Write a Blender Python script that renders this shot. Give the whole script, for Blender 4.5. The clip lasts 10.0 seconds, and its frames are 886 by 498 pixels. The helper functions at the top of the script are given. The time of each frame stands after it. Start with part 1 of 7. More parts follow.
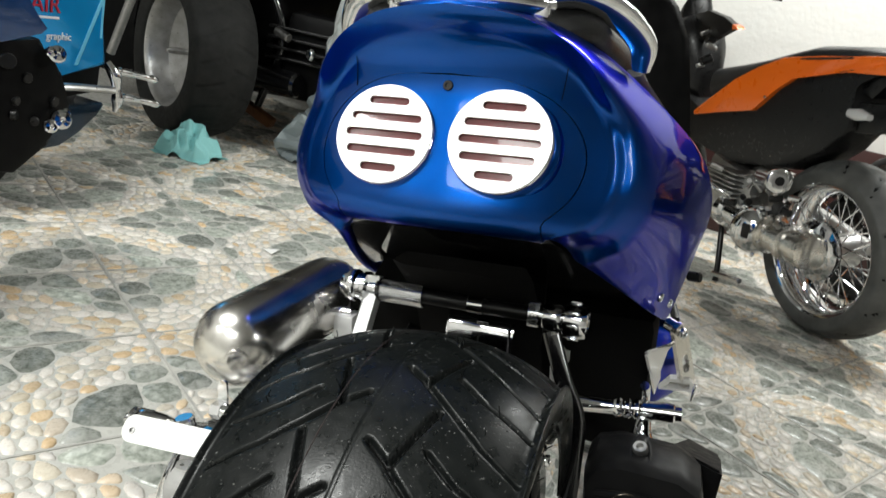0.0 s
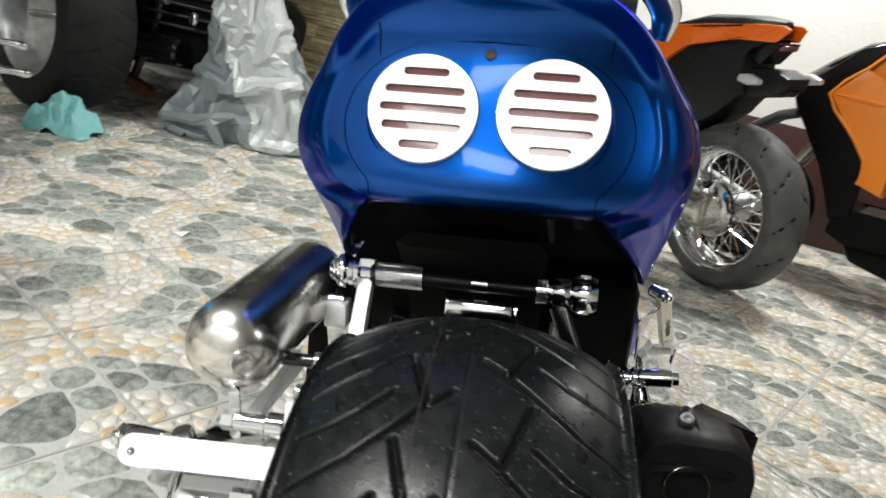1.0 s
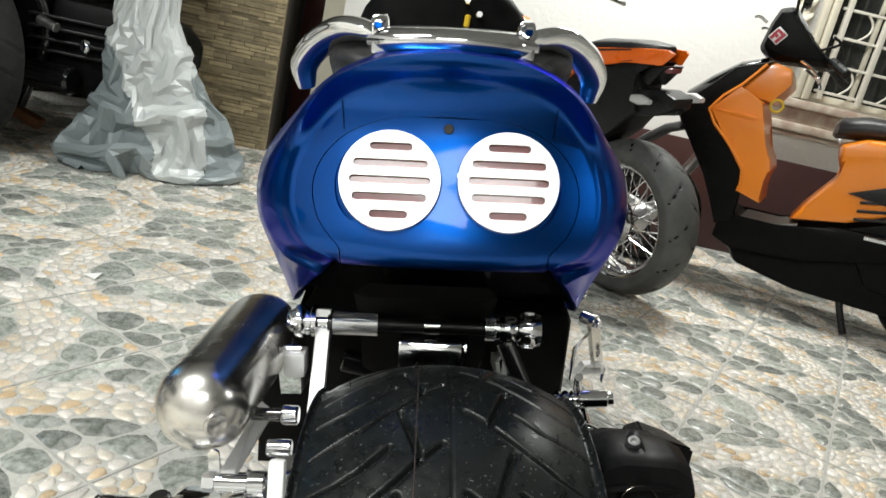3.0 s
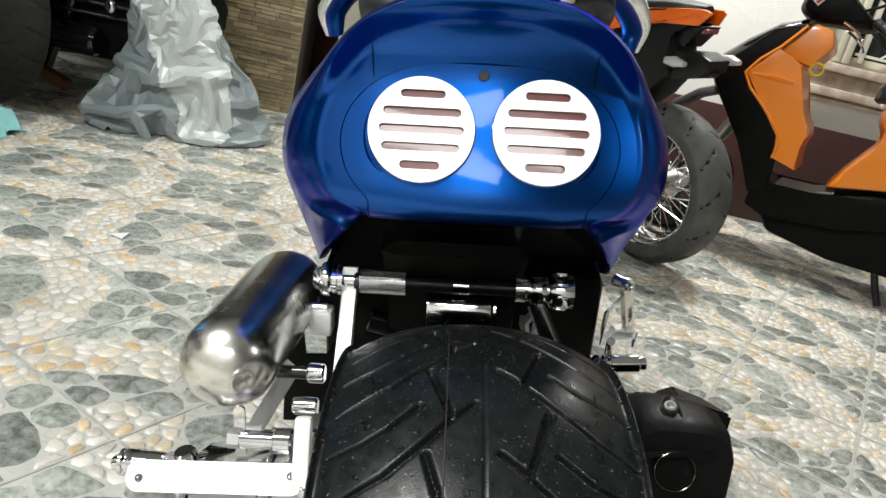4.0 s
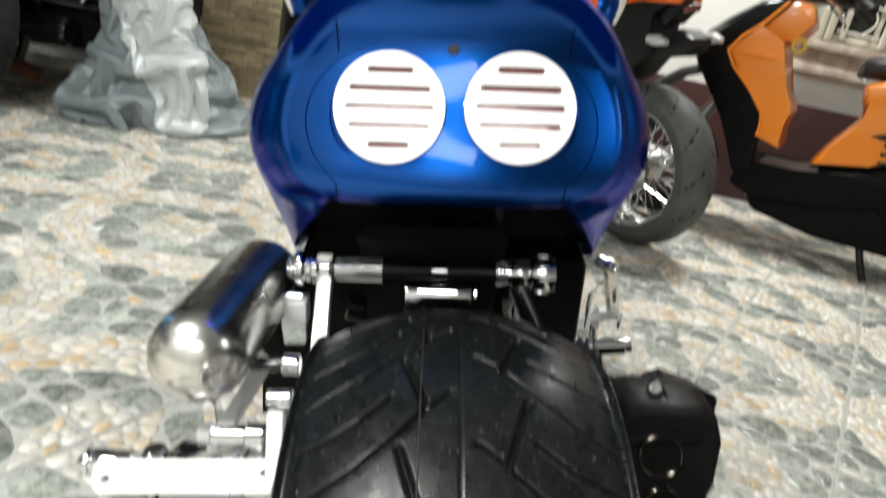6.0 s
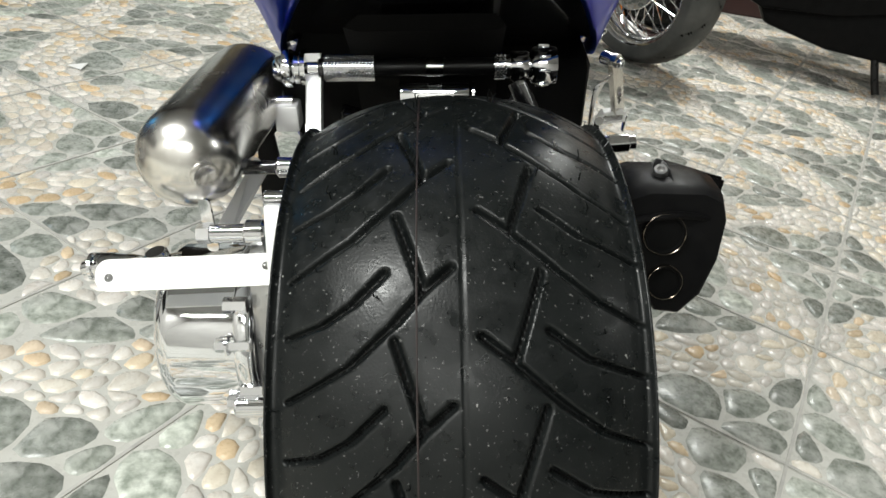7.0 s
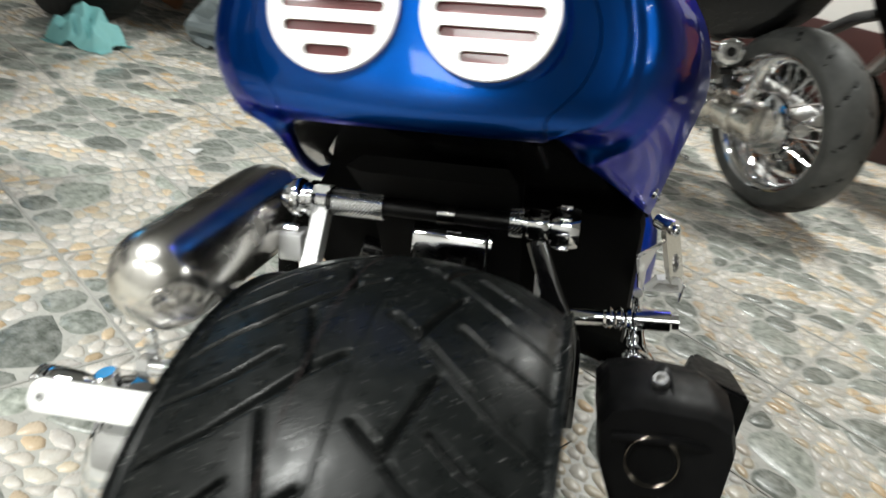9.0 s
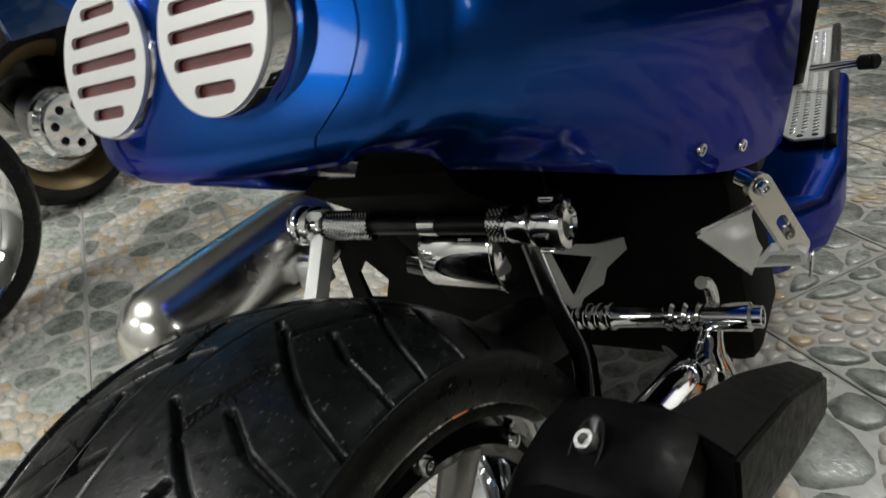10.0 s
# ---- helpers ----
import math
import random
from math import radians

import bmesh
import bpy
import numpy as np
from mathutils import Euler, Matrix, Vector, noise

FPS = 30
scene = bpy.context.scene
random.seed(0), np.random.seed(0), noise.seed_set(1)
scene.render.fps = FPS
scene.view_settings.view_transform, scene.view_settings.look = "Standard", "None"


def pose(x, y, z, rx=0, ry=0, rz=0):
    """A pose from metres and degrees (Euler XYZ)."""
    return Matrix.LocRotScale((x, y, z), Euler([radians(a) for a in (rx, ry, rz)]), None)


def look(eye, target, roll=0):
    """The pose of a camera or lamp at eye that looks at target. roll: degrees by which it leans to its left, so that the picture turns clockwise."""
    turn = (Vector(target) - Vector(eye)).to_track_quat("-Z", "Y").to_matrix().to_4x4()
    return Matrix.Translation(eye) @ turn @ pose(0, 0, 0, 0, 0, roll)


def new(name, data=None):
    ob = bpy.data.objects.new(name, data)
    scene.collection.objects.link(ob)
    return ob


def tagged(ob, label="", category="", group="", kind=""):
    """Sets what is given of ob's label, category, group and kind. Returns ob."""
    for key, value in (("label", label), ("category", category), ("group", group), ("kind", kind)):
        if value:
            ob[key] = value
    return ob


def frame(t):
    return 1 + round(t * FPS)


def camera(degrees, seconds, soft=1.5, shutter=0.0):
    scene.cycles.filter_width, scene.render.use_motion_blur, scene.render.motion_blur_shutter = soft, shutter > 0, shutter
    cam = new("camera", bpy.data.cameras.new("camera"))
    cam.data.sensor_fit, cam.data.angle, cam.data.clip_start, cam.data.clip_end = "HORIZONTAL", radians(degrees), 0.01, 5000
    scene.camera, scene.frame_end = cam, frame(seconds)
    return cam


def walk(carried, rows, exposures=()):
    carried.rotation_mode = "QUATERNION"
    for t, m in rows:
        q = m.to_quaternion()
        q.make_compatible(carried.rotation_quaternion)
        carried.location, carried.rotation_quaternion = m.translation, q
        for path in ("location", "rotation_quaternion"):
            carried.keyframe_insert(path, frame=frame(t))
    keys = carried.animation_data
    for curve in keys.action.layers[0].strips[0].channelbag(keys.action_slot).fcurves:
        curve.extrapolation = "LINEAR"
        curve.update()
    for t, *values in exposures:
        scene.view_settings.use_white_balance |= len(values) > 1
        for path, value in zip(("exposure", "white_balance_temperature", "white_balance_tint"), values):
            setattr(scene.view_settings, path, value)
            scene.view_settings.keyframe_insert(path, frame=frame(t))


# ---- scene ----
cam = camera(64.6, 10.0, soft=1.5, shutter=0.5)
PATH = [
    (0, (0.056, -0.541, 0.745), (-0.43, 1.298, 0.128), 13.2),
    (0.5, (0.04, -0.544, 0.759), (-0.406, 1.281, 0.074), 11.3),
    (1, (-0.089, -0.534, 0.713), (-0.212, 1.363, 0.091), 13.9),
    (1.5, (-0.134, -0.574, 0.744), (-0.171, 1.351, 0.2), 13.3),
    (2, (-0.145, -0.576, 0.755), (-0.018, 1.349, 0.229), 13.1),
    (2.5, (-0.151, -0.578, 0.762), (0.001, 1.352, 0.261), 13.0),
    (4, (-0.157, -0.552, 0.735), (-0.059, 1.342, 0.101), 13.4),
    (4.5, (-0.159, -0.548, 0.739), (-0.08, 1.357, 0.135), 13.3),
    (5, (-0.159, -0.545, 0.742), (-0.068, 1.37, 0.171), 13.0),
    (5.5, (-0.15, -0.54, 0.743), (-0.034, 1.381, 0.197), 11.8),
    (6, (-0.143, -0.53, 0.727), (-0.005, 1.352, 0.066), 12.4),
    (6.2, (-0.137, -0.529, 0.696), (0.04, 1.268, -0.164), 14.2),
    (7.3, (-0.127, -0.533, 0.671), (0.07, 1.152, -0.386), 10.1),
    (7.5, (-0.129, -0.534, 0.67), (0.07, 1.149, -0.392), 10.2),
    (8, (-0.135, -0.54, 0.68), (0.04, 1.18, -0.325), 10.3),
    (8.5, (-0.143, -0.543, 0.709), (-0.093, 1.264, -0.148), 14.5),
    (9, (-0.008, -0.427, 0.713), (-0.222, 1.36, -0.161), 13.2),
    (9.5, (0.163, -0.295, 0.73), (-0.595, 1.235, -0.313), -0.9),
    (10, (0.227, -0.222, 0.728), (-0.776, 1.18, -0.286), -9.3),
]
walk(cam, [(t, look(eye, target, roll)) for t, eye, target, roll in PATH],
     ((0.0, 0.0), (0.6, 0.02), (1.5, 0.2), (2.5, 0.14), (4.5, 0.1), (6.0, 0.18), (7.5, 0.0), (8.5, 0.1), (9.0, 0.0), (9.5, -0.35), (10.0, -0.66)))

# ---------- world, lamps ----------
wd = bpy.data.worlds.new("world")
scene.world = wd
wd.use_nodes = True
wd.node_tree.nodes["Background"].inputs[0].default_value = (0.5, 0.55, 0.6, 1)
wd.node_tree.nodes["Background"].inputs[1].default_value = 0.02
scene.view_settings.exposure = 0.0


def area_lamp(name, at, sx, sy, watts, target=None, color=(0.97, 0.99, 0.95)):
    d = bpy.data.lights.new(name, "AREA")
    d.shape, d.size, d.size_y, d.energy, d.color = "RECTANGLE", sx, sy, watts, color
    ob = new(name, d)
    ob.matrix_world = look(at, target or (at[0], at[1] + 0.001, at[2] - 1))
    return tagged(ob, "white light of an unseen lamp placed under the ceiling", "lamp light")


# Unseen ceiling lamps placed by highlights; the wide third adds a soft glow
LAMPS = [((-1.6, -0.8, 2.62), 1.15, 0.14, 94), ((-2.7, -2.7, 2.62), 1.15, 0.14, 40), ((-0.5, -2.9, 2.62), 1.5, 0.6, 46), ((3.0, -0.6, 2.62), 1.15, 0.14, 14), ((0.9, 2.55, 2.62), 1.15, 0.14, 71)]
for at, sx, sy, w in LAMPS:
    area_lamp("overhead_lamp", at, sx, sy, w)


# ---------- materials ----------
def mat(name, base=(0.5, 0.5, 0.5), rough=0.5, metal=0.0, coat=0.0, coat_rough=0.03, noise_scale=0.0, noise_amt=0.0,
        bump=0.0, bump_scale=200.0, rough_var=0.0, spec=0.5, second=None, island=0.0):
    m = bpy.data.materials.new(name)
    m.use_nodes = True
    nt = m.node_tree
    b = nt.nodes["Principled BSDF"]
    b.inputs["Base Color"].default_value = (*base, 1)
    b.inputs["Roughness"].default_value = rough
    b.inputs["Metallic"].default_value = metal
    b.inputs["Coat Weight"].default_value = coat
    b.inputs["Coat Roughness"].default_value = coat_rough
    b.inputs["Specular IOR Level"].default_value = spec
    tc = nt.nodes.new("ShaderNodeTexCoord")
    if noise_scale:
        n = nt.nodes.new("ShaderNodeTexNoise")
        n.inputs["Scale"].default_value, n.inputs["Detail"].default_value = noise_scale, 6
        nt.links.new(tc.outputs["Object"], n.inputs["Vector"])
        mix = nt.nodes.new("ShaderNodeMixRGB")
        ramp = nt.nodes.new("ShaderNodeValToRGB")
        ramp.color_ramp.elements[0].position, ramp.color_ramp.elements[1].position = 0.35, 0.7
        nt.links.new(n.outputs["Fac"], ramp.inputs[0])
        mul = nt.nodes.new("ShaderNodeMath")
        mul.operation = "MULTIPLY"
        mul.inputs[1].default_value = noise_amt
        nt.links.new(ramp.outputs[0], mul.inputs[0])
        nt.links.new(mul.outputs[0], mix.inputs[0])
        mix.inputs[1].default_value = (*base, 1)
        mix.inputs[2].default_value = (*(second or [c * 0.55 for c in base]), 1)
        nt.links.new(mix.outputs[0], b.inputs["Base Color"])
        if rough_var:
            n2 = nt.nodes.new("ShaderNodeTexNoise")
            n2.inputs["Scale"].default_value, n2.inputs["Detail"].default_value = noise_scale * 3.1, 8
            nt.links.new(tc.outputs["Object"], n2.inputs["Vector"])
            mr = nt.nodes.new("ShaderNodeMapRange")
            mr.inputs[1].default_value, mr.inputs[2].default_value = 0.3, 0.7
            mr.inputs[3].default_value, mr.inputs[4].default_value = max(0.01, rough - rough_var), min(1, rough + rough_var)
            nt.links.new(n2.outputs["Fac"], mr.inputs[0])
            nt.links.new(mr.outputs[0], b.inputs["Roughness"])
    if bump:
        n3 = nt.nodes.new("ShaderNodeTexNoise")
        n3.inputs["Scale"].default_value, n3.inputs["Detail"].default_value = bump_scale, 5
        nt.links.new(tc.outputs["Object"], n3.inputs["Vector"])
        bp = nt.nodes.new("ShaderNodeBump")
        bp.inputs["Strength"].default_value, bp.inputs["Distance"].default_value = bump, 0.002
        nt.links.new(n3.outputs["Fac"], bp.inputs["Height"])
        nt.links.new(bp.outputs[0], b.inputs["Normal"])
    return m


def vary(m, hue=0.0, val=0.3, tint=None):
    """Varies a material's colour from piece to piece."""
    nt = m.node_tree
    b = nt.nodes["Principled BSDF"]
    geo, oi = nt.nodes.new("ShaderNodeNewGeometry"), nt.nodes.new("ShaderNodeObjectInfo")
    add = nt.nodes.new("ShaderNodeMath")
    fr = nt.nodes.new("ShaderNodeMath")
    add.operation, fr.operation = "ADD", "FRACT"
    nt.links.new(geo.outputs["Random Per Island"], add.inputs[0])
    nt.links.new(oi.outputs["Random"], add.inputs[1])
    nt.links.new(add.outputs[0], fr.inputs[0])
    hsv = nt.nodes.new("ShaderNodeHueSaturation")
    mr = nt.nodes.new("ShaderNodeMapRange")
    mr.inputs[3].default_value, mr.inputs[4].default_value = 1 - val, 1 + val
    nt.links.new(fr.outputs[0], mr.inputs[0])
    nt.links.new(mr.outputs[0], hsv.inputs["Value"])
    link = b.inputs["Base Color"].links
    if link:
        nt.links.new(link[0].from_socket, hsv.inputs["Color"])
    else:
        hsv.inputs["Color"].default_value = b.inputs["Base Color"].default_value
    out = hsv.outputs[0]
    if tint:
        mul = nt.nodes.new("ShaderNodeMath")
        mul.operation = "MULTIPLY"
        mul.inputs[1].default_value = 7.31
        f2 = nt.nodes.new("ShaderNodeMath")
        f2.operation = "FRACT"
        nt.links.new(fr.outputs[0], mul.inputs[0])
        nt.links.new(mul.outputs[0], f2.inputs[0])
        ramp = nt.nodes.new("ShaderNodeValToRGB")
        while len(ramp.color_ramp.elements) < len(tint):
            ramp.color_ramp.elements.new(0.5)
        ramp.color_ramp.interpolation = "LINEAR"
        for e, (p, c) in zip(ramp.color_ramp.elements, tint):
            e.position, e.color = p, (*c, 1)
        nt.links.new(f2.outputs[0], ramp.inputs[0])
        mx = nt.nodes.new("ShaderNodeMixRGB")
        mx.blend_type = "MULTIPLY"
        mx.inputs[0].default_value = 1
        nt.links.new(out, mx.inputs[1])
        nt.links.new(ramp.outputs[0], mx.inputs[2])
        out = mx.outputs[0]
    nt.links.new(out, b.inputs["Base Color"])
    return m


BLUE = mat("candy_blue_paint", (0.0016, 0.068, 0.33), 0.31, 0.95, 0.34, 0.06, 900, 0.25, second=(0.0012, 0.05, 0.28))
for n in BLUE.node_tree.nodes:
    if n.type == 'BSDF_PRINCIPLED':
        n.inputs["Coat IOR"].default_value = 1.5
        n.inputs["Specular Tint"].default_value = (0.12, 0.13, 0.75, 1)
CHROME = mat("chrome", (0.82, 0.83, 0.85), 0.05, 1.0, noise_scale=40, noise_amt=0.25, second=(0.66, 0.66, 0.66), rough_var=0.03)
STEEL = mat("polished_steel_with_heat_tint", (0.8, 0.79, 0.77), 0.25, 1.0, noise_scale=9, noise_amt=0.45, second=(0.62, 0.54, 0.43), rough_var=0.05)
ALU = mat("brushed_aluminium", (0.9, 0.9, 0.9), 0.38, 0.6, noise_scale=420, noise_amt=0.12, second=(0.8, 0.8, 0.8), rough_var=0.06)
# Pale and barely metallic: reflected glare is put into the colour
GLARE_ALU = mat("aluminium_with_painted_glare", (0.93, 0.93, 0.92), 0.34, 0.25, noise_scale=420, noise_amt=0.1, second=(0.84, 0.84, 0.83), rough_var=0.06)
TINTED = mat("heat_browned_steel", (0.3, 0.26, 0.21), 0.22, 1.0, noise_scale=60, noise_amt=0.6, second=(0.16, 0.14, 0.12), rough_var=0.06)
CASTALU = mat("cast_aluminium", (0.55, 0.55, 0.55), 0.38, 1.0, noise_scale=25, noise_amt=0.6, second=(0.3, 0.29, 0.27), rough_var=0.12, bump=0.15, bump_scale=400)
RUBBER = mat("tyre_rubber", (0.005, 0.0062, 0.0062), 0.34, 0.0, noise_scale=28, noise_amt=0.55, second=(0.0095, 0.011, 0.0108), rough_var=0.12, spec=0.27, bump=0.1, bump_scale=600)
OLDRUBBER = mat("dull_old_rubber", (0.016, 0.0165, 0.016), 0.7, spec=0.12, noise_scale=20, noise_amt=0.6, second=(0.03, 0.03, 0.029), rough_var=0.1, bump=0.2, bump_scale=300)
DUSTY = mat("dusty_tyre_rubber", (0.05, 0.052, 0.05), 0.6, 0.0, noise_scale=14, noise_amt=0.6, second=(0.1, 0.1, 0.095), rough_var=0.1, bump=0.15, bump_scale=400)
BLACK = mat("black_plastic", (0.006, 0.006, 0.0065), 0.35, spec=0.35, noise_scale=30, noise_amt=0.4, second=(0.011, 0.011, 0.011), rough_var=0.1)
MATBLACK = mat("satin_black_paint", (0.003, 0.003, 0.0033), 0.42, spec=0.08, noise_scale=35, noise_amt=0.4, second=(0.01, 0.01, 0.01), rough_var=0.1, bump=0.05, bump_scale=500)
GLOSSBLACK = mat("gloss_black_paint", (0.006, 0.006, 0.007), 0.12, coat=0.6, noise_scale=20, noise_amt=0.3, second=(0.012, 0.012, 0.012), rough_var=0.05)
VINYL = mat("black_seat_vinyl", (0.01, 0.01, 0.011), 0.42, noise_scale=80, noise_amt=0.3, second=(0.03, 0.03, 0.03), rough_var=0.08, bump=0.2, bump_scale=900)
PIPING = mat("grey_vinyl", (0.2, 0.2, 0.19), 0.45, noise_scale=60, noise_amt=0.3, bump=0.1)
REDLENS = mat("red_lens", (0.2, 0.055, 0.06), 0.2, coat=0.5, noise_scale=60, noise_amt=0.5)
ORANGE = mat("orange_paint", (0.86, 0.15, 0.006), 0.3, coat=0.5, noise_scale=8, noise_amt=0.2, second=(0.8, 0.155, 0.006), rough_var=0.05)
AMBER = mat("bright_orange_paint", (0.88, 0.255, 0.012), 0.32, coat=0.4, noise_scale=8, noise_amt=0.2, second=(0.82, 0.22, 0.01), rough_var=0.05)
CYAN = mat("cyan_paint", (0.0, 0.34, 0.82), 0.24, 0.5, 0.5, 0.04, 12, 0.2)
PALECYAN = mat("pale_cyan_decal", (0.16, 0.6, 0.85), 0.3, 0.2, 0.4, 0.04, 12, 0.2)
GOLD = mat("dusty_gold_rim", (0.22, 0.16, 0.08), 0.45, 0.7, noise_scale=20, noise_amt=0.5)
CLOTH = mat("silver_tarpaulin", (0.6, 0.63, 0.625), 0.45, 0.15, noise_scale=5, noise_amt=0.4, second=(0.46, 0.49, 0.49), rough_var=0.1, bump=0.6, bump_scale=24)
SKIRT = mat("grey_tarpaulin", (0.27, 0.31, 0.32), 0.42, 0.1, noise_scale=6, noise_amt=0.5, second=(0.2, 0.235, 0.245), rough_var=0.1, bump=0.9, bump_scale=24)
RAG = mat("turquoise_cloth", (0.3, 0.66, 0.66), 0.85, noise_scale=14, noise_amt=0.4, second=(0.22, 0.55, 0.56), bump=0.5, bump_scale=500)
WALLM = mat("white_plaster", (0.8, 0.79, 0.76), 0.7, noise_scale=2.2, noise_amt=0.25, second=(0.68, 0.67, 0.63), bump=1.0, bump_scale=38)
DADO = mat("maroon_dado_paint", (0.06, 0.022, 0.02), 0.45, noise_scale=5, noise_amt=0.5, second=(0.035, 0.015, 0.014), bump=0.2, bump_scale=60)
CREAM = mat("cream_paint", (0.68, 0.64, 0.52), 0.4, noise_scale=9, noise_amt=0.3, second=(0.55, 0.51, 0.4), bump=0.1, bump_scale=120)
# Ceiling and added walls: greys chosen for what the paint and chrome reflect
CEIL = mat("grey_ceiling_plaster", (0.3, 0.3, 0.29), 0.8, noise_scale=2.0, noise_amt=0.3, bump=0.4, bump_scale=45)
DIMWALL = mat("bounce_wall_plaster", (0.47, 0.46, 0.44), 0.75, noise_scale=2.0, noise_amt=0.3, bump=0.4, bump_scale=45)
# near-black colour stands in for the recess lying unlit
UNLIT_TONE = mat("unlit_recess_tone", (0.05, 0.043, 0.035), 0.7, noise_scale=3, noise_amt=0.6)
GLASS = mat("dark_window_glass", (0.03, 0.032, 0.03), 0.06, noise_scale=2, noise_amt=0.3)
DOORM = mat("dark_red_door", (0.075, 0.02, 0.016), 0.35, noise_scale=9, noise_amt=0.5, bump=0.1, bump_scale=90)
CLEAR = mat("clear_lens", (0.6, 0.6, 0.6), 0.12, 0.3, coat=0.5)
PAPER = mat("white_paper", (0.85, 0.85, 0.83), 0.8, noise_scale=40, noise_amt=0.1)
REDMARK = mat("red_decal", (0.42, 0.012, 0.035), 0.35, noise_scale=40, noise_amt=0.1)
WHITEMARK = mat("white_decal", (0.8, 0.8, 0.8), 0.4, noise_scale=40, noise_amt=0.1)
YELLOW = mat("yellow_plastic", (0.75, 0.5, 0.02), 0.4, noise_scale=40, noise_amt=0.2)
RUST = mat("rusty_brown_metal", (0.22, 0.09, 0.035), 0.7, noise_scale=30, noise_amt=0.6)
PINK = mat("faded_red_marking", (0.026, 0.015, 0.014), 0.55, noise_scale=90, noise_amt=0.8, second=(0.012, 0.011, 0.011))
# Near-black for tread grooves and outlet bores: their shade put into the colour
RECESS_SHADE = mat("painted_recess_shade", (0.004, 0.004, 0.004), 0.8, spec=0.05, noise_scale=60, noise_amt=0.5, second=(0.007, 0.007, 0.007))
# Near-black that puts the shade under the tail into the colour
GAP_SHADE = mat("shade_black_underside", (0.008, 0.008, 0.008), 0.7, spec=0.08, noise_scale=20, noise_amt=0.5, second=(0.008, 0.0075, 0.007), bump=0.2, bump_scale=300)



def specks(m, scale, color, lo, hi):
    """Sprinkles fine dust over a material's colour."""
    nt = m.node_tree
    b = nt.nodes["Principled BSDF"]
    tc = nt.nodes.new("ShaderNodeTexCoord")
    n = nt.nodes.new("ShaderNodeTexNoise")
    n.inputs["Scale"].default_value, n.inputs["Detail"].default_value = scale, 3
    nt.links.new(tc.outputs["Object"], n.inputs["Vector"])
    mr = nt.nodes.new("ShaderNodeMapRange")
    mr.inputs[1].default_value, mr.inputs[2].default_value = lo, hi
    nt.links.new(n.outputs["Fac"], mr.inputs[0])
    mx = nt.nodes.new("ShaderNodeMixRGB")
    nt.links.new(mr.outputs[0], mx.inputs[0])
    nt.links.new(b.inputs["Base Color"].links[0].from_socket, mx.inputs[1])
    mx.inputs[2].default_value = (*color, 1)
    nt.links.new(mx.outputs[0], b.inputs["Base Color"])


specks(RUBBER, 420, (0.12, 0.12, 0.118), 0.665, 0.72)
specks(RUBBER, 230, (0.25, 0.25, 0.24), 0.725, 0.76)

# ---------- mesh helpers ----------
def finish(bm, name, material, sharp=38.0):
    bmesh.ops.remove_doubles(bm, verts=bm.verts, dist=1e-6)
    bmesh.ops.recalc_face_normals(bm, faces=bm.faces)
    lim = radians(sharp)
    for f in bm.faces:
        f.smooth = True
    for e in bm.edges:
        if len(e.link_faces) == 2 and e.calc_face_angle(0) > lim:
            e.smooth = False
    me = bpy.data.meshes.new(name)
    bm.to_mesh(me)
    bm.free()
    me.materials.append(material)
    return me


def part(name, bm, material, parent, label="", sharp=38.0):
    ob = new(name, finish(bm, name, material, sharp))
    if parent is not None:
        ob.parent = parent
    return tagged(ob, label)


def thing(name, label, category, m=None, group="", kind=""):
    ob = new(name)
    ob.empty_display_size = 0.1
    if m is not None:
        ob.matrix_basis = m
    return tagged(ob, label, category, group, kind)


def solid(name, bm, material, label, category, m=None, group="", kind="", sharp=38.0):
    ob = new(name, finish(bm, name, material, sharp))
    if m is not None:
        ob.matrix_basis = m
    return tagged(ob, label, category, group, kind)


def B():
    return bmesh.new()


def bx(bm, c, s, rot=(0, 0, 0), bevel=0.0, seg=2):
    r = bmesh.ops.create_cube(bm, size=1.0, matrix=pose(*c, *rot) @ Matrix.Diagonal((*s, 1)))
    if bevel:
        es = list({e for v in r["verts"] for e in v.link_edges})
        bmesh.ops.bevel(bm, geom=es, offset=bevel, segments=seg, affect="EDGES", profile=0.5)
    return bm


def frame_to(p0, p1):
    d = Vector(p1) - Vector(p0)
    return Matrix.Translation(p0) @ d.to_track_quat("Z", "Y").to_matrix().to_4x4(), d.length


def lathe(bm, profile, m=Matrix(), seg=32, a0=0.0, a1=2 * math.pi):
    """Turns (radius, height) pairs round the z axis of m."""
    full = abs(a1 - a0 - 2 * math.pi) < 1e-6
    n = seg if full else seg + 1
    rings = []
    for r, h in profile:
        if r < 1e-6 and full:
            rings.append([bm.verts.new(m @ Vector((0, 0, h)))])
        else:
            rings.append([bm.verts.new(m @ Vector((r * math.cos(a0 + (a1 - a0) * i / seg), r * math.sin(a0 + (a1 - a0) * i / seg), h))) for i in range(n)])
    for a, b in zip(rings, rings[1:]):
        for i in range(seg):
            j = (i + 1) % n
            q = [a[0] if len(a) == 1 else a[i], a[0] if len(a) == 1 else a[j], b[0] if len(b) == 1 else b[j], b[0] if len(b) == 1 else b[i]]
            u = []
            for v in q:
                if v not in u:
                    u.append(v)
            if len(u) > 2:
                bm.faces.new(u)
    return bm


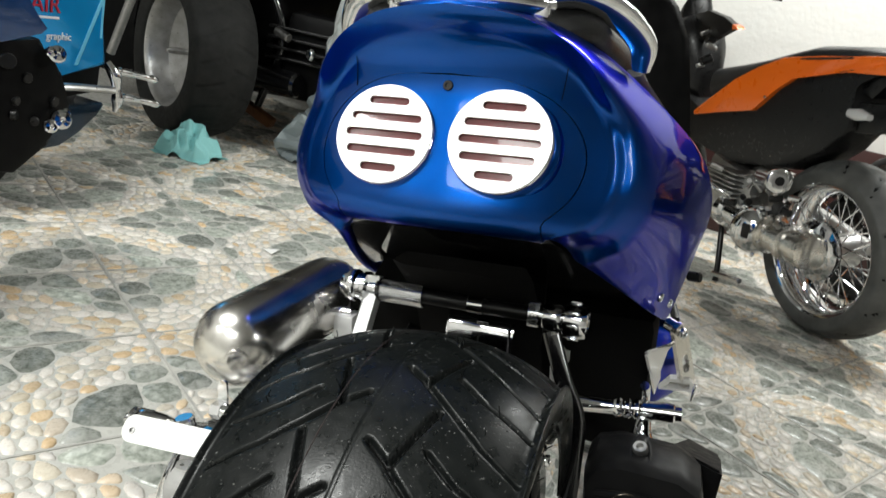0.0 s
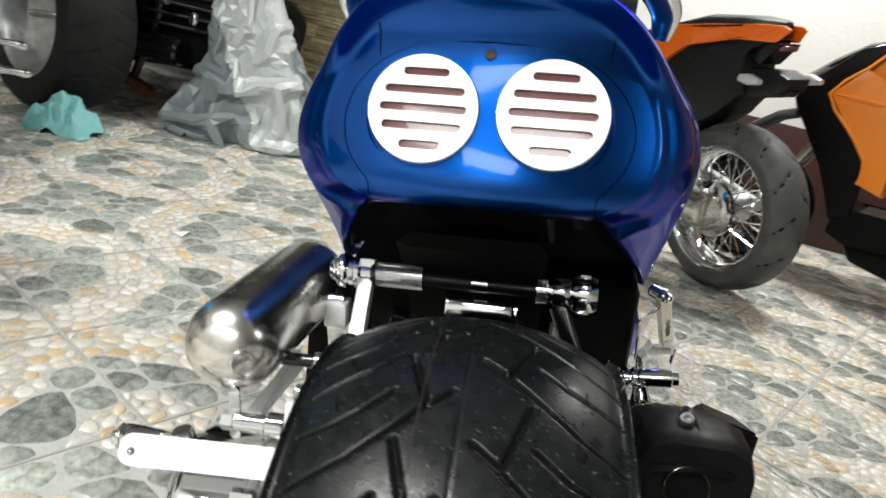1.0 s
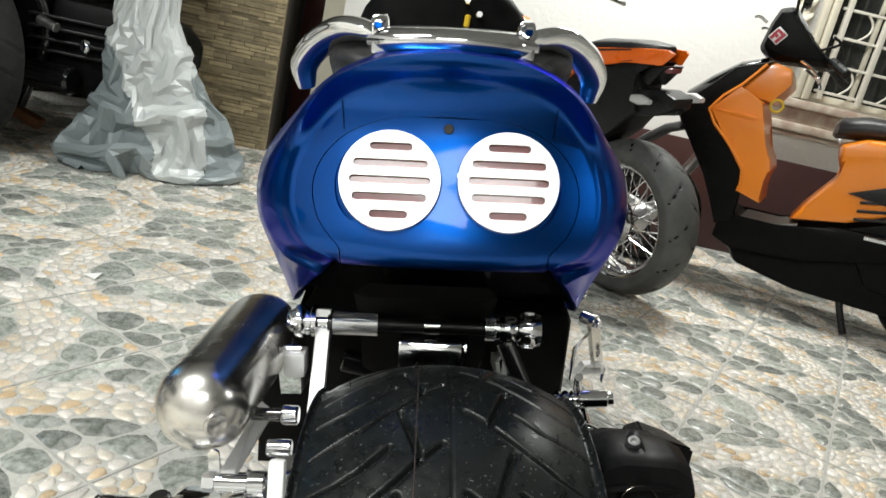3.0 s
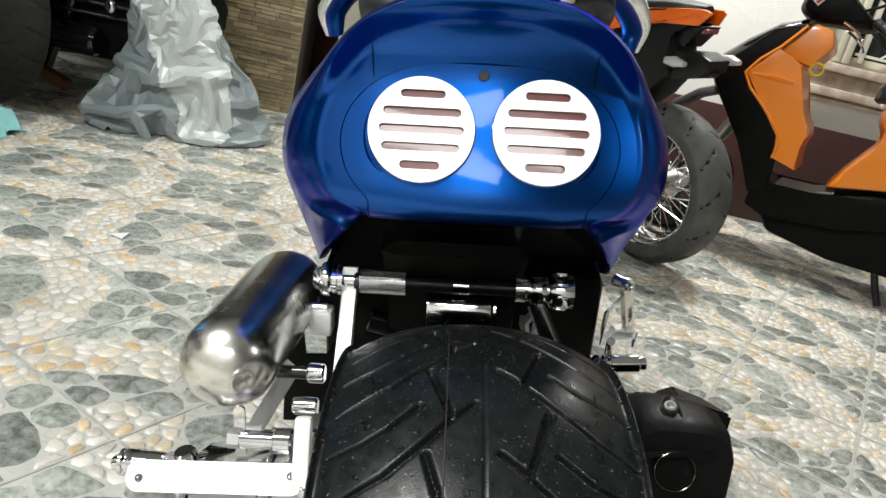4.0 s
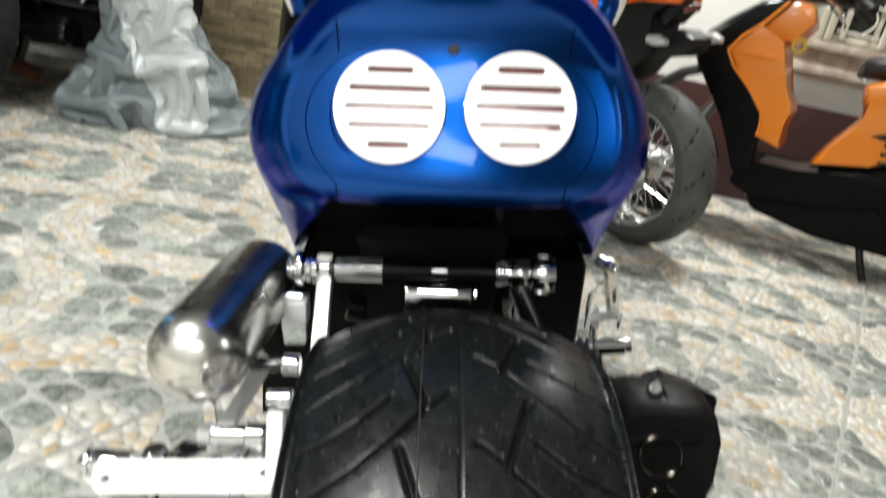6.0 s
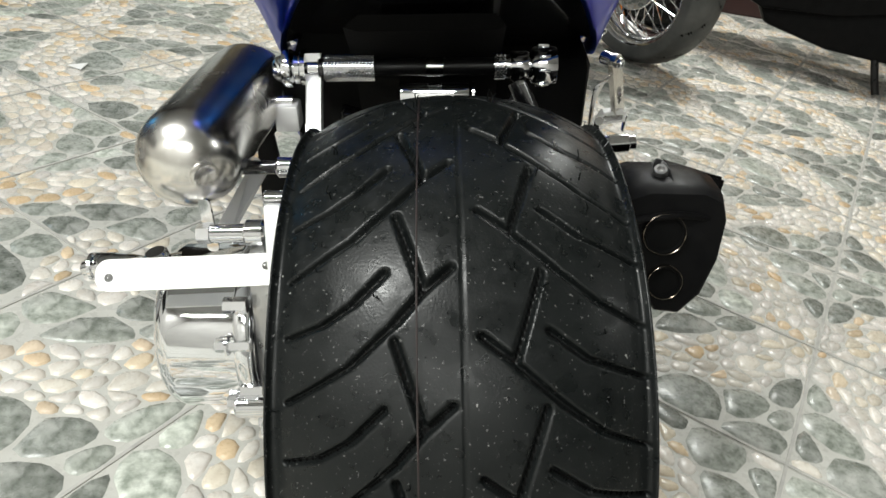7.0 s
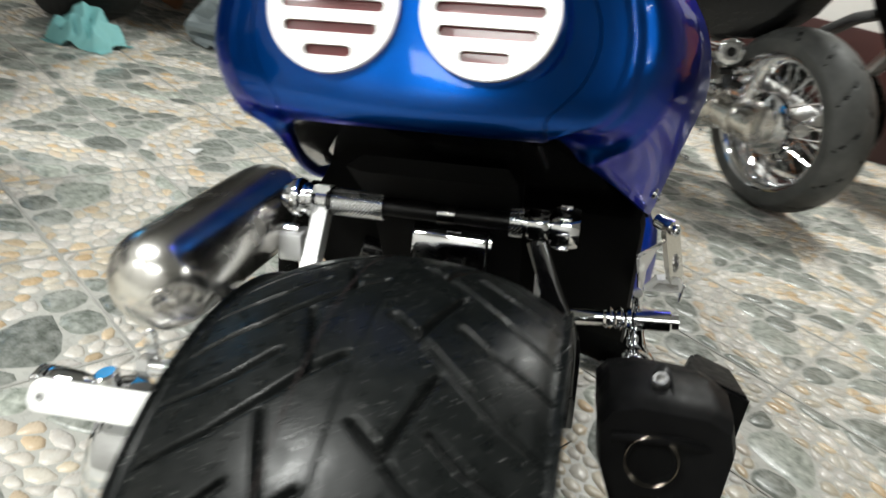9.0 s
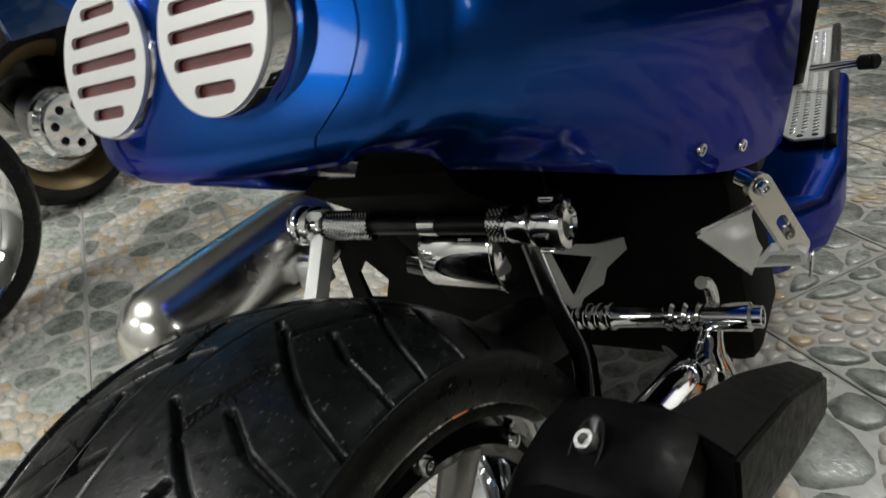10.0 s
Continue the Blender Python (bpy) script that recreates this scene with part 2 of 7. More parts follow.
def cy(bm, p0, p1, r, r2=None, seg=24, bev=0.0):
    m, h = frame_to(p0, p1)
    r2 = r if r2 is None else r2
    bev = min(bev, h * 0.4, r * 0.5)
    prof = [(0, 0), (r - bev, 0), (r, bev), (r2, h - bev), (r2 - bev, h), (0, h)] if bev else [(0, 0), (r, 0), (r2, h), (0, h)]
    return lathe(bm, prof, m, seg)


def smooth_path(pts, n=8):
    P = [Vector(p) for p in pts]
    P = [P[0] * 2 - P[1]] + P + [P[-1] * 2 - P[-2]]
    out = []
    for i in range(1, len(P) - 2):
        for k in range(n):
            t = k / n
            a, b, c, d = P[i - 1:i + 3]
            out.append(0.5 * (2 * b + (c - a) * t + (2 * a - 5 * b + 4 * c - d) * t * t + (3 * b - a - 3 * c + d) * t ** 3))
    return out + [P[-2]]


def tube(bm, pts, r, seg=12, smooth=0, flat=1.0, up=(0, 0, 1), caps=True):
    """Sweeps a round or flattened section along a path; r may be a list of radii along it."""
    path = smooth_path(pts, smooth) if smooth else [Vector(p) for p in pts]
    n = len(path)
    rings, u = [], Vector(up)
    for i, p in enumerate(path):
        t = (path[min(i + 1, n - 1)] - path[max(i - 1, 0)]).normalized()
        side = t.cross(u)
        side = side.normalized() if side.length > 1e-4 else t.orthogonal().normalized()
        v = side.cross(t).normalized()
        u = v
        k = i / (n - 1)
        if isinstance(r, (list, tuple)):
            f = k * (len(r) - 1)
            j = min(int(f), len(r) - 2)
            rr = r[j] + (r[j + 1] - r[j]) * (f - j)
        else:
            rr = r
        rings.append([bm.verts.new(p + side * rr * math.cos(a) + v * rr * flat * math.sin(a)) for a in [2 * math.pi * q / seg for q in range(seg)]])
    for a, b in zip(rings, rings[1:]):
        for i in range(seg):
            bm.faces.new([a[i], a[(i + 1) % seg], b[(i + 1) % seg], b[i]])
    if caps:
        bm.faces.new(rings[0])
        bm.faces.new(rings[-1][::-1])
    return bm


def ball(bm, c, r, seg=16, scale=(1, 1, 1)):
    bmesh.ops.create_uvsphere(bm, u_segments=seg, v_segments=max(6, seg // 2), radius=r, matrix=Matrix.Translation(c) @ Matrix.Diagonal((*scale, 1)))
    return bm


def rounded(w, h, r, n=6, cx=0, cy_=0):
    """A rounded rectangle as a loop of 2D points."""
    out = []
    for qx, qy, a in ((1, 1, 0), (-1, 1, 90), (-1, -1, 180), (1, -1, 270)):
        for i in range(n + 1):
            t = radians(a + 90 * i / n)
            out.append((cx + qx * (w / 2 - r) + r * math.cos(t), cy_ + qy * (h / 2 - r) + r * math.sin(t)))
    return out


def ring2d(r, n=24, cx=0, cy_=0):
    return [(cx + r * math.cos(2 * math.pi * i / n), cy_ + r * math.sin(2 * math.pi * i / n)) for i in range(n)]


def plate(bm, outer, holes, thick, m=Matrix()):
    """A flat plate with holes: 2D loops in the xy plane of m, thickness towards +z."""
    tmp = B()
    for loop in [outer] + list(holes):
        vs = [tmp.verts.new((x, y, 0)) for x, y in loop]
        for i in range(len(vs)):
            tmp.edges.new((vs[i], vs[(i + 1) % len(vs)]))
    bmesh.ops.triangle_fill(tmp, use_beauty=True, use_dissolve=False, edges=tmp.edges[:])
    g = bmesh.ops.extrude_face_region(tmp, geom=tmp.faces[:])
    bmesh.ops.translate(tmp, verts=[v for v in g["geom"] if isinstance(v, bmesh.types.BMVert)], vec=(0, 0, thick))
    bmesh.ops.recalc_face_normals(tmp, faces=tmp.faces)
    bmesh.ops.transform(tmp, matrix=m, verts=tmp.verts)
    me = bpy.data.meshes.new("tmp")
    tmp.to_mesh(me)
    tmp.free()
    bm.from_mesh(me)
    bpy.data.meshes.remove(me)
    return bm


def loft(bm, sections, closed=True, caps=(True, True)):
    rings = [[bm.verts.new(p) for p in s] for s in sections]
    n = len(rings[0])
    for a, b in zip(rings, rings[1:]):
        for i in range(n if closed else n - 1):
            bm.faces.new([a[i], a[(i + 1) % n], b[(i + 1) % n], b[i]])
    if caps[0]:
        bm.faces.new(rings[0][::-1])
    if caps[1]:
        bm.faces.new(rings[-1])
    return bm


def spline2(pts, n):
    """n+1 points evenly along a smooth 2D curve through pts."""
    path = smooth_path([(x, y, 0) for x, y in pts], 12)
    d = [0.0]
    for a, b in zip(path, path[1:]):
        d.append(d[-1] + (b - a).length)
    out, j = [], 0
    for i in range(n + 1):
        s = d[-1] * i / n
        while j < len(d) - 2 and d[j + 1] < s:
            j += 1
        f = (s - d[j]) / max(1e-9, d[j + 1] - d[j])
        p = path[j].lerp(path[j + 1], min(1, f))
        out.append((p.x, p.y))
    return out


def bolt(bm, at, axis, r=0.006, h=0.005, socket=True):
    p0 = Vector(at)
    p1 = p0 + Vector(axis).normalized() * h
    m, _ = frame_to(p0, p1)
    prof = [(r * 1.0, 0), (r, h * 0.7), (r * 0.85, h), (r * 0.5, h), (r * 0.45, h * 0.4), (0, h * 0.4)] if socket else [(r, 0), (r, h * 0.8), (r * 0.7, h), (0, h)]
    return lathe(bm, prof, m, 6 if not socket else 14)


def text_mesh(words, size, depth=0.001):
    c = bpy.data.curves.new("words", "FONT")
    c.body, c.size, c.extrude, c.align_x, c.align_y = words, size, depth, "CENTER", "CENTER"
    ob = new("words", c)
    me = bpy.data.meshes.new_from_object(ob.evaluated_get(bpy.context.evaluated_depsgraph_get()))
    bpy.data.objects.remove(ob)
    bpy.data.curves.remove(c)
    return me


# ---------- the room ----------
def slab(name, c, s, material, label, category="wall", bevel=0.0):
    return solid(name, bx(B(), c, s, bevel=bevel), material, label, category, kind="structure")


WY = 3.36          # face of the far wall
TILE = 0.33
GU = Vector((0.548, 0.836, 0))     # the tiles' two directions
GV = Vector((-0.836, 0.548, 0))

GROUT = mat("cream_tile_ground", (0.58, 0.575, 0.535), 0.3, noise_scale=26, noise_amt=0.5, second=(0.46, 0.45, 0.415), rough_var=0.1, bump=0.1, bump_scale=150)
floor = slab("floor", (0.5, 0.45, -0.052), (9.0, 8.3, 0.1), GROUT, "glazed tile floor with pebble relief in cream and grey green", "floor")
# far wall: white plaster with a window, over a maroon dado
WX0, WX1, WZ0, WZ1 = 1.86, 3.1, 0.93, 2.1
bm = B()
for x0, x1, z0, z1 in ((-0.66, WX0, 0.585, 2.8), (WX1, 5.0, 0.585, 2.8), (WX0, WX1, 0.585, WZ0), (WX0, WX1, WZ1, 2.8)):
    bx(bm, ((x0 + x1) / 2, WY + 0.1, (z0 + z1) / 2), (x1 - x0, 0.2, z1 - z0))
solid("wall_north", bm, WALLM, "rough white plaster wall with a barred window", "wall", kind="structure")
solid("dado", bx(B(), (2.17, WY + 0.095, 0.2925), (5.66, 0.21, 0.585), bevel=0.004), DADO, "dark maroon painted lower wall", "wall", kind="structure")
# side walls, end wall and ceiling are added to steer bounce and reflections
slab("wall_east", (5.0, -0.1, 1.4), (0.15, 7.2, 2.8), DIMWALL, "plain plaster side wall added to close the room")
slab("wall_west", (-3.6, 0.4, 1.4), (0.15, 8.2, 2.8), DIMWALL, "plain plaster side wall added to close the room")
slab("wall_south", (0.5, -3.6, 1.4), (9, 0.15, 2.8), DIMWALL, "unseen plain end wall added for reflections")
slab("ceiling", (0.5, 0.45, 2.85), (9, 8.3, 0.1), CEIL, "unseen grey ceiling, its tone set for reflections", "ceiling")
slab("wall_back_recess", (-2.2, 4.4, 1.4), (3.2, 0.15, 2.8), UNLIT_TONE, "back wall of the recess behind the pillar, its shade put into the colour")
slab("wall_recess_side", (-0.72, 3.95, 1.4), (0.12, 0.98, 2.8), CREAM, "cream painted side of the recess")

# pillar with stacked stone cladding; its core takes the recess's near-black shade tone
PX0, PX1, PY = -1.52, -0.96, 3.36
slab("pillar", ((PX0 + PX1) / 2, PY + 0.2, 1.4), (PX1 - PX0 - 0.012, 0.36, 2.8), UNLIT_TONE, "square pillar behind stacked stone cladding tiles", "pillar")
STONE = vary(mat("stacked_stone", (0.36, 0.29, 0.17), 0.6, noise_scale=35, noise_amt=0.7, second=(0.22, 0.18, 0.11), bump=0.6, bump_scale=120), val=0.35)
pillar = bpy.data.objects["pillar"]
rng = random.Random(5)
strips = []
z = 0.003
while z < 1.25:
    h = rng.choice((0.018, 0.022, 0.028))
    x = PX0
    while x < PX1 - 0.01:
        w = min(rng.uniform(0.06, 0.17), PX1 - x)
        if PX1 - x - w < 0.03:
            w = PX1 - x
        strips.append((x, z, w, h, rng.uniform(0.006, 0.016)))
        x += w
    z += h
bmr = B()
for i, (x, z, w, h, d) in enumerate(strips):
    near = x > PX1 - 0.42 and z < 0.75
    bm = B() if near else bmr
    bx(bm, (x + w / 2, PY + 0.02 - d / 2, z + h / 2), (w - 0.0015, 0.02 + d, h - 0.0015), bevel=0.0015, seg=1)
    if near:
        part("stone_strip", bm, STONE, pillar)
rest = part("stone_strips_above", bmr, STONE, pillar)
tagged(rest, kind="stuff")

# dark door in the recess
door = thing("door_1", "dark red painted door standing in the shaded recess", "door", kind="structure")
bm = bx(B(), (-0.86, 4.27, 1.0), (0.34, 0.05, 2.0), bevel=0.006)
part("door_leaf", bm, DOORM, door)
for zz in (0.5, 1.25):
    part("door_panel", bx(B(), (-0.86, 4.24, zz), (0.22, 0.02, 0.55), bevel=0.008), DOORM, door)

# window: frame, bars with scrolls, dark panes, sill
win = thing("window_1", "cream steel window with white security bars and dark panes", "window", kind="structure")
bm = B()
for x in (WX0 + 0.03, WX1 - 0.03):
    bx(bm, (x, WY + 0.05, (WZ0 + WZ1) / 2), (0.06, 0.09, WZ1 - WZ0), bevel=0.006)
for zz in (WZ0 + 0.02, WZ1 - 0.03):
    bx(bm, ((WX0 + WX1) / 2, WY + 0.05, zz), (WX1 - WX0 - 0.12, 0.09, 0.05), bevel=0.006)
part("window_frame", bm, CREAM, win)
for i in range(4):
    x = WX0 + 0.06 + (WX1 - WX0 - 0.12) * (i + 0.5) / 4
    part("pane", bx(B(), (x, WY + 0.09, (WZ0 + WZ1) / 2), ((WX1 - WX0 - 0.12) / 4 - 0.012, 0.006, WZ1 - WZ0 - 0.1)), GLASS, win)
for i in range(1, 4):
    x = WX0 + 0.06 + (WX1 - WX0 - 0.12) * i / 4
    part("mullion", bx(B(), (x, WY + 0.08, (WZ0 + WZ1) / 2), (0.022, 0.03, WZ1 - WZ0 - 0.1), bevel=0.003), CREAM, win)
BARW = mat("white_enamel_bars", (0.74, 0.71, 0.62), 0.4, noise_scale=20, noise_amt=0.3, second=(0.6, 0.56, 0.46))
for i in range(6):
    x = WX0 + 0.1 + i * 0.225
    part("upright_bar", bx(B(), (x, WY - 0.03, (WZ0 + WZ1) / 2 + 0.01), (0.03, 0.022, WZ1 - WZ0 - 0.02), bevel=0.003), BARW, win)
for k in range(8):
    zz = WZ0 + 0.06 + k * 0.145
    part("cross_bar", bx(B(), ((WX0 + WX1) / 2 + 0.04, WY - 0.027, zz), (WX1 - WX0 - 0.05, 0.012, 0.014), bevel=0.002), BARW, win)
for i in range(5):
    for zz in (WZ0 + 0.06, WZ0 + 0.35):
        x = WX0 + 0.1 + i * 0.225 + 0.1
        part("scroll", tube(B(), [(x, WY - 0.027, zz), (x + 0.05, WY - 0.027, zz + 0.05), (x + 0.052, WY - 0.027, zz + 0.1), (x + 0.01, WY - 0.027, zz + 0.145)], 0.006, 8, 5), BARW, win)
# twisted column beside the window and folded-back cream shutter leaves
col = B()
tube(col, [(WX0 - 0.13, WY - 0.03, WZ0 - 0.02 + 0.03 * i) for i in range(42)], 0.034, 14)
for k in range(2):
    pts = [(WX0 - 0.13 + 0.03 * math.cos(i * 0.42 + k * math.pi), WY - 0.03 + 0.03 * math.sin(i * 0.42 + k * math.pi), WZ0 - 0.02 + 0.01 * i) for i in range(124)]
    tube(col, pts, 0.018, 8)
solid("trim_column", col, CREAM, "cream twisted plaster column beside the window", "column", kind="structure")
for k in range(2):
    solid("shutter_leaf", bx(B(), (WX0 - 0.035 + k * 0.045, WY - 0.05 - k * 0.012, (WZ0 + WZ1) / 2), (0.036, 0.03, WZ1 - WZ0), bevel=0.005), CREAM, "folded cream shutter leaf at the window", "shutter", kind="structure")
SILLM = mat("worn_sill_paint", (0.62, 0.56, 0.46), 0.55, noise_scale=14, noise_amt=0.9, second=(0.36, 0.22, 0.17), rough_var=0.1, bump=0.4, bump_scale=60)
sill = B()
bx(sill, (2.6, WY - 0.035, 0.9), (2.0, 0.1, 0.045), bevel=0.008)
bx(sill, (2.6, WY - 0.02, 0.84), (1.98, 0.06, 0.075), bevel=0.006)
bx(sill, (2.6, WY - 0.03, 0.775), (2.0, 0.085, 0.05), bevel=0.012)
bx(sill, (2.6, WY - 0.015, 0.735), (1.98, 0.045, 0.02), bevel=0.005)
solid("window_sill", sill, SILLM, "worn moulded plaster ledge under the window", "sill", kind="structure")

# housings added over the lamps, all out of view
FIXT = mat("white_enamel_fixture", (0.8, 0.8, 0.8), 0.4, noise_scale=10, noise_amt=0.1)
for at, sx, sy, w in LAMPS:
    fx = thing("ceiling_light", "white enamel housing added over an unseen lamp", "ceiling light", group="ceiling tube fixtures")
    part("housing", bx(B(), (at[0], at[1], at[2] + 0.09), (sx + 0.08, sy + 0.06, 0.16), bevel=0.01), FIXT, fx)
    for dx in (-1, 1):
        part("end_cap", bx(B(), (at[0] + dx * (sx / 2 + 0.045), at[1], at[2] + 0.04), (0.02, sy + 0.06, 0.09), bevel=0.004), FIXT, fx)


# ---------- the blue scooter ----------
def prism(bm, side, x0, x1, bevel=0.008, taper=1.0, seg=2):
    """A side outline of (y, z) given thickness across x, with rounded edges."""
    cyy, czz = sum(p[0] for p in side) / len(side), sum(p[1] for p in side) / len(side)
    tmp = B()
    loft(tmp, [[Vector((x, cyy + (y - cyy) * k, czz + (z - czz) * k)) for y, z in side] for x, k in ((x0, taper), (x0 + (x1 - x0) * 0.2, 1), (x0 + (x1 - x0) * 0.8, 1), (x1, taper))])
    if bevel:
        bmesh.ops.bevel(tmp, geom=tmp.edges[:], offset=bevel, segments=seg, affect="EDGES", profile=0.6, clamp_overlap=True)
    me = bpy.data.meshes.new("tmp")
    tmp.to_mesh(me)
    tmp.free()
    bm.from_mesh(me)
    bpy.data.meshes.remove(me)
    return bm


scooter = thing("scooter", "customised candy blue scooter with a fat rear tyre, on its stand", "scooter", pose(0, 0, 0, 0, -9.8, 0))
CX = -0.006

# rear wheel
AY, AZ, TR = -0.05, 0.2475, 0.2475
TX = 0.002


def tyre_profile(half, R, bead, n):
    """(x, r) across a low tyre, from bead to bead, evenly spaced."""
    k = half / 0.119
    pts = [(-0.104 * k, bead), (-0.113 * k, bead + 0.006), (-0.119 * k, bead + (R - bead) * 0.38), (-0.1185 * k, bead + (R - bead) * 0.6), (-0.113 * k, R - 0.03), (-0.1 * k, R - 0.0225), (-0.075 * k, R - 0.0115), (-0.04 * k, R - 0.003), (0, R)]
    pts = pts + [(-x, r) for x, r in pts[-2::-1]]
    return spline2(pts, n)


def seg_dist(px, py, ax, ay, bx_, by):
    dx, dy = bx_ - ax, by - ay
    t = np.clip(((px - ax) * dx + (py - ay) * dy) / (dx * dx + dy * dy + 1e-12), 0, 1)
    return np.hypot(px - ax - t * dx, py - ay - t * dy)


PITCH = 2 * math.pi * TR / 19
# one pitch of the tread: paths of (along, across, half width)
TREAD = [
    [(0.0, -0.0215, 0.0034), (0.019, -0.038, 0.003), (0.0437, -0.0645, 0.0026), (0.0665, -0.104, 0.0018)],
    [(0.0, -0.0215, 0.0036), (-0.052, -0.0385, 0.0036)],
    [(0.0, -0.0215, 0.0034), (-0.0145, -0.0052, 0.0034)],
    [(-0.0128, -0.0447, 0.0034), (0.0063, -0.064, 0.003), (0.0175, -0.082, 0.0024), (0.0242, -0.105, 0.0018)],
    [(-0.0395, 0.0305, 0.0036), (-0.054, 0.0117, 0.0036)],
    [(-0.0388, 0.031, 0.0036), (-0.094, 0.0485, 0.0036)],
    [(-0.0366, 0.0325, 0.0034), (-0.0136, 0.059, 0.003), (0.0044, 0.083, 0.0026), (0.018, 0.112, 0.0018)],
    [(-0.0575, 0.0515, 0.0034), (-0.041, 0.074, 0.003), (-0.0285, 0.112, 0.0018)],
]
NT, NX = 1300, 230
prof = tyre_profile(0.119, TR, 0.182, NX)
th = np.arange(NT) * 2 * math.pi / NT
S = (th * TR)[:, None] + np.zeros((1, NX + 1))
X = np.array([p[0] for p in prof])[None, :] + np.zeros((NT, 1))
RR = np.array([p[1] for p in prof])[None, :] + np.zeros((NT, 1))
u = (S - 0.1584) % PITCH
cut = np.zeros_like(u)
for path in TREAD:
    for (a0, x0, w0), (a1, x1, w1) in zip(path, path[1:]):
        for k in (-2, -1, 0, 1, 2):
            d = seg_dist(u + k * PITCH, X, a0, x0, a1, x1) - (w0 + w1) * 0.3
            cut = np.maximum(cut, np.clip(0.5 - d / 0.0022, 0, 1))
line = np.clip(1 - np.abs(X - 0.0012) / 0.0012, 0, 1)
RR = RR - 0.006 * cut * np.clip((RR - (TR - 0.045)) / 0.012, 0, 1) - 0.0014 * line
verts = np.stack([X + TX, AY - RR * np.sin(th)[:, None], AZ + RR * np.cos(th)[:, None]], -1).reshape(-1, 3)
idx = np.arange(NT * (NX + 1)).reshape(NT, NX + 1)
nxt = np.roll(idx, -1, 0)
quads = np.stack([idx[:, :-1], idx[:, 1:], nxt[:, 1:], nxt[:, :-1]], -1).reshape(-1, 4)
me = bpy.data.meshes.new("rear_tyre")
me.from_pydata(verts.tolist(), [], quads.tolist())
me.polygons.foreach_set("use_smooth", np.ones(len(me.polygons), bool))
me.materials.append(RUBBER)
me.materials.append(RECESS_SHADE)
# groove floors get the darker material, painting in their shade
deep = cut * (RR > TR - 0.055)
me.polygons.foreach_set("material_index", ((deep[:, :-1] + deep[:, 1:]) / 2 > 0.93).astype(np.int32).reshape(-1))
wheel = new("rear_wheel")
wheel.parent = scooter
tyre = new("tyre", me)
tyre.parent = wheel
tagged(tyre, "wide low-profile black tyre with lightning-shaped grooves")
# moulding hairs and a faded stripe
rng = random.Random(2)
bm = B()
for i in range(110):
    a = rng.uniform(-0.5, 1.6)
    x = rng.choice((-1, 1)) * rng.choice((0.116, 0.113, 0.085, 0.03, 0.05)) + rng.uniform(-0.003, 0.003)
    r = np.interp(x, [p[0] for p in prof[10:-10]], [p[1] for p in prof[10:-10]])
    n = Vector((0.75 * np.sign(x) if abs(x) > 0.1 else 0.0, -math.sin(a), math.cos(a))).normalized()
    p0 = Vector((x + TX, AY - r * math.sin(a), AZ + r * math.cos(a))) - n * 0.001
    tube(bm, [p0, p0 + n * 0.004, p0 + n * 0.007 + Vector((rng.uniform(-0.003, 0.003), rng.uniform(-0.003, 0.003), 0.001))], 0.0005, 4)
tagged(part("moulding_hairs", bm, RUBBER, wheel), kind="stuff")
bm = B()
lathe(bm, [(TR - 0.0012, -0.0262), (TR - 0.0009, -0.0256), (TR - 0.0012, -0.025)], pose(TX, AY, AZ, 0, 90, 0), 200)
part("tread_stripe", bm, PINK, wheel, "faded reddish line round the tread")

# rim, hub, spokes
mw = pose(TX, AY, AZ, 0, 90, 0)
bm = B()
lathe(bm, [(0.186, -0.106), (0.19, -0.11), (0.186, -0.113), (0.178, -0.112), (0.172, -0.104), (0.165, -0.09), (0.15, -0.06), (0.148, 0.06), (0.165, 0.09), (0.172, 0.104), (0.178, 0.112), (0.186, 0.113), (0.19, 0.11), (0.186, 0.106)], mw, 96)
part("rim", bm, CHROME, wheel, "polished split rim")
bm = B()
lathe(bm, [(0.171, 0.094), (0.171, 0.1), (0.158, 0.103), (0.15, 0.099), (0.149, 0.09)], mw, 96)
part("rim_ring", bm, GLOSSBLACK, wheel, "black ring bolted inside the rim")
for i in range(10):
    a = 2 * math.pi * i / 10 + 0.28
    p = Vector((TX + 0.1015, AY + 0.163 * math.sin(a), AZ + 0.163 * math.cos(a)))
    part("rim_bolt", bolt(B(), p, (1, 0, 0), 0.0062, 0.005), CHROME, wheel)
for i in range(5):
    a = 2 * math.pi * i / 5 + 0.6
    d = Vector((0, math.sin(a), math.cos(a)))
    bm = tube(B(), [Vector((TX + 0.06, AY, AZ)) + d * 0.03, Vector((TX + 0.085, AY, AZ)) + d * 0.1, Vector((TX + 0.094, AY, AZ)) + d * 0.157], [0.022, 0.015, 0.019], 10, 4, 0.55, (1, 0, 0))
    part("spoke", bm, CASTALU, wheel)
part("hub", lathe(B(), [(0, -0.11), (0.045, -0.11), (0.05, -0.1), (0.04, -0.05), (0.04, 0.05), (0.055, 0.07), (0.055, 0.095), (0.03, 0.105), (0, 0.105)], mw, 40), CASTALU, wheel)
part("brake_disc", lathe(B(), [(0.06, 0.06), (0.105, 0.06), (0.105, 0.065), (0.06, 0.065), (0.06, 0.06)], mw, 48), CHROME, wheel)

# tail body: shell lofted along the bike
NP = 40


def half(pts):
    r = spline2(pts, NP)
    return r


def bow(x):
    return 2.1 * x * x


